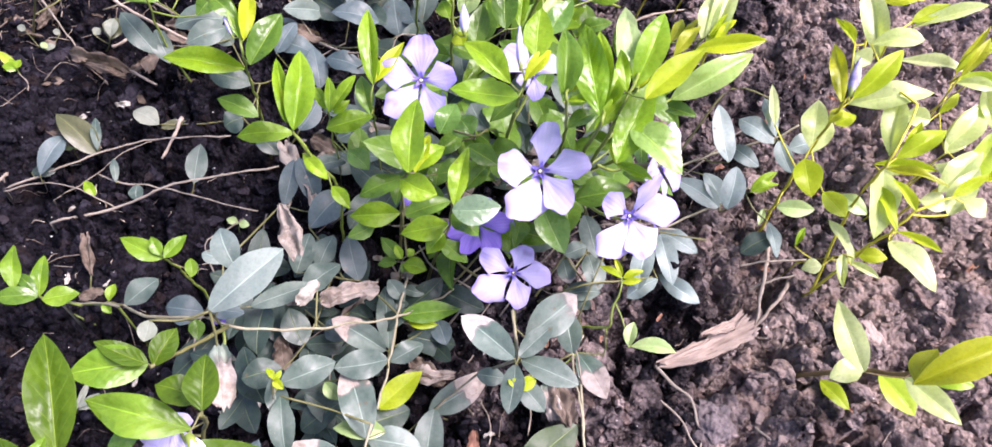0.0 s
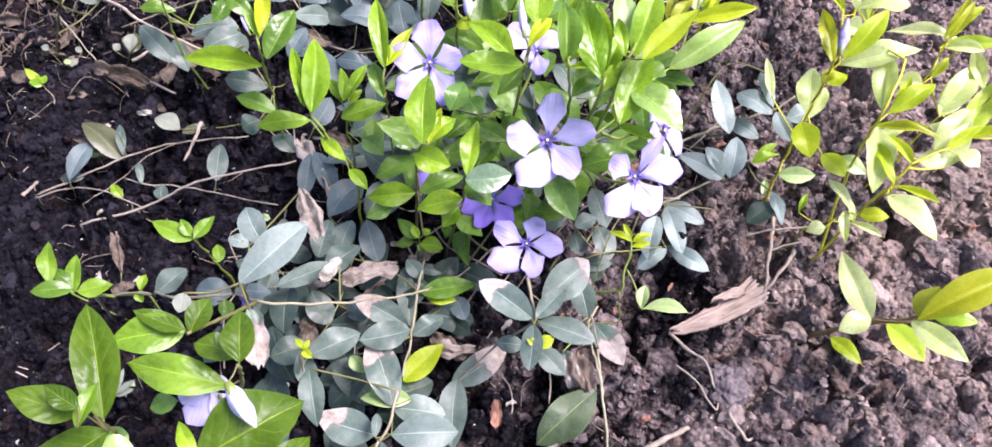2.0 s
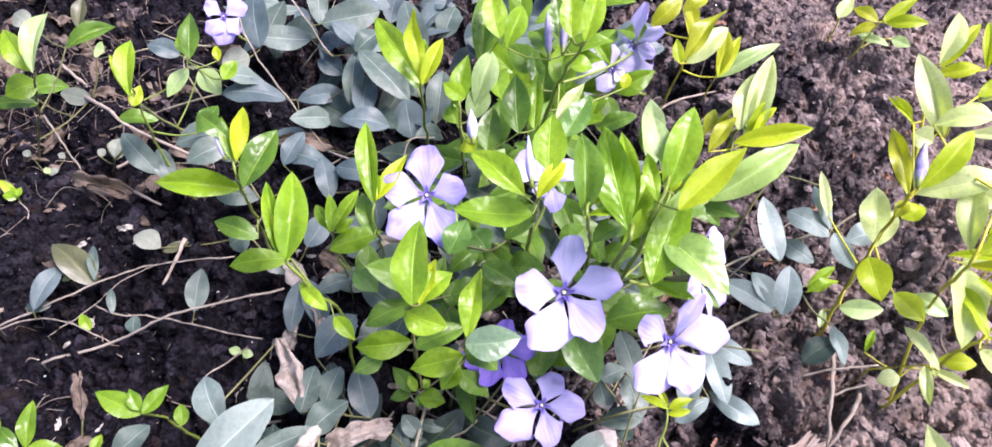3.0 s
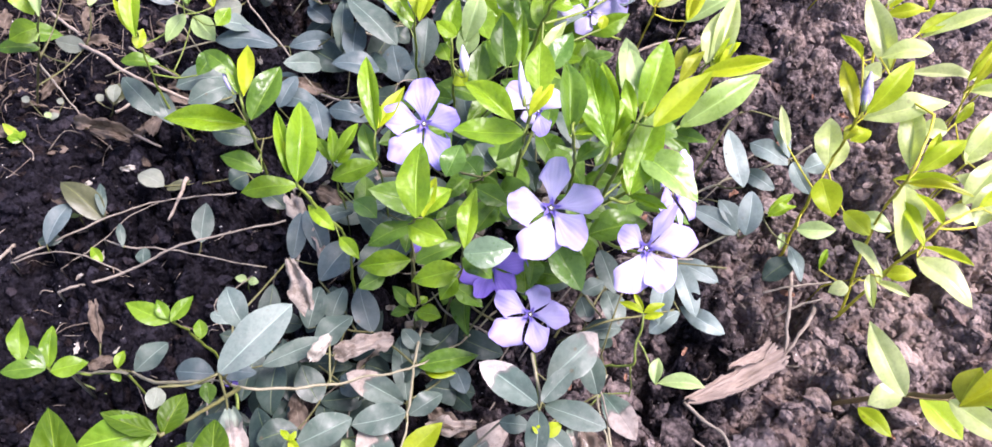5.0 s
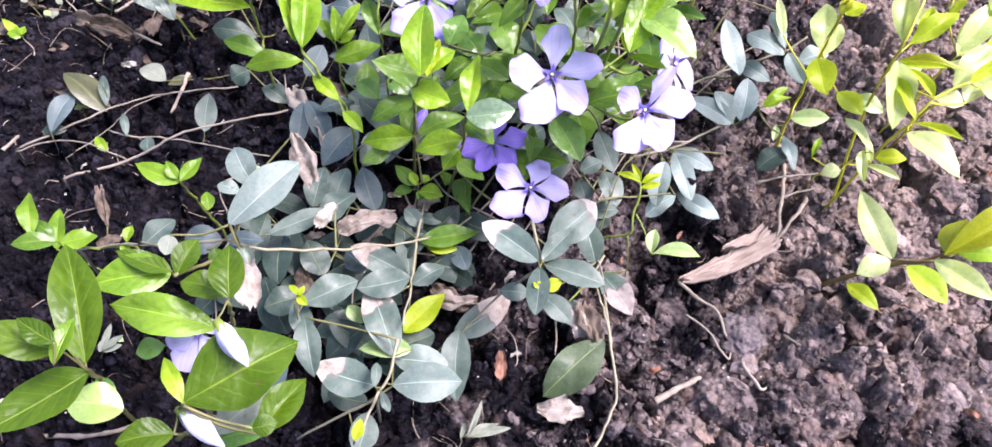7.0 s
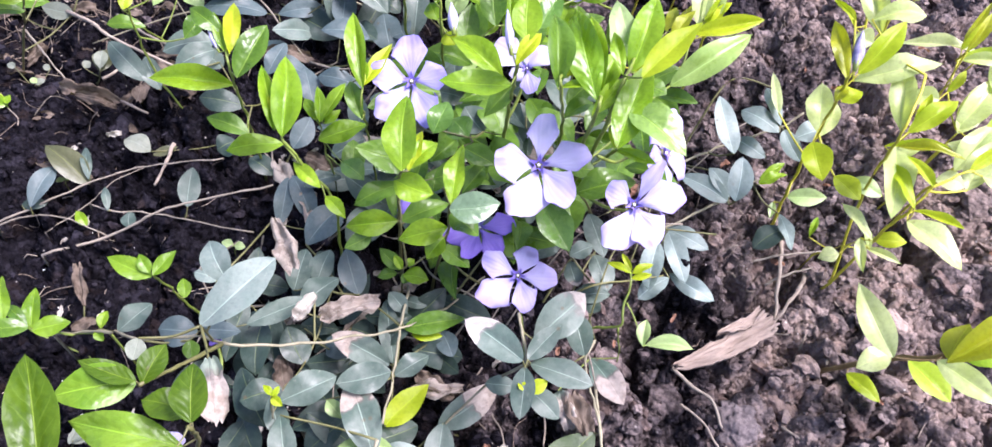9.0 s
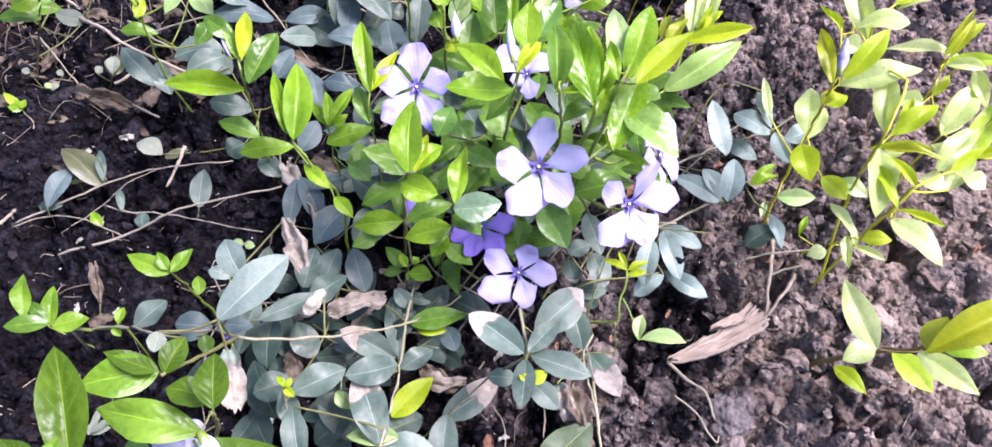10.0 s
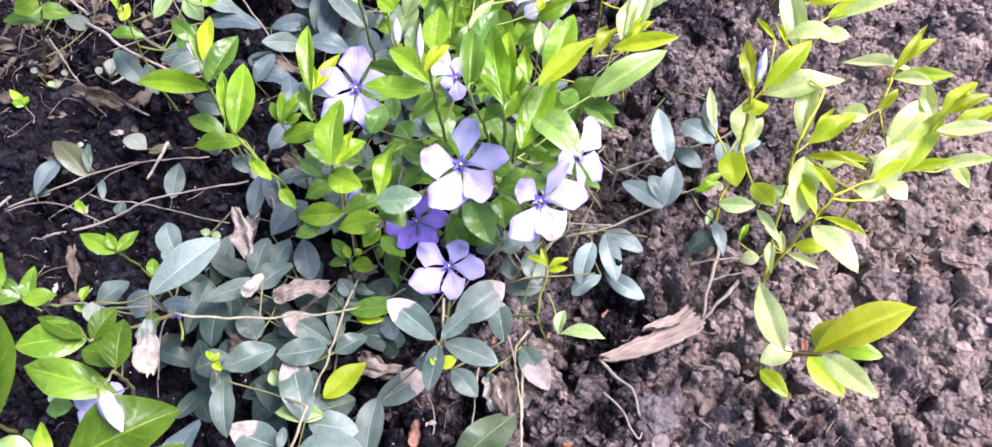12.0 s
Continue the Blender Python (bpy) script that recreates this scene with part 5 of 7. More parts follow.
fallen("d", "curled brown dead leaf on dark soil", (-0.1431, 0.1347, 0.0155), (-0.1351, 0.1389, 0.0145), 0.0051)
fallen("d", "curled brown dead leaf on dark soil", (-0.0618, 0.1187, 0.0214), (-0.0590, 0.1061, 0.0186), 0.0087)
s = shoot("periwinkle runner with grey-green leaves and one lime leaf", VINE,
    (0.75, (-0.0166, 0.1469, 0.0200), (-0.0182, 0.1241, 0.0300), (-0.0191, 0.1041, 0.0350), (-0.0214, 0.0851, 0.0400)),
    (0.5, (-0.0550, 0.0864, 0.0450), (-0.0537, 0.0898, 0.0550)))
leaf(s, "o", (-0.0531, 0.0908, 0.0473), (-0.0357, 0.0991, 0.0471), 0.0126)
leaf(s, "o", (-0.0576, 0.0950, 0.0415), (-0.0528, 0.0815, 0.0386), 0.0088)
leaf(s, "odt", (-0.0217, 0.1119, 0.0255), (-0.0426, 0.1227, 0.0293), 0.0119)
leaf(s, "o", (-0.0193, 0.1025, 0.0410), (-0.0374, 0.0987, 0.0414), 0.0129)
leaf(s, "yy", (-0.0231, 0.0917, 0.0196), (-0.0078, 0.1060, 0.0216), 0.0103)
leaf(s, "o", (-0.0197, 0.1068, 0.0274), (-0.0077, 0.1140, 0.0284), 0.0090)
leaf(s, "g", (-0.0171, 0.1260, 0.0255), (0.0059, 0.1293, 0.0258), 0.0090)
leaf(s, "yy", (-0.0145, 0.1252, 0.0222), (-0.0029, 0.1243, 0.0218), 0.0038)
leaf(s, "ob", (-0.0039, 0.1291, 0.0161), (0.0003, 0.1192, 0.0139), 0.0094)
leaf(s, "o", (-0.0230, 0.1410, 0.0261), (-0.0163, 0.1330, 0.0239), 0.0075)
leaf(s, "o", (-0.0214, 0.1159, 0.0172), (-0.0245, 0.1401, 0.0229), 0.0089)
leaf(s, "od", (-0.0047, 0.1458, 0.0111), (0.0156, 0.1369, 0.0089), 0.0127)
leaf(s, "odt", (-0.0053, 0.0957, 0.0059), (0.0171, 0.1107, 0.0086), 0.0134)
leaf(s, "o", (-0.0187, 0.1407, 0.0205), (-0.0091, 0.1382, 0.0195), 0.0049)
leaf(s, "pg", (-0.0417, 0.0975, 0.0308), (-0.0362, 0.0914, 0.0292), 0.0052)
leaf(s, "yy", (-0.0526, 0.0886, 0.0575), (-0.0555, 0.0918, 0.0585), 0.0020)
leaf(s, "yy", (-0.0525, 0.0884, 0.0578), (-0.0507, 0.0914, 0.0582), 0.0017)
leaf(s, "yy", (-0.0532, 0.0894, 0.0555), (-0.0499, 0.0864, 0.0545), 0.0027)
petioles(s, STEM_OLIVE)
fallen("d", "curled brown dead leaf on dark soil", (-0.0136, 0.1142, 0.0089), (0.0000, 0.1061, 0.0071), 0.0088)
s = shoot("periwinkle runner with a rosette of grey leaves, one bleached", VINE,
    (0.8, (0.0235, 0.1178, 0.0500), (0.0246, 0.0983, 0.0550), (0.0239, 0.0914, 0.0500)),
    (0.8, (0.0250, 0.0998, 0.0500), (0.0117, 0.1046, 0.0200), (-0.0047, 0.0953, 0.0050)),
    (0.75, (0.0553, 0.1273, 0.0080), (0.0500, 0.1166, 0.0120), (0.0508, 0.1007, 0.0150), (0.0522, 0.0879, 0.0120), (0.0526, 0.0796, 0.0100)))
leaf(s, "otw", (0.0230, 0.0954, 0.0621), (0.0055, 0.1088, 0.0647), 0.0121)
leaf(s, "o", (0.0248, 0.0972, 0.0586), (0.0364, 0.1077, 0.0615), 0.0078)
leaf(s, "o", (0.0257, 0.0968, 0.0567), (0.0446, 0.0889, 0.0564), 0.0109)
leaf(s, "o", (0.0236, 0.0944, 0.0595), (0.0212, 0.0788, 0.0566), 0.0087)
leaf(s, "o", (0.0262, 0.0989, 0.0307), (0.0363, 0.0887, 0.0294), 0.0102)
leaf(s, "o", (0.0220, 0.1004, 0.0300), (0.0116, 0.1018, 0.0300), 0.0073)
leaf(s, "yy", (0.0243, 0.0875, 0.0576), (0.0305, 0.0902, 0.0584), 0.0043)
leaf(s, "yy", (0.0239, 0.0874, 0.0578), (0.0213, 0.0905, 0.0582), 0.0027)
leaf(s, "ot", (0.0279, 0.1079, 0.0499), (0.0464, 0.1226, 0.0545), 0.0158)
leaf(s, "ot", (0.0457, 0.1071, 0.0384), (0.0425, 0.1228, 0.0416), 0.0109)
leaf(s, "od", (0.0522, 0.1334, 0.0192), (0.0557, 0.1384, 0.0208), 0.0081)
leaf(s, "o", (0.0400, 0.1182, 0.0460), (0.0290, 0.1124, 0.0440), 0.0085)
flower(s, "open lavender flower low among grey leaves", (0.0242, 0.1344, 0.0469), (-0.0534, -0.3727, 0.9264), [(60, 0.0114, 1.00, 0), (-5, 0.0138, 0.85, 0), (-77, 0.0132, 0.90, 0), (-146, 0.0160, 0.85, 4), (150, 0.0140, 0.85, 8)], "light light mid light light", root=(0.0249, 0.0996, 0.0520))
petioles(s, STEM_OLIVE)
s = shoot("thin green periwinkle tip with tiny narrow leaves", STEM,
    (0.7, (0.0477, 0.1191, 0.0350), (0.0580, 0.1147, 0.0450), (0.0591, 0.1204, 0.0500), (0.0610, 0.1248, 0.0550), (0.0621, 0.1290, 0.0561)),
    (0.5, (0.0625, 0.1260, 0.0400), (0.0654, 0.1178, 0.0380), (0.0672, 0.1115, 0.0350)),
    (0.5, (0.0581, 0.1164, 0.0400), (0.0636, 0.1192, 0.0050)))
leaf(s, "yy", (0.0618, 0.1282, 0.0568), (0.0538, 0.1326, 0.0571), 0.0024)
leaf(s, "yy", (0.0622, 0.1286, 0.0560), (0.0696, 0.1310, 0.0575), 0.0028)
leaf(s, "yy", (0.0618, 0.1288, 0.0574), (0.0592, 0.1350, 0.0588), 0.0019)
leaf(s, "yy", (0.0620, 0.1273, 0.0548), (0.0690, 0.1280, 0.0558), 0.0024)
leaf(s, "pg", (0.0659, 0.1098, 0.0389), (0.0682, 0.1191, 0.0412), 0.0047)
leaf(s, "pg", (0.0670, 0.1106, 0.0377), (0.0833, 0.1084, 0.0394), 0.0059)
leaf(s, "odw", (0.0523, 0.1191, 0.0070), (0.0634, 0.1013, 0.0047), 0.0140)
leaf(s, "dt", (0.0387, 0.1057, 0.0091), (0.0423, 0.0917, 0.0069), 0.0079)
petioles(s, STEM)
fallen("d", "curled brown dead leaf on dark soil", (0.0430, 0.1036, 0.0109), (0.0488, 0.0907, 0.0091), 0.0115)
s = shoot("large periwinkle plant with broad glossy green leaves and buds", STEM_OLIVE,
    (1, (-0.1103, 0.0619, 0.0300), (-0.1033, 0.0591, 0.0600), (-0.0967, 0.0547, 0.0850), (-0.0925, 0.0520, 0.1000)),
    (1, (-0.0696, 0.1050, 0.0600), (-0.0750, 0.0909, 0.0750), (-0.0799, 0.0814, 0.0850)),
    (1, (-0.0888, 0.0498, 0.0400), (-0.0760, 0.0560, 0.0500), (-0.0675, 0.0650, 0.0680), (-0.0610, 0.0660, 0.0880), (-0.0560, 0.0615, 0.1070)))
leaf(s, "dg", (-0.0963, 0.0554, 0.0881), (-0.1059, 0.0867, 0.0957), 0.0133)
leaf(s, "dg", (-0.0868, 0.0467, 0.1034), (-0.1047, 0.0322, 0.1065), 0.0136)
leaf(s, "gp", (-0.0936, 0.0499, 0.0682), (-0.1083, 0.0515, 0.0718), 0.0129)
leaf(s, "gl", (-0.1061, 0.0593, 0.0488), (-0.1124, 0.0666, 0.0512), 0.0057)
leaf(s, "dg", (-0.0865, 0.0462, 0.1175), (-0.1028, 0.0500, 0.1225), 0.0086)
leaf(s, "dg", (-0.0846, 0.0451, 0.1237), (-0.0923, 0.0498, 0.1263), 0.0047)
leaf(s, "yd", (-0.0857, 0.0419, 0.1196), (-0.0837, 0.0523, 0.1204), 0.0041)
leaf(s, "yl", (-0.0813, 0.0828, 0.0844), (-0.1007, 0.0779, 0.0878), 0.0128)
leaf(s, "dg", (-0.0798, 0.0814, 0.0880), (-0.0944, 0.0860, 0.0920), 0.0059)
leaf(s, "dg", (-0.0800, 0.0821, 0.0838), (-0.0755, 0.0937, 0.0853), 0.0077)
leaf(s, "dg", (-0.0564, 0.0629, 0.1062), (-0.0576, 0.0766, 0.1089), 0.0093)
leaf(s, "dg", (-0.0595, 0.0677, 0.0986), (-0.0714, 0.0712, 0.1014), 0.0083)
leaf(s, "yl", (-0.0640, 0.0634, 0.0888), (-0.0915, 0.0687, 0.0951), 0.0117)
leaf(s, "dg", (-0.0664, 0.0408, 0.0971), (-0.0412, 0.0566, 0.0958), 0.0208, 4)
leaf(s, "y", (-0.0598, 0.0346, 0.1140), (-0.0651, 0.0446, 0.1161), 0.0036)
leaf(s, "gl", (-0.0811, 0.0633, 0.0794), (-0.0882, 0.0610, 0.0806), 0.0064)
leaf(s, "op", (-0.0680, 0.0416, 0.0703), (-0.0555, 0.0534, 0.0697), 0.0098)
leaf(s, "dg", (-0.0706, 0.0361, 0.0888), (-0.0832, 0.0337, 0.0912), 0.0090)
leaf(s, "dg", (-0.0500, 0.0348, 0.0899), (-0.0399, 0.0488, 0.0901), 0.0094)
leaf(s, "dg", (-0.0486, 0.0330, 0.1003), (-0.0432, 0.0344, 0.0997), 0.0049)
leaf(s, "gl", (-0.0702, 0.0428, 0.0609), (-0.0554, 0.0462, 0.0591), 0.0088)
leaf(s, "ob", (-0.0649, 0.0494, 0.0440), (-0.0575, 0.0735, 0.0460), 0.0109)
flower(s, "pale lilac flower hanging under broad leaves", (-0.0727, 0.0664, 0.0800), (0.2721, -0.4729, 0.8380), [(-162, 0.0083, 1.00, 0), (-112, 0.0110, 1.00, 0), (-57, 0.0084, 1.00, 0), (25, 0.0056, 1.00, 0), (133, 0.0076, 1.00, 0)], "white", root=(-0.0594, 0.0540, 0.0950))
bud(s, "w", (-0.0572, 0.0554, 0.1070), (-0.0504, 0.0464, 0.1040), 0.0046)
bud(s, "w", (-0.0687, 0.0405, 0.0900), (-0.0571, 0.0315, 0.0920), 0.0046)
petioles(s, STEM_OLIVE)
s = shoot("periwinkle runner with silvery leaves and crumpled brown tips", VINE,
    (0.8, (-0.0230, 0.0800, 0.0400), (-0.0244, 0.0713, 0.0400), (-0.0297, 0.0618, 0.0350), (-0.0353, 0.0464, 0.0400)),
    (0.8, (-0.0304, 0.0636, 0.0300), (-0.0608, 0.0596, 0.0050)),
    (0.9, (0.0531, 0.1096, 0.0100), (0.0524, 0.0890, 0.0120), (0.0521, 0.0697, 0.0120), (0.0476, 0.0592, 0.0100), (0.0410, 0.0491, 0.0080)))
leaf(s, "odt", (-0.0249, 0.0774, 0.0326), (-0.0337, 0.1023, 0.0375), 0.0152)
leaf(s, "dtw", (-0.0307, 0.0672, 0.0336), (-0.0515, 0.0739, 0.0364), 0.0134)
leaf(s, "os", (-0.0248, 0.0663, 0.0354), (-0.0019, 0.0670, 0.0346), 0.0160)
leaf(s, "os", (-0.0256, 0.0794, 0.0256), (-0.0067, 0.0768, 0.0244), 0.0131)
leaf(s, "o", (-0.0032, 0.0930, 0.0169), (-0.0051, 0.0672, 0.0132), 0.0135)
leaf(s, "pg", (-0.0193, 0.0808, 0.0294), (-0.0373, 0.0813, 0.0306), 0.0074)
leaf(s, "o", (-0.0299, 0.0643, 0.0395), (-0.0294, 0.0724, 0.0405), 0.0036)
leaf(s, "o", (-0.0277, 0.0624, 0.0405), (-0.0251, 0.0559, 0.0395), 0.0031)
leaf(s, "od", (-0.0357, 0.0682, 0.0142), (-0.0498, 0.0717, 0.0158), 0.0108)
leaf(s, "o", (-0.0374, 0.0494, 0.0194), (-0.0346, 0.0627, 0.0206), 0.0113)
leaf(s, "yy", (-0.0346, 0.0460, 0.0447), (-0.0329, 0.0524, 0.0453), 0.0034)
leaf(s, "o", (-0.0537, 0.0884, 0.0418), (-0.0497, 0.0688, 0.0383), 0.0103)
leaf(s, "og", (0.0505, 0.0900, 0.0101), (0.0263, 0.0707, 0.0060), 0.0169)
petioles(s, STEM_OLIVE)
fallen("d", "curled brown dead leaf on dark soil", (0.0467, 0.0886, 0.0108), (0.0435, 0.1043, 0.0132), 0.0085)
fallen("dp", "crumpled pinkish dead leaf among old leaves", (0.0235, 0.0650, 0.0057), (0.0396, 0.0630, 0.0063), 0.0098)
fallen("dr", "small rust-brown dead leaf on soil", (0.0117, 0.0876, 0.0048), (0.0111, 0.0771, 0.0032), 0.0052)
fallen("d", "curled brown dead leaf on dark soil", (-0.0545, 0.0964, 0.0058), (-0.0450, 0.0916, 0.0042), 0.0061)
s = shoot("periwinkle plant with pale and bright green leaves behind litter", STEM_OLIVE,
    (0.9, (-0.2173, 0.2907, 0.0000), (-0.2006, 0.2864, 0.0300), (-0.1771, 0.2725, 0.0700)))
leaf(s, "pg", (-0.1689, 0.2612, 0.0793), (-0.1677, 0.2863, 0.0908), 0.0093)
leaf(s, "y", (-0.1746, 0.2678, 0.0750), (-0.1861, 0.2817, 0.0850), 0.0099)
leaf(s, "yy", (-0.1698, 0.2632, 0.0820), (-0.1728, 0.2742, 0.0880), 0.0042)
leaf(s, "y", (-0.1834, 0.2780, 0.0601), (-0.1939, 0.2701, 0.0599), 0.0117)
leaf(s, "g", (-0.1887, 0.2775, 0.0481), (-0.2060, 0.2739, 0.0519), 0.0082)
leaf(s, "g", (-0.2311, 0.3261, 0.0073), (-0.2109, 0.3322, 0.0040), 0.0131)
leaf(s, "g", (-0.1885, 0.3139, 0.0491), (-0.1691, 0.3287, 0.0509), 0.0104)
leaf(s, "pg", (-0.1904, 0.3370, 0.0308), (-0.1860, 0.3362, 0.0292), 0.0087)
leaf(s, "br", (-0.2078, 0.3587, 0.0260), (-0.2078, 0.3750, 0.0340), 0.0085)
leaf(s, "op", (-0.2124, 0.3334, 0.0477), (-0.2207, 0.3374, 0.0523), 0.0111)
leaf(s, "op", (-0.1953, 0.3202, 0.0079), (-0.2098, 0.3207, 0.0121), 0.0103)
petioles(s, STEM_OLIVE)
s = shoot("thin periwinkle shoot with yellow-green leaves beside dry stalks", STEM,
    (0.8, (-0.1277, 0.2560, 0.0000), (-0.1357, 0.2608, 0.0300), (-0.1345, 0.2613, 0.0600), (-0.1305, 0.2560, 0.0750)),
    (0.6, (-0.1361, 0.2934, 0.0100), (-0.1454, 0.2868, 0.0300), (-0.1490, 0.2835, 0.0450)))
leaf(s, "y", (-0.1266, 0.2465, 0.0797), (-0.1290, 0.2682, 0.0904), 0.0085)
leaf(s, "yy", (-0.1314, 0.2540, 0.0762), (-0.1389, 0.2664, 0.0838), 0.0035)
leaf(s, "yy", (-0.1320, 0.2532, 0.0683), (-0.1300, 0.2618, 0.0717), 0.0052)
leaf(s, "g", (-0.1479, 0.2644, 0.0516), (-0.1322, 0.2657, 0.0484), 0.0068)
leaf(s, "ob", (-0.1343, 0.3092, 0.0478), (-0.1488, 0.3115, 0.0522), 0.0111)
leaf(s, "y", (-0.1252, 0.2973, 0.0574), (-0.1282, 0.3066, 0.0626), 0.0069)
leaf(s, "g", (-0.1182, 0.2852, 0.0652), (-0.1194, 0.3043, 0.0748), 0.0097)
leaf(s, "pg", (-0.1256, 0.2940, 0.0523), (-0.1331, 0.2805, 0.0477), 0.0072)
leaf(s, "yy", (-0.1154, 0.3040, 0.0483), (-0.1172, 0.3102, 0.0517), 0.0039)
leaf(s, "y", (-0.1162, 0.3024, 0.0384), (-0.1103, 0.3117, 0.0417), 0.0077)
leaf(s, "pg", (-0.1317, 0.3152, 0.0335), (-0.1209, 0.3047, 0.0265), 0.0121)
leaf(s, "g", (-0.1144, 0.2581, 0.0480), (-0.1070, 0.2707, 0.0521), 0.0080)
petioles(s, STEM)
s = shoot("old periwinkle runners with large blue-grey leaves", TWIG,
    (0.8, (-0.1201, 0.3571, 0.0500), (-0.1061, 0.3212, 0.0450), (-0.0888, 0.2999, 0.0300), (-0.0713, 0.2835, 0.0100)),
    (0.7, (-0.0907, 0.3508, 0.0500), (-0.0697, 0.3265, 0.0300)))
leaf(s, "ob", (-0.0931, 0.3109, 0.0174), (-0.1241, 0.3109, 0.0225), 0.0173)
leaf(s, "ob", (-0.0861, 0.3068, 0.0202), (-0.0627, 0.3120, 0.0198), 0.0126)
leaf(s, "o", (-0.0567, 0.3235, 0.0361), (-0.0582, 0.2975, 0.0240), 0.0126)
leaf(s, "o", (-0.0534, 0.3172, 0.0412), (-0.0294, 0.2949, 0.0289), 0.0177)
leaf(s, "ob", (-0.0668, 0.3278, 0.0174), (-0.0793, 0.3357, 0.0226), 0.0147)
leaf(s, "os", (-0.0828, 0.3431, 0.0280), (-0.1119, 0.3426, 0.0320), 0.0165)
leaf(s, "o", (-0.0749, 0.3410, 0.0396), (-0.0459, 0.3480, 0.0404), 0.0202)
leaf(s, "o", (-0.0561, 0.3205, 0.0378), (-0.0443, 0.3316, 0.0423), 0.0152)
leaf(s, "o", (-0.0756, 0.3394, 0.0401), (-0.0776, 0.3581, 0.0500), 0.0123)
leaf(s, "od", (-0.0667, 0.3164, 0.0141), (-0.0476, 0.3018, 0.0059), 0.0162)
leaf(s, "ob", (-0.0298, 0.2887, 0.0108), (-0.0337, 0.3075, 0.0193), 0.0196)
leaf(s, "o", (-0.0182, 0.2947, 0.0143), (-0.0151, 0.3202, 0.0258), 0.0167)
leaf(s, "ob", (-0.0980, 0.2910, 0.0117), (-0.0770, 0.2895, 0.0083), 0.0150)
leaf(s, "op", (-0.1107, 0.3280, 0.0299), (-0.1238, 0.3235, 0.0301), 0.0200)
leaf(s, "o", (-0.0158, 0.3441, 0.0262), (-0.0092, 0.3596, 0.0339), 0.0164)
leaf(s, "od", (-0.0359, 0.3275, 0.0117), (-0.0262, 0.3214, 0.0083), 0.0135)
leaf(s, "od", (-0.0449, 0.2796, 0.0112), (-0.0209, 0.2770, 0.0088), 0.0127)
leaf(s, "o", (-0.1075, 0.3479, 0.0257), (-0.0988, 0.3676, 0.0344), 0.0162)
leaf(s, "od", (-0.0478, 0.3029, 0.0048), (-0.0323, 0.3282, 0.0153), 0.0163)
flower(s, "small lavender flower behind dry stalks", (-0.1191, 0.3343, 0.0500), (0.2366, -0.6375, 0.7332), [(-130, 0.0112, 1.00, 0), (-94, 0.0134, 1.00, 0), (-44, 0.0109, 1.00, 0), (34, 0.0118, 1.00, 0), (144, 0.0100, 1.00, 0)], "mid", root=(-0.1087, 0.3276, 0.0400))
petioles(s, STEM_OLIVE)
fallen("d", "curled brown dead leaf on dark soil", (-0.0934, 0.2848, 0.0137), (-0.0683, 0.2844, 0.0103), 0.0096)
s = shoot("dull old periwinkle leaves lying low on dark soil", TWIG,
    (0.7, (-0.0897, 0.2632, 0.0040), (-0.0771, 0.2676, 0.0080), (-0.0574, 0.2868, 0.0060)),
    (0.7, (-0.1661, 0.2869, 0.0040), (-0.1384, 0.2737, 0.0120), (-0.1186, 0.2796, 0.0100)),
    (0.8, (0.0115, 0.2043, 0.0020), (0.0104, 0.2036, 0.0300), (0.0092, 0.1970, 0.0500)))
leaf(s, "ob", (-0.0641, 0.2678, 0.0118), (-0.0888, 0.2757, 0.0181), 0.0136)
leaf(s, "ob", (-0.0650, 0.2511, 0.0110), (-0.0697, 0.2700, 0.0191), 0.0124)
leaf(s, "ob", (-0.0416, 0.2562, 0.0180), (-0.0623, 0.2618, 0.0220), 0.0133)
leaf(s, "od", (-0.0560, 0.2987, 0.0113), (-0.0792, 0.3098, 0.0187), 0.0184)
leaf(s, "ob", (-0.0694, 0.2199, 0.0178), (-0.0623, 0.2344, 0.0223), 0.0119)
leaf(s, "o", (-0.1390, 0.2566, 0.0249), (-0.1561, 0.2720, 0.0351), 0.0132)
leaf(s, "o", (-0.1334, 0.2541, 0.0211), (-0.1419, 0.2690, 0.0289), 0.0112)
leaf(s, "o", (-0.1084, 0.2708, 0.0344), (-0.1297, 0.2638, 0.0356), 0.0186)
leaf(s, "o", (-0.1197, 0.2494, 0.0394), (-0.1033, 0.2598, 0.0406), 0.0147)
leaf(s, "od", (-0.0964, 0.2511, 0.0127), (-0.1176, 0.2534, 0.0172), 0.0139)
leaf(s, "o", (-0.1043, 0.2612, 0.0276), (-0.1130, 0.2689, 0.0324), 0.0106)
leaf(s, "ob", (-0.0872, 0.2671, 0.0173), (-0.0789, 0.2829, 0.0228), 0.0109)
leaf(s, "op", (-0.1359, 0.2266, 0.0099), (-0.1474, 0.2316, 0.0141), 0.0122)
leaf(s, "o", (0.0140, 0.1915, 0.0582), (0.0070, 0.2013, 0.0618), 0.0148)
leaf(s, "gl", (0.0080, 0.1796, 0.0687), (0.0024, 0.1865, 0.0713), 0.0117)
leaf(s, "gl", (-0.0290, 0.1953, 0.0415), (-0.0214, 0.1878, 0.0385), 0.0092)
leaf(s, "od", (-0.0798, 0.2145, 0.0059), (-0.0912, 0.2223, 0.0101), 0.0115)
leaf(s, "od", (-0.1000, 0.2352, 0.0062), (-0.1080, 0.2301, 0.0058), 0.0154)
leaf(s, "g", (0.0212, 0.1905, 0.0573), (0.0144, 0.2052, 0.0627), 0.0143)
leaf(s, "gl", (-0.0033, 0.1648, 0.0881), (0.0020, 0.1751, 0.0919), 0.0093)
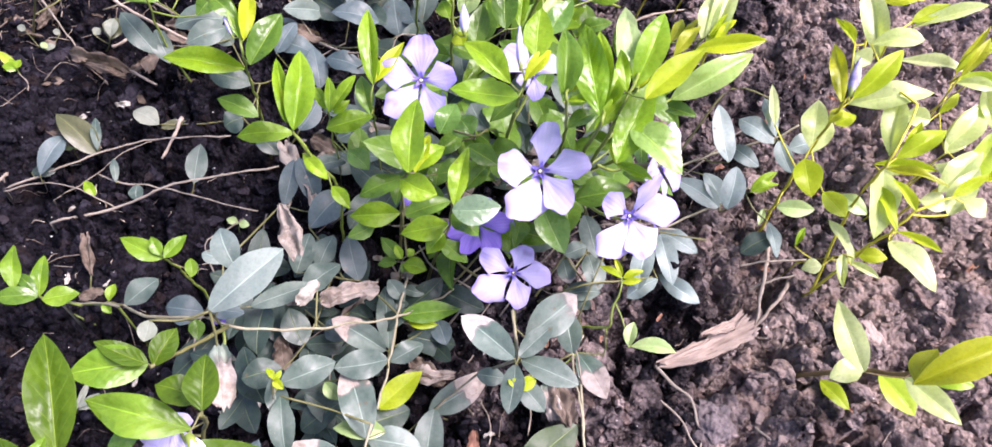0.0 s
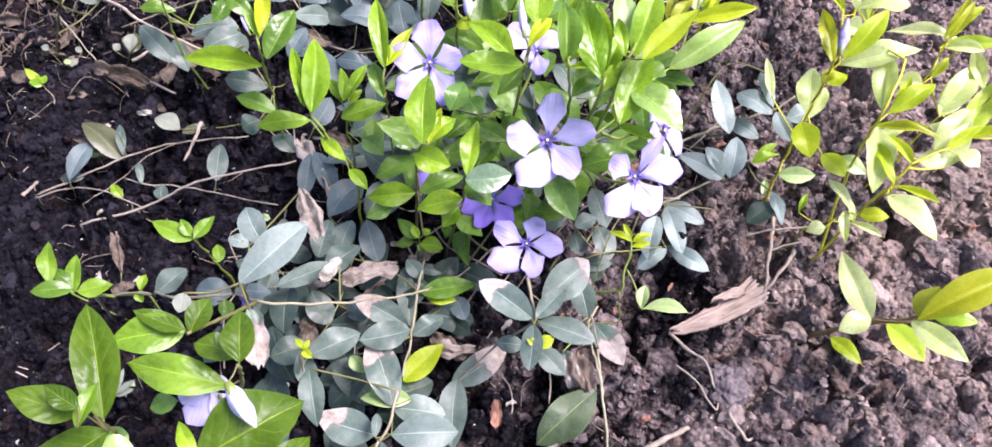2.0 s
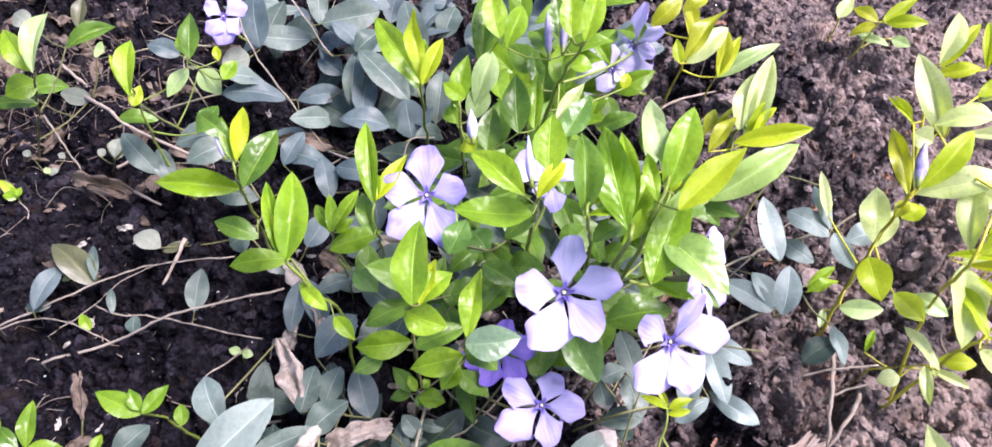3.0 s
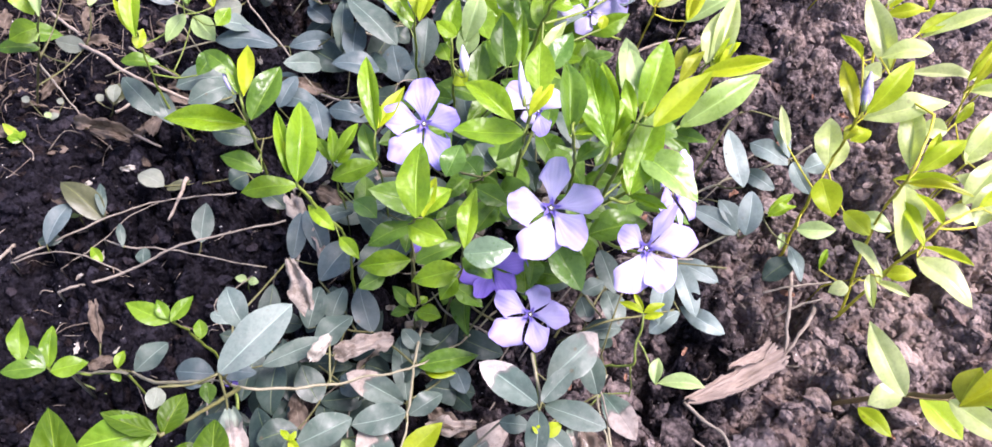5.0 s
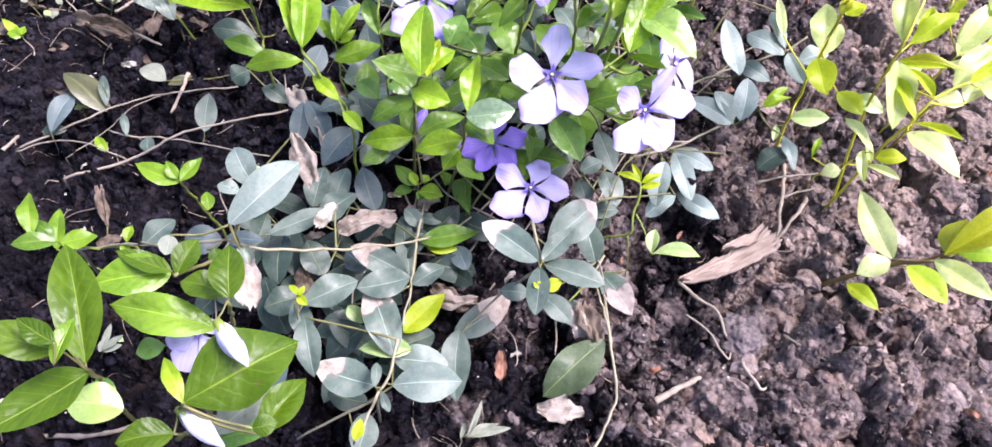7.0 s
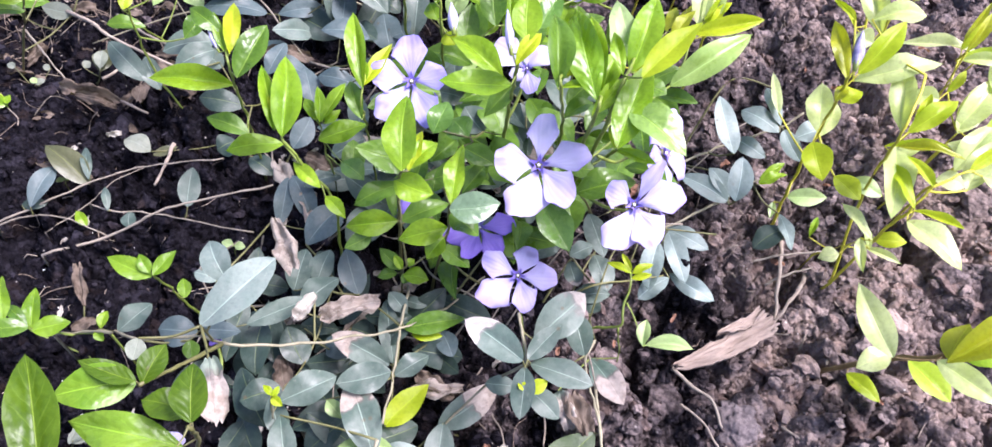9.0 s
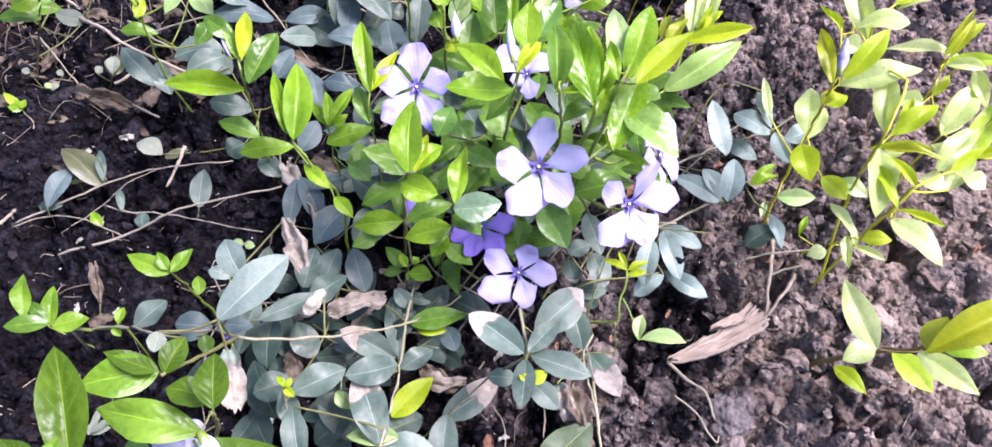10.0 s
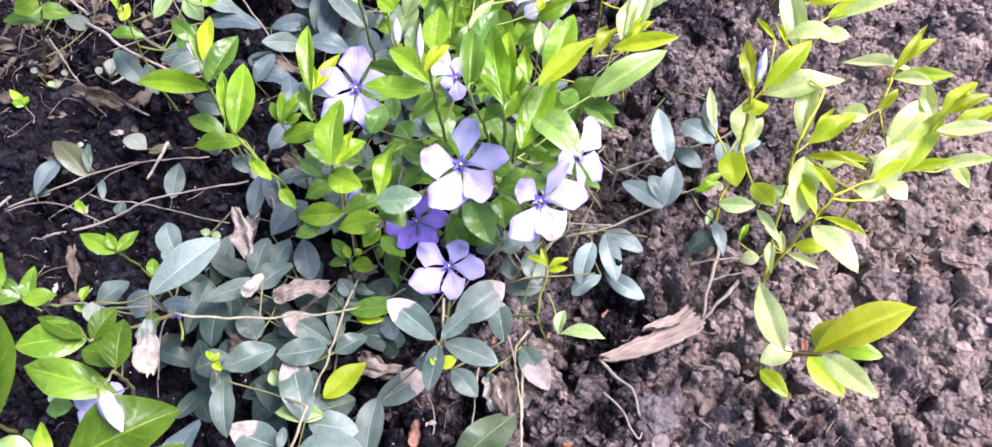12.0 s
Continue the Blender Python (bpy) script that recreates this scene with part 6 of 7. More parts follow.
leaf(s, "y", (-0.0106, 0.1801, 0.0788), (-0.0017, 0.1867, 0.0812), 0.0092)
petioles(s, STEM_OLIVE)
fallen("br", "browned olive leaf on soil", (-0.1731, 0.2809, 0.0078), (-0.1713, 0.2929, 0.0122), 0.0087)
fallen("br", "browned olive leaf on soil", (-0.1352, 0.2258, 0.0081), (-0.1249, 0.2310, 0.0079), 0.0043)
fallen("d", "curled brown dead leaf on dark soil", (-0.0650, 0.2201, 0.0121), (-0.0508, 0.2121, 0.0079), 0.0099)
s = shoot("upright periwinkle shoot with yellow-green leaves and a pale bud", STEM,
    (0.9, (-0.0171, 0.2519, 0.0400), (-0.0158, 0.2402, 0.0700), (-0.0138, 0.2279, 0.1000)))
leaf(s, "y", (-0.0139, 0.2282, 0.0992), (-0.0299, 0.2500, 0.1109), 0.0101)
leaf(s, "yy", (-0.0110, 0.2121, 0.1140), (-0.0147, 0.2358, 0.1261), 0.0052)
leaf(s, "y", (-0.0114, 0.2217, 0.1068), (-0.0118, 0.2346, 0.1132), 0.0046)
leaf(s, "yy", (-0.0106, 0.2079, 0.1167), (-0.0044, 0.2217, 0.1233), 0.0051)
leaf(s, "g", (-0.0168, 0.2389, 0.0873), (-0.0215, 0.2499, 0.0928), 0.0060)
bud(s, "v", (-0.0136, 0.2255, 0.1076), (-0.0153, 0.2351, 0.1124), 0.0029)
petioles(s, STEM)
s = shoot("periwinkle shoot with small fresh leaves and a lavender bud", STEM,
    (0.9, (-0.0015, 0.2286, 0.0500), (-0.0006, 0.2168, 0.0850), (-0.0008, 0.2182, 0.1000)))
leaf(s, "y", (-0.0021, 0.2196, 0.0959), (0.0023, 0.2370, 0.1042), 0.0078)
leaf(s, "y", (0.0012, 0.2210, 0.0987), (-0.0062, 0.2262, 0.1013), 0.0061)
leaf(s, "y", (-0.0021, 0.2195, 0.0885), (-0.0052, 0.2259, 0.0915), 0.0066)
leaf(s, "pg", (0.0040, 0.2266, 0.0905), (0.0109, 0.2457, 0.0996), 0.0094)
leaf(s, "pg", (0.0028, 0.2224, 0.0871), (0.0074, 0.2351, 0.0930), 0.0089)
leaf(s, "g", (0.0082, 0.2077, 0.0866), (0.0106, 0.2232, 0.0935), 0.0086)
leaf(s, "yy", (0.0010, 0.2096, 0.0909), (0.0041, 0.2054, 0.0891), 0.0064)
leaf(s, "g", (0.0062, 0.2447, 0.0934), (0.0090, 0.2709, 0.1068), 0.0092)
leaf(s, "y", (0.0132, 0.2432, 0.1057), (0.0103, 0.2599, 0.1144), 0.0097)
leaf(s, "g", (0.0188, 0.2074, 0.0956), (0.0183, 0.2265, 0.1045), 0.0104)
leaf(s, "y", (0.0240, 0.2087, 0.0956), (0.0257, 0.2278, 0.1045), 0.0054)
bud(s, "v", (0.0041, 0.2028, 0.0979), (0.0034, 0.2123, 0.1021), 0.0033)
petioles(s, STEM)
s = shoot("tall periwinkle shoot with two grey-violet buds", STEM,
    (1, (0.0272, 0.2387, 0.0600), (0.0332, 0.2264, 0.1000), (0.0410, 0.2242, 0.1200)))
leaf(s, "y", (0.0152, 0.2248, 0.1165), (0.0212, 0.2380, 0.1235), 0.0070)
leaf(s, "g", (0.0273, 0.2353, 0.0980), (0.0154, 0.2443, 0.1020), 0.0100)
leaf(s, "y", (0.0371, 0.2032, 0.1357), (0.0414, 0.2189, 0.1443), 0.0064)
leaf(s, "y", (0.0351, 0.2166, 0.1262), (0.0357, 0.2311, 0.1338), 0.0076)
leaf(s, "g", (0.0325, 0.2289, 0.1165), (0.0320, 0.2426, 0.1235), 0.0069)
leaf(s, "y", (0.0369, 0.2344, 0.0998), (0.0451, 0.2338, 0.1002), 0.0079)
leaf(s, "p", (0.0313, 0.2114, 0.0971), (0.0412, 0.2228, 0.1030), 0.0051)
leaf(s, "gl", (0.0340, 0.2042, 0.0969), (0.0427, 0.2165, 0.1031), 0.0091)
leaf(s, "g", (0.0603, 0.2605, 0.0477), (0.0583, 0.2711, 0.0523), 0.0079)
leaf(s, "yy", (0.0591, 0.2460, 0.0786), (0.0611, 0.2516, 0.0814), 0.0043)
leaf(s, "g", (0.0258, 0.2268, 0.0970), (0.0240, 0.2394, 0.1030), 0.0056)
bud(s, "wv", (0.0286, 0.2208, 0.1169), (0.0285, 0.2333, 0.1232), 0.0024)
bud(s, "wv", (0.0331, 0.2225, 0.1172), (0.0343, 0.2335, 0.1229), 0.0024)
flower(s, "pale lavender flower seen from its side", (0.0681, 0.2820, 0.0700), (-0.7008, -0.5755, 0.4216), [(72, 0.0175, 0.50, 0), (24, 0.0150, 0.50, 0), (-20, 0.0120, 0.70, 0), (-78, 0.0185, 0.75, 0), (153, 0.0056, 0.60, 0)], "light white light light white", root=(0.0367, 0.2487, 0.0800))
petioles(s, STEM)
s = shoot("periwinkle shoots with slender pale leaves on lighter soil", STEM_LIME,
    (0.8, (0.0949, 0.3112, 0.0100), (0.0906, 0.2812, 0.0600), (0.0882, 0.2728, 0.0800)),
    (0.7, (0.1161, 0.3151, 0.0100), (0.1124, 0.2961, 0.0400)),
    (0.8, (0.0969, 0.2195, 0.0500), (0.0931, 0.2055, 0.0800), (0.0922, 0.2016, 0.0950)))
leaf(s, "p", (0.0879, 0.2686, 0.0708), (0.1053, 0.2803, 0.0792), 0.0110)
leaf(s, "yo", (0.0857, 0.2658, 0.0738), (0.1042, 0.2849, 0.0862), 0.0066)
leaf(s, "yo", (0.0909, 0.2774, 0.0763), (0.0907, 0.2921, 0.0837), 0.0060)
leaf(s, "yy", (0.0829, 0.2606, 0.0777), (0.0824, 0.2702, 0.0823), 0.0043)
leaf(s, "yo", (0.1051, 0.2783, 0.0544), (0.1116, 0.2994, 0.0656), 0.0063)
leaf(s, "yy", (0.1053, 0.2773, 0.0553), (0.1165, 0.2931, 0.0647), 0.0059)
leaf(s, "pg", (0.1107, 0.2947, 0.0398), (0.1404, 0.3049, 0.0502), 0.0078)
leaf(s, "yo", (0.0754, 0.2855, 0.0767), (0.0887, 0.2949, 0.0833), 0.0081)
leaf(s, "yo", (0.0852, 0.2794, 0.0887), (0.0950, 0.2815, 0.0913), 0.0063)
leaf(s, "pg", (0.0653, 0.2085, 0.0743), (0.0672, 0.2345, 0.0858), 0.0088)
leaf(s, "yo", (0.0782, 0.1960, 0.0970), (0.0879, 0.2064, 0.1030), 0.0048)
leaf(s, "p", (0.0925, 0.2022, 0.0929), (0.1036, 0.2298, 0.1073), 0.0084)
leaf(s, "yy", (0.0919, 0.1997, 0.0969), (0.1002, 0.2103, 0.1031), 0.0028)
flower(s, "whitish flower low behind the clump", (0.0600, 0.2767, 0.0620), (-0.1226, -0.6167, 0.7776), [(157, 0.0156, 1.00, 0), (-119, 0.0104, 1.00, 0), (-52, 0.0072, 1.00, 0), (14, 0.0112, 1.00, 0), (94, 0.0099, 1.00, 0)], "white", root=(0.0805, 0.2946, 0.0300))
petioles(s, STEM_LIME)
s = shoot("small yellow-green sprouts on bare soil", STEM_LIME,
    (0.7, (0.1924, 0.3615, 0.0000), (0.1881, 0.3523, 0.0300)),
    (0.6, (0.2027, 0.3498, 0.0050), (0.2063, 0.3479, 0.0250), (0.2087, 0.3464, 0.0300)))
leaf(s, "p", (0.1804, 0.3392, 0.0370), (0.1884, 0.3474, 0.0430), 0.0074)
leaf(s, "yy", (0.2100, 0.3498, 0.0254), (0.2283, 0.3577, 0.0345), 0.0067)
leaf(s, "yy", (0.2091, 0.3455, 0.0284), (0.2282, 0.3405, 0.0316), 0.0069)
leaf(s, "yo", (0.2050, 0.3456, 0.0291), (0.1944, 0.3551, 0.0309), 0.0072)
leaf(s, "yo", (0.2083, 0.3512, 0.0224), (0.1946, 0.3485, 0.0176), 0.0056)
leaf(s, "pg", (0.2168, 0.3466, 0.0051), (0.2039, 0.3536, 0.0049), 0.0047)
leaf(s, "pg", (0.2223, 0.3552, 0.0045), (0.2306, 0.3488, 0.0040), 0.0063)
leaf(s, "pg", (0.2138, 0.3565, 0.0040), (0.2053, 0.3635, 0.0050), 0.0057)
petioles(s, STEM_LIME)
s = shoot("pale periwinkle shoot with narrow yellow leaves", STEM_LIME,
    (0.9, (0.1743, 0.2303, 0.0500), (0.1724, 0.2443, 0.0800), (0.1710, 0.2432, 0.0900)))
leaf(s, "p", (0.1711, 0.2430, 0.0896), (0.1810, 0.2600, 0.1004), 0.0075)
leaf(s, "yy", (0.1753, 0.2469, 0.0849), (0.1900, 0.2590, 0.0951), 0.0063)
leaf(s, "yy", (0.1743, 0.2456, 0.0830), (0.1887, 0.2441, 0.0869), 0.0054)
leaf(s, "yy", (0.1906, 0.2443, 0.0855), (0.1944, 0.2618, 0.0946), 0.0052)
leaf(s, "yy", (0.1671, 0.2350, 0.0681), (0.1630, 0.2472, 0.0720), 0.0029)
leaf(s, "p", (0.1763, 0.2287, 0.0788), (0.1875, 0.2259, 0.0812), 0.0087)
leaf(s, "p", (0.1703, 0.2233, 0.0699), (0.1639, 0.2282, 0.0701), 0.0097)
petioles(s, STEM_LIME)
s = shoot("sunlit periwinkle shoot with many narrow lime yellow leaves", STEM_LIME,
    (0.9, (0.1984, 0.1852, 0.0100), (0.1995, 0.1818, 0.0350), (0.2109, 0.1857, 0.0550), (0.2221, 0.1942, 0.0700), (0.2248, 0.1946, 0.0800)))
leaf(s, "p", (0.2132, 0.2049, 0.0383), (0.2312, 0.2207, 0.0499), 0.0124)
leaf(s, "p", (0.2307, 0.2291, 0.0533), (0.2314, 0.2099, 0.0468), 0.0064)
leaf(s, "yg", (0.2187, 0.2331, 0.0518), (0.2418, 0.2278, 0.0581), 0.0073)
leaf(s, "yy", (0.2186, 0.2344, 0.0551), (0.2358, 0.2440, 0.0649), 0.0052)
leaf(s, "yo", (0.2197, 0.2370, 0.0542), (0.2345, 0.2532, 0.0658), 0.0033)
leaf(s, "yg", (0.2039, 0.1756, 0.0526), (0.2241, 0.1992, 0.0674), 0.0110)
leaf(s, "p", (0.1944, 0.1739, 0.0498), (0.2116, 0.1886, 0.0602), 0.0104)
leaf(s, "yy", (0.2024, 0.1797, 0.0452), (0.2279, 0.1813, 0.0547), 0.0038)
leaf(s, "yy", (0.2182, 0.1911, 0.0707), (0.2314, 0.2013, 0.0793), 0.0068)
leaf(s, "yo", (0.2204, 0.1916, 0.0716), (0.2346, 0.1952, 0.0783), 0.0057)
leaf(s, "p", (0.2163, 0.1869, 0.0665), (0.2381, 0.1824, 0.0734), 0.0064)
leaf(s, "yy", (0.2251, 0.1891, 0.0597), (0.2454, 0.1975, 0.0703), 0.0082)
leaf(s, "p", (0.2366, 0.1916, 0.0412), (0.2399, 0.1796, 0.0389), 0.0059)
leaf(s, "p", (0.1894, 0.1738, 0.0441), (0.1992, 0.1692, 0.0459), 0.0099)
leaf(s, "p", (0.2017, 0.2103, 0.0510), (0.1914, 0.2138, 0.0490), 0.0089)
leaf(s, "yy", (0.2100, 0.2177, 0.0473), (0.2182, 0.2249, 0.0527), 0.0038)
leaf(s, "p", (0.2184, 0.1839, 0.0451), (0.2454, 0.1826, 0.0547), 0.0055)
leaf(s, "yy", (0.1731, 0.1887, 0.0475), (0.1957, 0.1824, 0.0524), 0.0045)
leaf(s, "p", (0.1796, 0.1881, 0.0433), (0.1893, 0.1895, 0.0467), 0.0062)
petioles(s, STEM_LIME)
s = shoot("tiny pale clover-like seedling on dark soil", STEM,
    (0.3, (-0.1743, 0.2155, 0.0020), (-0.1718, 0.2145, 0.0080)))
leaf(s, "p", (-0.1711, 0.2136, 0.0091), (-0.1742, 0.2166, 0.0109), 0.0024)
leaf(s, "p", (-0.1707, 0.2132, 0.0096), (-0.1685, 0.2172, 0.0104), 0.0025)
leaf(s, "p", (-0.1701, 0.2125, 0.0106), (-0.1665, 0.2118, 0.0094), 0.0026)
leaf(s, "p", (-0.1704, 0.2129, 0.0100), (-0.1733, 0.2102, 0.0100), 0.0026)
petioles(s, STEM)
s = shoot("tiny yellow-green weed among dry litter", STEM,
    (0.4, (-0.2111, 0.2576, 0.0020), (-0.2072, 0.2542, 0.0100)))
leaf(s, "y", (-0.2064, 0.2533, 0.0110), (-0.2125, 0.2536, 0.0130), 0.0047)
leaf(s, "y", (-0.2061, 0.2529, 0.0114), (-0.2049, 0.2574, 0.0126), 0.0035)
leaf(s, "yg", (-0.2076, 0.2547, 0.0095), (-0.2161, 0.2612, 0.0145), 0.0043)
leaf(s, "y", (-0.2068, 0.2538, 0.0105), (-0.2110, 0.2587, 0.0135), 0.0033)
petioles(s, STEM)
s = shoot("tiny bleached weed leaves on dark soil", STEM_OLIVE,
    (0.4, (-0.2063, 0.2775, 0.0010), (-0.2021, 0.2727, 0.0080)))
leaf(s, "op", (-0.2005, 0.2707, 0.0100), (-0.1965, 0.2736, 0.0100), 0.0042)
leaf(s, "op", (-0.2012, 0.2716, 0.0091), (-0.2032, 0.2749, 0.0109), 0.0028)
leaf(s, "pg", (-0.2015, 0.2719, 0.0088), (-0.1988, 0.2699, 0.0072), 0.0030)
leaf(s, "op", (-0.2000, 0.2862, 0.0054), (-0.2034, 0.2868, 0.0066), 0.0033)
leaf(s, "op", (-0.2178, 0.2877, 0.0052), (-0.2214, 0.2889, 0.0068), 0.0039)
petioles(s, STEM_OLIVE)
s = shoot("seedling with two round pale seed leaves", STEM,
    (0.4, (-0.0926, 0.1769, 0.0020), (-0.0920, 0.1769, 0.0060)))
leaf(s, "pg", (-0.0915, 0.1760, 0.0074), (-0.0964, 0.1773, 0.0086), 0.0035)
leaf(s, "pg", (-0.0906, 0.1754, 0.0084), (-0.0863, 0.1751, 0.0076), 0.0036)
petioles(s, STEM)
s = shoot("small pale variegated weed on dark soil", STEM_OLIVE,
    (0.4, (-0.1380, 0.0941, 0.0020), (-0.1351, 0.0945, 0.0080)))
leaf(s, "op", (-0.1328, 0.0926, 0.0122), (-0.1266, 0.0985, 0.0118), 0.0027)
leaf(s, "op", (-0.1337, 0.0930, 0.0114), (-0.1318, 0.1029, 0.0126), 0.0024)
leaf(s, "op", (-0.1341, 0.0929, 0.0106), (-0.1274, 0.0955, 0.0094), 0.0029)
leaf(s, "op", (-0.1338, 0.0919, 0.0117), (-0.1333, 0.0970, 0.0124), 0.0022)
leaf(s, "pg", (-0.1297, 0.0977, 0.0104), (-0.1269, 0.0967, 0.0096), 0.0022)
petioles(s, STEM_OLIVE)
s = shoot("withered grey weed lying on dark soil", TWIG,
    (0.4, (-0.0046, 0.0542, 0.0010), (-0.0029, 0.0560, 0.0060)))
leaf(s, "op", (-0.0028, 0.0563, 0.0078), (0.0102, 0.0610, 0.0082), 0.0028)
leaf(s, "op", (-0.0010, 0.0561, 0.0114), (0.0042, 0.0679, 0.0127), 0.0020)
leaf(s, "op", (-0.0022, 0.0564, 0.0059), (0.0141, 0.0587, 0.0061), 0.0030)
leaf(s, "op", (-0.0037, 0.0560, 0.0077), (-0.0020, 0.0615, 0.0083), 0.0020)
petioles(s, STEM_OLIVE)
fallen("d", "curled brown dead leaf on dark soil", (-0.1794, 0.2165, 0.0093), (-0.1586, 0.2127, 0.0027), 0.0091)

# ---- twigs and roots ----
stick("dry_stick", "short pale dry stick on dark soil", ROOT, 0.0008, (-0.1270, 0.2320, 0.0085), (-0.1279, 0.2200, 0.0095), (-0.1310, 0.2087, 0.0080))
stick("dry_stick", "short broken twig on dark soil", TWIG, 0.0008, (-0.2033, 0.1938, 0.0030), (-0.1992, 0.1990, 0.0040), (-0.1972, 0.2062, 0.0030))
stick("root", "thin pale root rising beside a bark chip", ROOT, 0.0008, (0.1458, 0.1795, -0.0020), (0.1390, 0.1631, 0.0040), (0.1327, 0.1470, 0.0060), (0.1299, 0.1349, 0.0020))
stick("root", "forked pale root beside a bark chip", ROOT, 0.0008, (0.1504, 0.1594, -0.0020), (0.1434, 0.1498, 0.0030), (0.1351, 0.1411, 0.0050), (0.1295, 0.1346, 0.0020))
stick("dry_stick", "thin brown twig on crumbly soil", TWIG, 0.0007, (0.0849, 0.1168, 0.0030), (0.0911, 0.1086, 0.0040), (0.0972, 0.1029, 0.0040), (0.0994, 0.0930, 0.0020))
stick("dry_stick", "stout grey twig half pressed into soil", TWIG, 0.0012, (0.0676, 0.0686, 0.0020), (0.0760, 0.0724, 0.0030), (0.0858, 0.0766, 0.0030))
stick("root", "fine curled pale root on soil", ROOT, 0.0004, (0.0855, 0.1027, 0.0020), (0.0921, 0.0947, 0.0040), (0.0953, 0.0868, 0.0040), (0.0977, 0.0833, 0.0030), (0.0994, 0.0862, 0.0020))
stick("root", "fine pale root tip in dark soil", ROOT, 0.0003, (0.0145, 0.1014, 0.0010), (0.0173, 0.0937, 0.0050), (0.0182, 0.0856, 0.0030), (0.0138, 0.0811, 0.0010))
stick("root", "fine dark root on dark soil", TWIG, 0.0003, (-0.0226, 0.0722, 0.0010), (-0.0201, 0.0622, 0.0030), (-0.0168, 0.0565, 0.0020))
stick("root", "thin stalk standing in crumbly soil", ROOT, 0.0004, (0.0349, 0.1121, 0.0040), (0.0337, 0.0986, 0.0040), (0.0327, 0.0883, 0.0010))
stick("dry_stick", "curved pale root fragment on soil", ROOT, 0.0006, (0.1033, 0.0822, 0.0020), (0.1055, 0.0739, 0.0040), (0.1075, 0.0712, 0.0030), (0.1130, 0.0728, 0.0020))
stick("dry_stick", "thin brown stem lying on soil", TWIG, 0.0005, (0.1274, 0.1640, 0.0030), (0.1398, 0.1662, 0.0040), (0.1579, 0.1676, 0.0040))
stick("dry_stick", "thin reddish stem on dark soil", TWIG, 0.0005, (0.1304, 0.1529, 0.0020), (0.1386, 0.1563, 0.0040), (0.1521, 0.1602, 0.0030))
stick("dry_stick", "pale dry stalk among litter", ROOT, 0.0008, (-0.2281, 0.3577, 0.0040), (-0.2073, 0.3372, 0.0080), (-0.1929, 0.3232, 0.0080), (-0.1803, 0.3149, 0.0040))
stick("dry_stick", "bent dry stalk among old leaves", TWIG, 0.0007, (-0.1736, 0.3205, 0.0100), (-0.1585, 0.3077, 0.0100), (-0.1390, 0.2974, 0.0060))
stick("dry_stick", "pale twig under glossy leaves", TWIG, 0.0009, (-0.1517, 0.0644, 0.0040), (-0.1342, 0.0624, 0.0080), (-0.1236, 0.0635, 0.0080), (-0.1143, 0.0688, 0.0040))
stick("dry_stick", "long thin stalk lying on dark soil", TWIG, 0.0005, (-0.2268, 0.3225, 0.0030), (-0.2069, 0.2982, 0.0050), (-0.1913, 0.2795, 0.0030))
stick("dry_stick", "thin dry stalk on pale soil", ROOT, 0.0007, (0.0893, 0.3096, 0.0030), (0.1061, 0.3174, 0.0060), (0.1406, 0.3266, 0.0040))
stick("dry_stick", "thin fallen stem on pale soil", TWIG, 0.0005, (0.1217, 0.0925, 0.0020), (0.1308, 0.0840, 0.0040), (0.1433, 0.0747, 0.0020))
stick("dry_stick", "short pale twig on soil", TWIG, 0.0007, (0.1487, 0.1288, 0.0020), (0.1474, 0.1203, 0.0030), (0.1457, 0.1165, 0.0020))
stick("dry_stick", "pale splintered stick beside a brown dead leaf", ROOT, 0.0007, (-0.1649, 0.2662, 0.0050), (-0.1541, 0.2595, 0.0060), (-0.1455, 0.2558, 0.0040))
stick("dry_stick", "short grey twig on damp soil", TWIG, 0.0007, (-0.1960, 0.2592, 0.0030), (-0.1857, 0.2564, 0.0040), (-0.1777, 0.2583, 0.0030))
stick("dry_stick", "small pale twig among brown litter", ROOT, 0.0007, (-0.1718, 0.2778, 0.0060), (-0.1648, 0.2814, 0.0080), (-0.1612, 0.2892, 0.0060))

stick("dry_stick", "long pale dry stalk across the litter", ROOT, 0.0009, (-0.2055, 0.3267, 0.010), (-0.1811, 0.3067, 0.018), (-0.1644, 0.2927, 0.018), (-0.1316, 0.2818, 0.006))

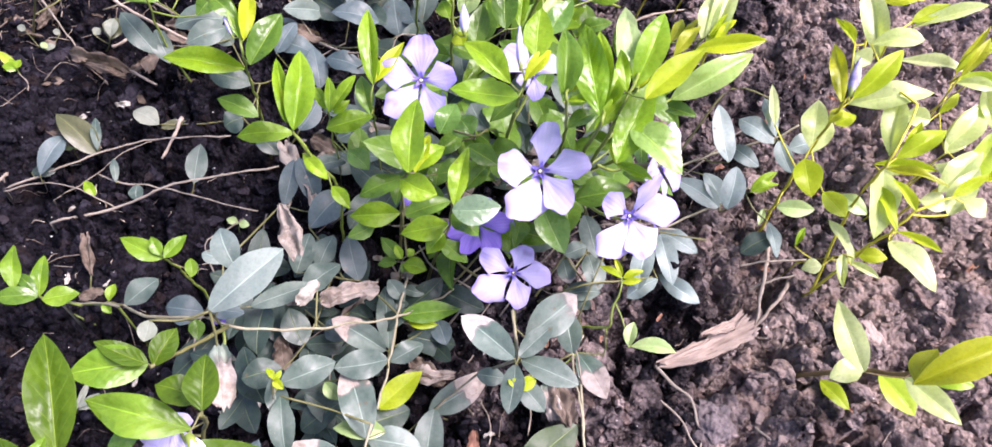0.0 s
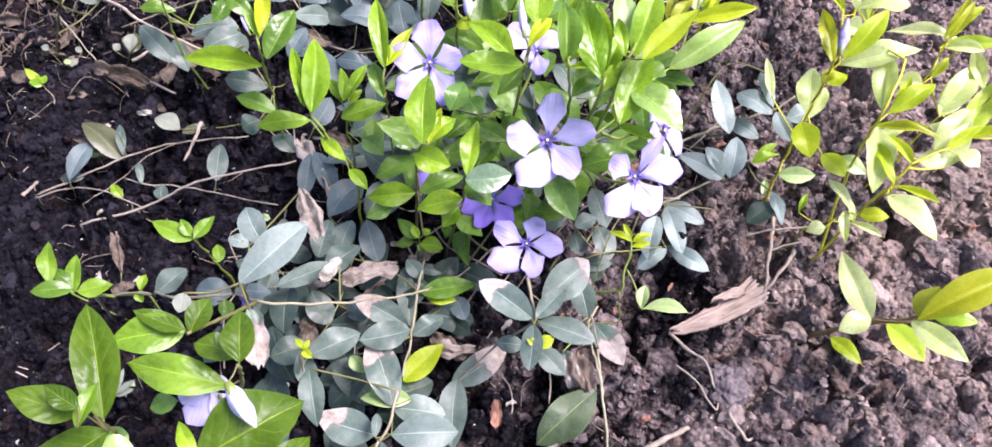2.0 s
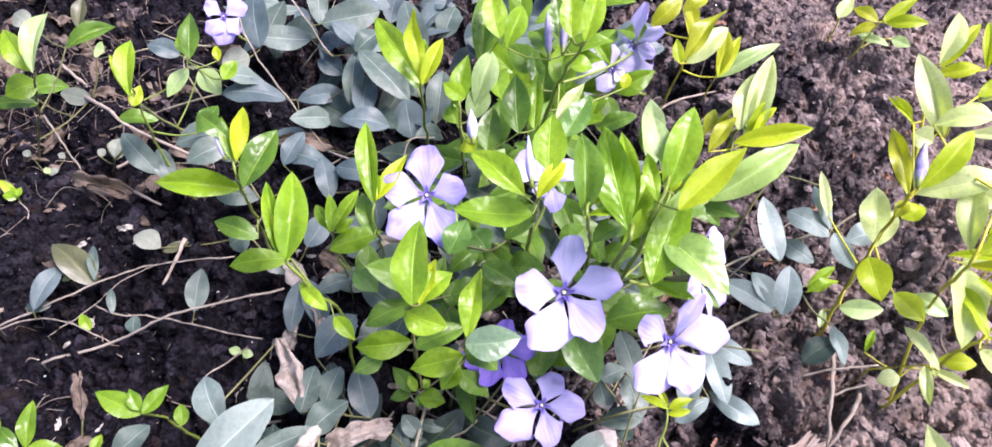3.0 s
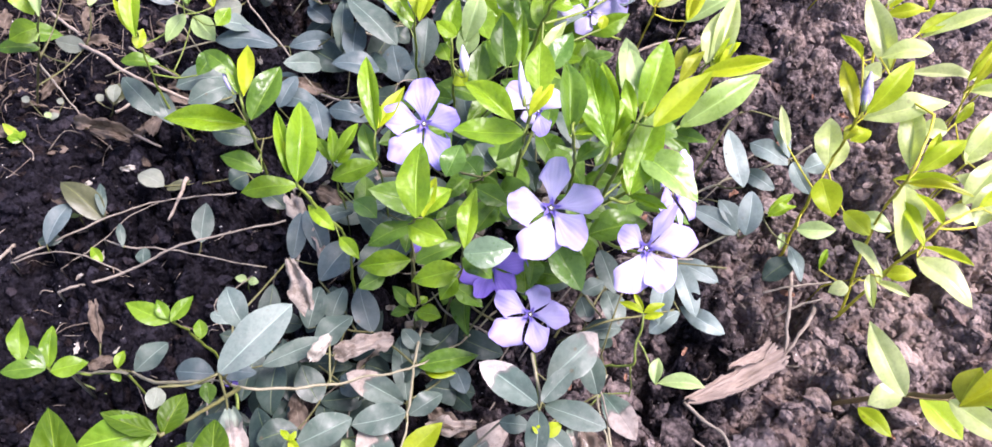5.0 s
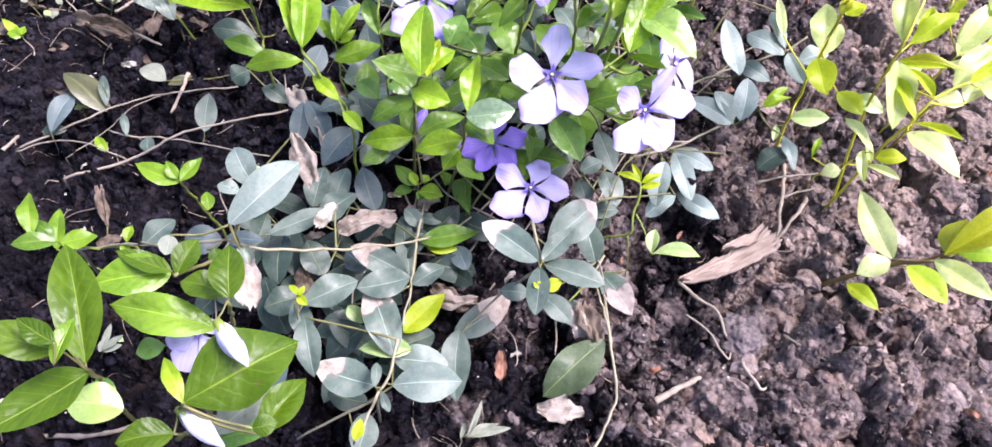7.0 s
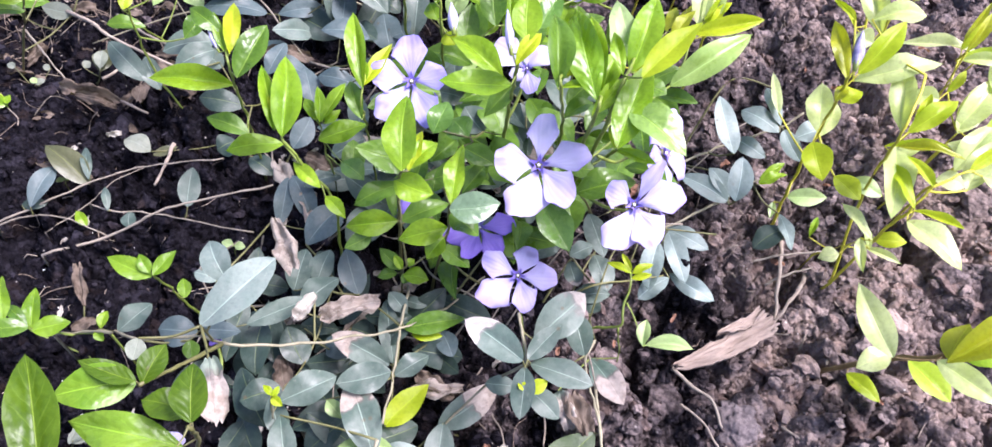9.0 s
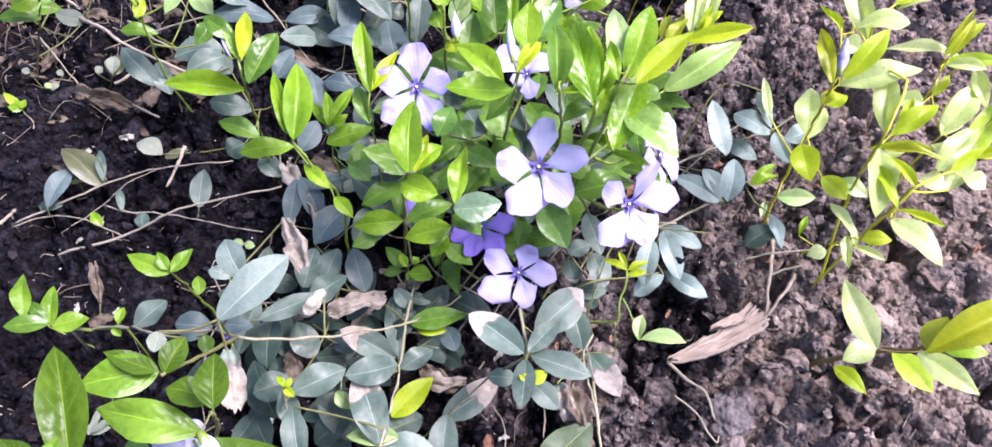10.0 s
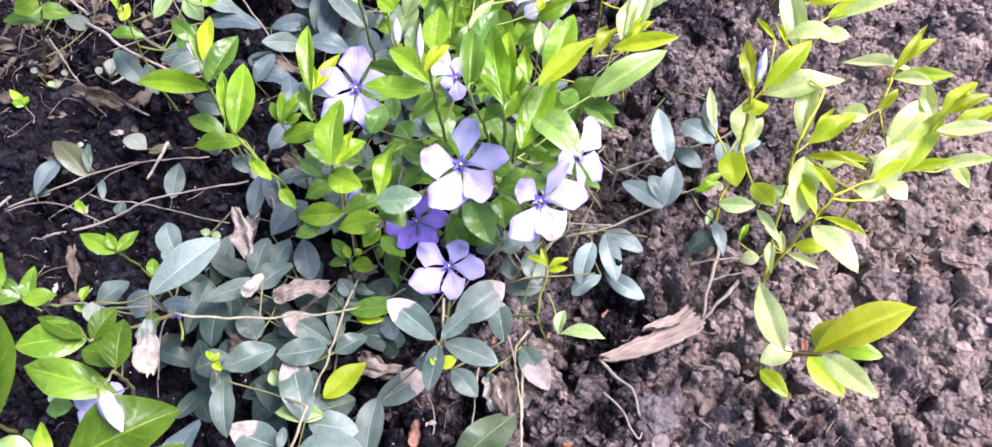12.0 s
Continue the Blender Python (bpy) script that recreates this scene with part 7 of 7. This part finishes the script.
# ---- bark chip ----
def bark_plate(bm, length, outline, shift, lift, seed):
    """One torn, fibrous layer of bark; outline gives its half width along the chip, its edges are frayed along the grain."""
    rows, n, m = [], 64, 18
    for i in range(n + 1):
        u = i / n
        k = u * (len(outline) - 1)
        a = min(int(k), len(outline) - 2)
        half = outline[a] + (outline[a + 1] - outline[a]) * (k - a)
        row = []
        for j in range(m + 1):
            v = 2 * j / m - 1
            side = 5 if v > 0 else 9
            tear = 1 + 0.30 * noise.noise((u * 7, side + seed, 0)) + 0.16 * noise.noise((u * 22, side, seed)) + 0.05 * noise.noise((u * 60, side, seed))
            # split ends: strips of grain break off at different lengths
            frayed = (0.10 * noise.noise((round(v * 4) * 2.3, 4, seed)) + 0.05 * noise.noise((v * 14, 1, seed))) * max(0.0, abs(2 * u - 1) - 0.55) * 2.2
            grain = noise.noise((u * 1.6, v * 5.0, seed)) * 0.0011 + noise.noise((u * 5, v * 13, seed + 2)) * 0.0007
            crack = -0.0011 * max(0.0, 1 - abs(v - 0.25 * math.sin(u * 3 + seed)) * 7) * (0.4 + 0.6 * u)
            z = lift + grain + crack + 0.0022 * math.sin(u * 2.8 + seed) + 0.0012 * noise.noise((u * 4, v * 1.5, seed + 6))
            row.append(bm.verts.new((length * (u + frayed), v * half * tear + shift + 0.0010 * math.sin(u * 5 + seed), z)))
        rows.append(row)
    faces = [bm.faces.new((r[j], s[j], s[j + 1], r[j + 1])) for r, s in zip(rows, rows[1:]) for j in range(m)]
    made = bmesh.ops.extrude_face_region(bm, geom=faces)
    bmesh.ops.translate(bm, verts=[v for v in made["geom"] if isinstance(v, bmesh.types.BMVert)], vec=(0, 0, -0.0018))


def bark_chip(a, b):
    """A flat, split chip of old bark between two points: a broad torn plate with a short splinter on top."""
    a, b = Vector(a), Vector(b)
    length = (b - a).length
    x = (b - a).normalized()
    y = Vector((0, 0, 1)).cross(x).normalized()
    m = Matrix((x, y, x.cross(y))).transposed().to_4x4()
    m.translation = a
    bm = bmesh.new()
    bark_plate(bm, length, (0.0010, 0.0024, 0.0034, 0.0041, 0.0046, 0.0050, 0.0052, 0.0050, 0.0046), 0.0, 0.0, 3)
    bmesh.ops.recalc_face_normals(bm, faces=bm.faces)
    chip = part("bark_chip", bm, BARK)
    chip.matrix_basis = m
    tagged(chip, "weathered pinkish-brown bark chip lying on crumbly soil", "bark")
    bm = bmesh.new()
    bark_plate(bm, length * 0.52, (0.0006, 0.0016, 0.0022, 0.0019, 0.0012), 0.0, 0.0, 8)
    bmesh.ops.recalc_face_normals(bm, faces=bm.faces)
    splinter = part("splinter", bm, BARK, chip)
    splinter.parent, splinter.matrix_parent_inverse = chip, Matrix()
    splinter.matrix_basis = Matrix.Translation((length * 0.44, 0.0022, 0.0030)) @ Matrix.Rotation(0.16, 4, "Z")


bark_chip((0.0862, 0.1172, 0.0050), (0.1284, 0.1342, 0.0065))


# ---- loose crumbs, straw and low undergrowth ----
def crumb_shapes(r, count, detail):
    """Angular lumps: spheres cut by planes, each with its own facets."""
    ball = bmesh.new()
    bmesh.ops.create_icosphere(ball, subdivisions=detail, radius=1)
    base = [v.co.copy() for v in ball.verts]
    tris = np.array([[v.index for v in f.verts] for f in ball.faces])
    ball.free()
    shapes = []
    for _ in range(count):
        cuts = [(Vector((r.gauss(0, 1), r.gauss(0, 1), r.gauss(0, 1))).normalized(), r.uniform(0.45, 0.95)) for _ in range(9)]
        off = Vector((r.uniform(0, 50), r.uniform(0, 50), 0))
        shapes.append(np.array([q * min([1.25] + [d / q.dot(c) for c, d in cuts if q.dot(c) > 0.05]) * (1 + 0.45 * noise.noise(q * 2.4 + off) + 0.22 * noise.noise(q * 5.2 + off)) for q in base]))
    return shapes, tris


def crumbs(name, label, material, count, spread, sizes, seed, detail=2, sink=0.2, squat=(0.5, 0.85)):
    r = random.Random(seed)
    shapes, tris = crumb_shapes(r, 40, detail)
    co, faces, n = [], [], 0
    for _ in range(count):
        x, y = spread(r)
        s = sizes[0] + (sizes[1] - sizes[0]) * r.random() ** 3
        turn = np.array(Euler((r.uniform(-0.6, 0.6), r.uniform(-0.6, 0.6), r.uniform(0, 6))).to_matrix())
        flat = np.array([r.uniform(0.8, 1.3), r.uniform(0.7, 1.1), r.uniform(*squat)]) * s
        co.append((shapes[r.randrange(40)] * flat) @ turn.T + np.array([x, y, ground_at(x, y) + s * sink]))
        faces.append(tris + n)
        n += len(co[-1])
    me = bpy.data.meshes.new(name)
    me.from_pydata(np.concatenate(co).tolist(), [], np.concatenate(faces).tolist())
    me.materials.append(material)
    tagged(new(name, me), label, "soil", kind="stuff")


def bed(low, high, lean=1.0):
    """A place on the bed between two lines across it, denser where it lies open to view."""
    def pick(r):
        y = r.uniform(0.02, 0.48)
        half = 0.15 + 0.5 * y
        return max(-half, low) + (min(half + 0.09, high) - max(-half, low)) * r.random() ** lean, y
    return pick


def clods(count, spread, sizes, seed, sink, squat):
    """Single clods that lie on the soil, each an object of its own on one of a few shared shapes."""
    r = random.Random(seed)
    shapes, tris = crumb_shapes(r, 16, 2)
    meshes = []
    for shape in shapes:
        me = bpy.data.meshes.new("soil_clod")
        me.from_pydata(shape.tolist(), [], tris.tolist())
        me.materials.append(SOIL)
        meshes.append(me)
    for _ in range(count):
        x, y = spread(r)
        size = r.uniform(*sizes)
        ob = new("soil_clod", meshes[r.randrange(len(meshes))])
        ob.location = (x, y, ground_at(x, y) + size * sink)
        ob.rotation_euler = (r.uniform(-0.4, 0.4), r.uniform(-0.4, 0.4), r.uniform(0, 6.28))
        ob.scale = (size * r.uniform(0.85, 1.3), size * r.uniform(0.7, 1.1), size * r.uniform(*squat))
        ob.parent = GROUND


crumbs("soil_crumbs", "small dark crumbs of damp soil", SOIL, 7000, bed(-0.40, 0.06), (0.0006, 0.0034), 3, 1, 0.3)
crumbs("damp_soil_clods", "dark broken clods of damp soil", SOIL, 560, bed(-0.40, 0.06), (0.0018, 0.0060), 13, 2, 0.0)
crumbs("dry_soil_crumbs", "angular crumbs and clods of drying soil", SOIL, 9000, bed(0.02, 0.45, 1.5), (0.0007, 0.0034), 4, 2, 0.12)
crumbs("soil_clods", "larger broken clods of soil", SOIL, 720, bed(0.02, 0.45), (0.0024, 0.0066), 14, 2, -0.15, (0.35, 0.6))
clods(120, lambda r: (r.uniform(-0.21, 0.05), r.uniform(0.05, 0.34)), (0.0026, 0.0062), 51, 0.05, (0.45, 0.75))
clods(170, lambda r: (r.uniform(0.05, 0.27), r.uniform(0.05, 0.36)), (0.0030, 0.0082), 52, -0.05, (0.35, 0.65))


def lump(x, y, size, high, seed):
    """A broad, crumbly lump of drying soil, half sunk in the bed."""
    bm = bmesh.new()
    bmesh.ops.create_icosphere(bm, subdivisions=5, radius=1)
    for v in bm.verts:
        q = v.co.copy()
        rise = 1 + 0.30 * noise.noise(q * 1.7 + Vector((seed, 0, 0))) + 0.20 * noise.noise(q * 4.5 + Vector((0, seed, 0)))
        cells = noise.voronoi(q * 5.5 + Vector((seed, seed, 0)))[0]
        rise += 0.16 * min(0.5, cells[1] - cells[0]) + 0.05 * noise.noise(q * 14)
        v.co = Vector((q.x * size, q.y * size * 0.8, q.z * high)) * rise
    ob = part("soil_lump", bm, LUMP)
    ob.location = (x, y, ground_at(x, y))
    ob.rotation_euler = (0, 0, seed)
    ob.parent = GROUND


lump(0.1068, 0.0948, 0.0098, 0.0058, 1.3)
lump(0.1310, 0.0985, 0.0075, 0.0046, 2.9)


def straw(name, label, material, count, spread, length, thick, seed):
    """Thin dry bits of stalk and needle lying on the soil."""
    r = random.Random(seed)
    bm = bmesh.new()
    for _ in range(count):
        x, y = spread(r)
        a, l = r.uniform(0, 6.28), length * r.uniform(0.35, 1.2)
        ex, ey = x + l * math.cos(a), y + l * math.sin(a)
        mx, my = (x + ex) / 2 + r.uniform(-0.16, 0.16) * l, (y + ey) / 2 + r.uniform(-0.16, 0.16) * l
        pts = [(px, py, ground_at(px, py) + r.uniform(0.0, 0.0025)) for px, py in ((x, y), (mx, my), (ex, ey))]
        tube(bm, curve_points(pts, 3), thick * r.uniform(0.5, 1.2), thick * 0.4, 4)
    tagged(part(name, bm, material), label, "plant litter", kind="stuff")


def tangle(cx, cy, rx, ry):
    def pick(r):
        return cx + rx * r.gauss(0, 0.5), cy + ry * r.gauss(0, 0.5)
    return pick


straw("straw_litter", "tangled thin brown dry stalks littering the soil", STRAW, 420, tangle(-0.25, 0.335, 0.085, 0.075), 0.020, 0.00042, 5)
straw("pale_stalk_litter", "few pale dry stalks among brown litter", TWIG, 45, tangle(-0.235, 0.34, 0.10, 0.08), 0.022, 0.00034, 15)
straw("fine_root_litter", "fine pale roots and fibres on the soil", ROOT, 60, lambda r: (r.uniform(-0.05, 0.3), r.uniform(0.05, 0.42)), 0.012, 0.00018, 6)
straw("pale_fibre_litter", "fine pale fibres and rootlets on damp soil", ROOT, 120, lambda r: (r.uniform(-0.24, 0.0), r.uniform(0.02, 0.32)), 0.012, 0.00022, 7)
straw("dark_twig_litter", "thin dark twigs scattered on damp soil", STRAW, 110, lambda r: (r.uniform(-0.24, 0.14), r.uniform(0.06, 0.40)), 0.018, 0.0003, 8)


def undergrowth(name, label, kind, count, spread, sizes, seed):
    """Many overlapping leaves in the depth of the clump, on short stalks from the soil."""
    r = random.Random(seed)
    shapes = []
    for v in range(3):
        me = blade_mesh(kind, v)
        shapes.append(([x.co.copy() for x in me.vertices], [tuple(p.vertices) for p in me.polygons], [tuple(d.uv) for d in me.uv_layers[0].data]))
        bpy.data.meshes.remove(me)
    co, faces, uvs = [], [], []
    for _ in range(count):
        x, y, z = spread(r)
        a, l = r.uniform(0, 6.28), r.uniform(*sizes)
        tilt = r.uniform(-0.15, 0.75) if z > 0 else r.uniform(-0.1, 0.25)
        z = max(z, ground_at(x, y) + 0.002)
        tip = (x + l * math.cos(a) * math.cos(tilt), y + l * math.sin(a) * math.cos(tilt), z + l * math.sin(tilt))
        m = leaf_pose((x, y, z), tip, l * r.uniform(0.4, 0.55), r.uniform(-0.5, 0.5))
        pts, polys, uv = shapes[r.randrange(3)]
        n = len(co)
        co += [tuple(m @ p) for p in pts]
        faces += [tuple(n + i for i in f) for f in polys]
        uvs += uv
    me = bpy.data.meshes.new(name)
    me.from_pydata(co, [], faces)
    layer = me.uv_layers.new(name="UVMap")
    layer.data.foreach_set("uv", [c for q in uvs for c in q])
    me.shade_smooth()
    me.materials.append(LEAF[kind])
    tagged(new(name, me), label, "periwinkle", kind="stuff")


def clump(cx, cy, rx, ry, low, high):
    def pick(r):
        a, d = r.uniform(0, 6.28), math.sqrt(r.random())
        return cx + rx * d * math.cos(a), cy + ry * d * math.sin(a), r.uniform(low, high)
    return pick


def runners(name, label, material, count, spread, seed):
    """Bare thin runners that wind between the leaves, low over the soil."""
    r = random.Random(seed)
    bm = bmesh.new()
    for _ in range(count):
        x, y, z = spread(r)
        a, l = r.uniform(0, 6.28), r.uniform(0.03, 0.075)
        pts = []
        for k in range(4):
            px, py = x + l * k / 3 * math.cos(a), y + l * k / 3 * math.sin(a)
            pts.append((px, py, ground_at(px, py) + 0.001 + z * math.sin(math.pi * (0.15 + 0.55 * k / 3))))
            a += r.uniform(-0.35, 0.35)
        tube(bm, curve_points(pts, 4), 0.00055 * r.uniform(0.6, 1.1), 0.00032, 5, 0.12)
    tagged(part(name, bm, material), label, "periwinkle", kind="stuff")


runners("bare_runners", "thin bare brownish runners between the leaves", TWIG, 34, clump(0.0, 0.21, 0.10, 0.09, 0.004, 0.03), 41)
runners("green_runners", "thin olive runners between the leaves", STEM_OLIVE, 30, clump(0.01, 0.22, 0.09, 0.10, 0.01, 0.05), 42)
runners("pale_runners", "pale dry runners on the soil behind the clump", VINE, 14, clump(-0.05, 0.36, 0.13, 0.08, 0.006, 0.03), 43)
crumbs("pale_grit", "tiny pale specks of grit on the soil", EYE, 200, lambda r: (r.uniform(-0.30, 0.30), r.uniform(0.05, 0.45)), (0.0002, 0.0007), 9, 1)
undergrowth("leaf_litter", "small brown bits of dead leaf among dry stalks", "d", 130, lambda r: (r.uniform(-0.36, -0.13), r.uniform(0.25, 0.46), 0.0), (0.006, 0.018), 27)
straw("pale_twig_bits", "short pale bits of twig on damp soil", ROOT, 60, lambda r: (r.uniform(-0.26, 0.02), r.uniform(0.08, 0.36)), 0.010, 0.0004, 16)
straw("brown_twig_bits", "short reddish-brown bits of stalk on drying soil", TWIG, 70, lambda r: (r.uniform(0.05, 0.32), r.uniform(0.05, 0.40)), 0.010, 0.0004, 17)
undergrowth("leaf_crumbs", "tiny bleached scraps of dead leaf on soil", "dw", 46, lambda r: (r.uniform(-0.26, 0.03), r.uniform(0.07, 0.36), 0.0), (0.003, 0.007), 35)
undergrowth("rusty_leaf_crumbs", "tiny rust-brown scraps of dead leaf on soil", "dr", 44, lambda r: (r.uniform(0.04, 0.32), r.uniform(0.05, 0.38), 0.0), (0.003, 0.007), 36)
undergrowth("inner_dead_leaves", "papery dead leaves low among the runners", "dp", 22, clump(-0.02, 0.17, 0.09, 0.07, 0.003, 0.02), (0.012, 0.022), 28)
undergrowth("inner_leaves", "dense green leaves deep inside the periwinkle clump", "g", 70, clump(0.025, 0.20, 0.055, 0.05, 0.02, 0.07), (0.014, 0.024), 21)
undergrowth("inner_old_leaves", "dull grey-green leaves low inside the periwinkle clump", "o", 70, clump(0.01, 0.21, 0.07, 0.05, 0.005, 0.03), (0.016, 0.026), 22)
undergrowth("rear_old_leaves", "carpet of blue-grey old leaves behind the clump", "ob", 42, clump(-0.02, 0.36, 0.10, 0.08, 0.006, 0.035), (0.020, 0.032), 23)
undergrowth("rear_pale_old_leaves", "grey-green old leaves behind the clump", "os", 30, clump(-0.03, 0.37, 0.11, 0.08, 0.004, 0.030), (0.018, 0.030), 33)
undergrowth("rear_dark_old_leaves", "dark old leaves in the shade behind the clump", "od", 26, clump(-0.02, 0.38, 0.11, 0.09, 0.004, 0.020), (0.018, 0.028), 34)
undergrowth("rear_green_leaves", "bright green leaves behind the flowering clump", "yd", 44, clump(0.032, 0.29, 0.036, 0.04, 0.035, 0.075), (0.016, 0.028), 24)
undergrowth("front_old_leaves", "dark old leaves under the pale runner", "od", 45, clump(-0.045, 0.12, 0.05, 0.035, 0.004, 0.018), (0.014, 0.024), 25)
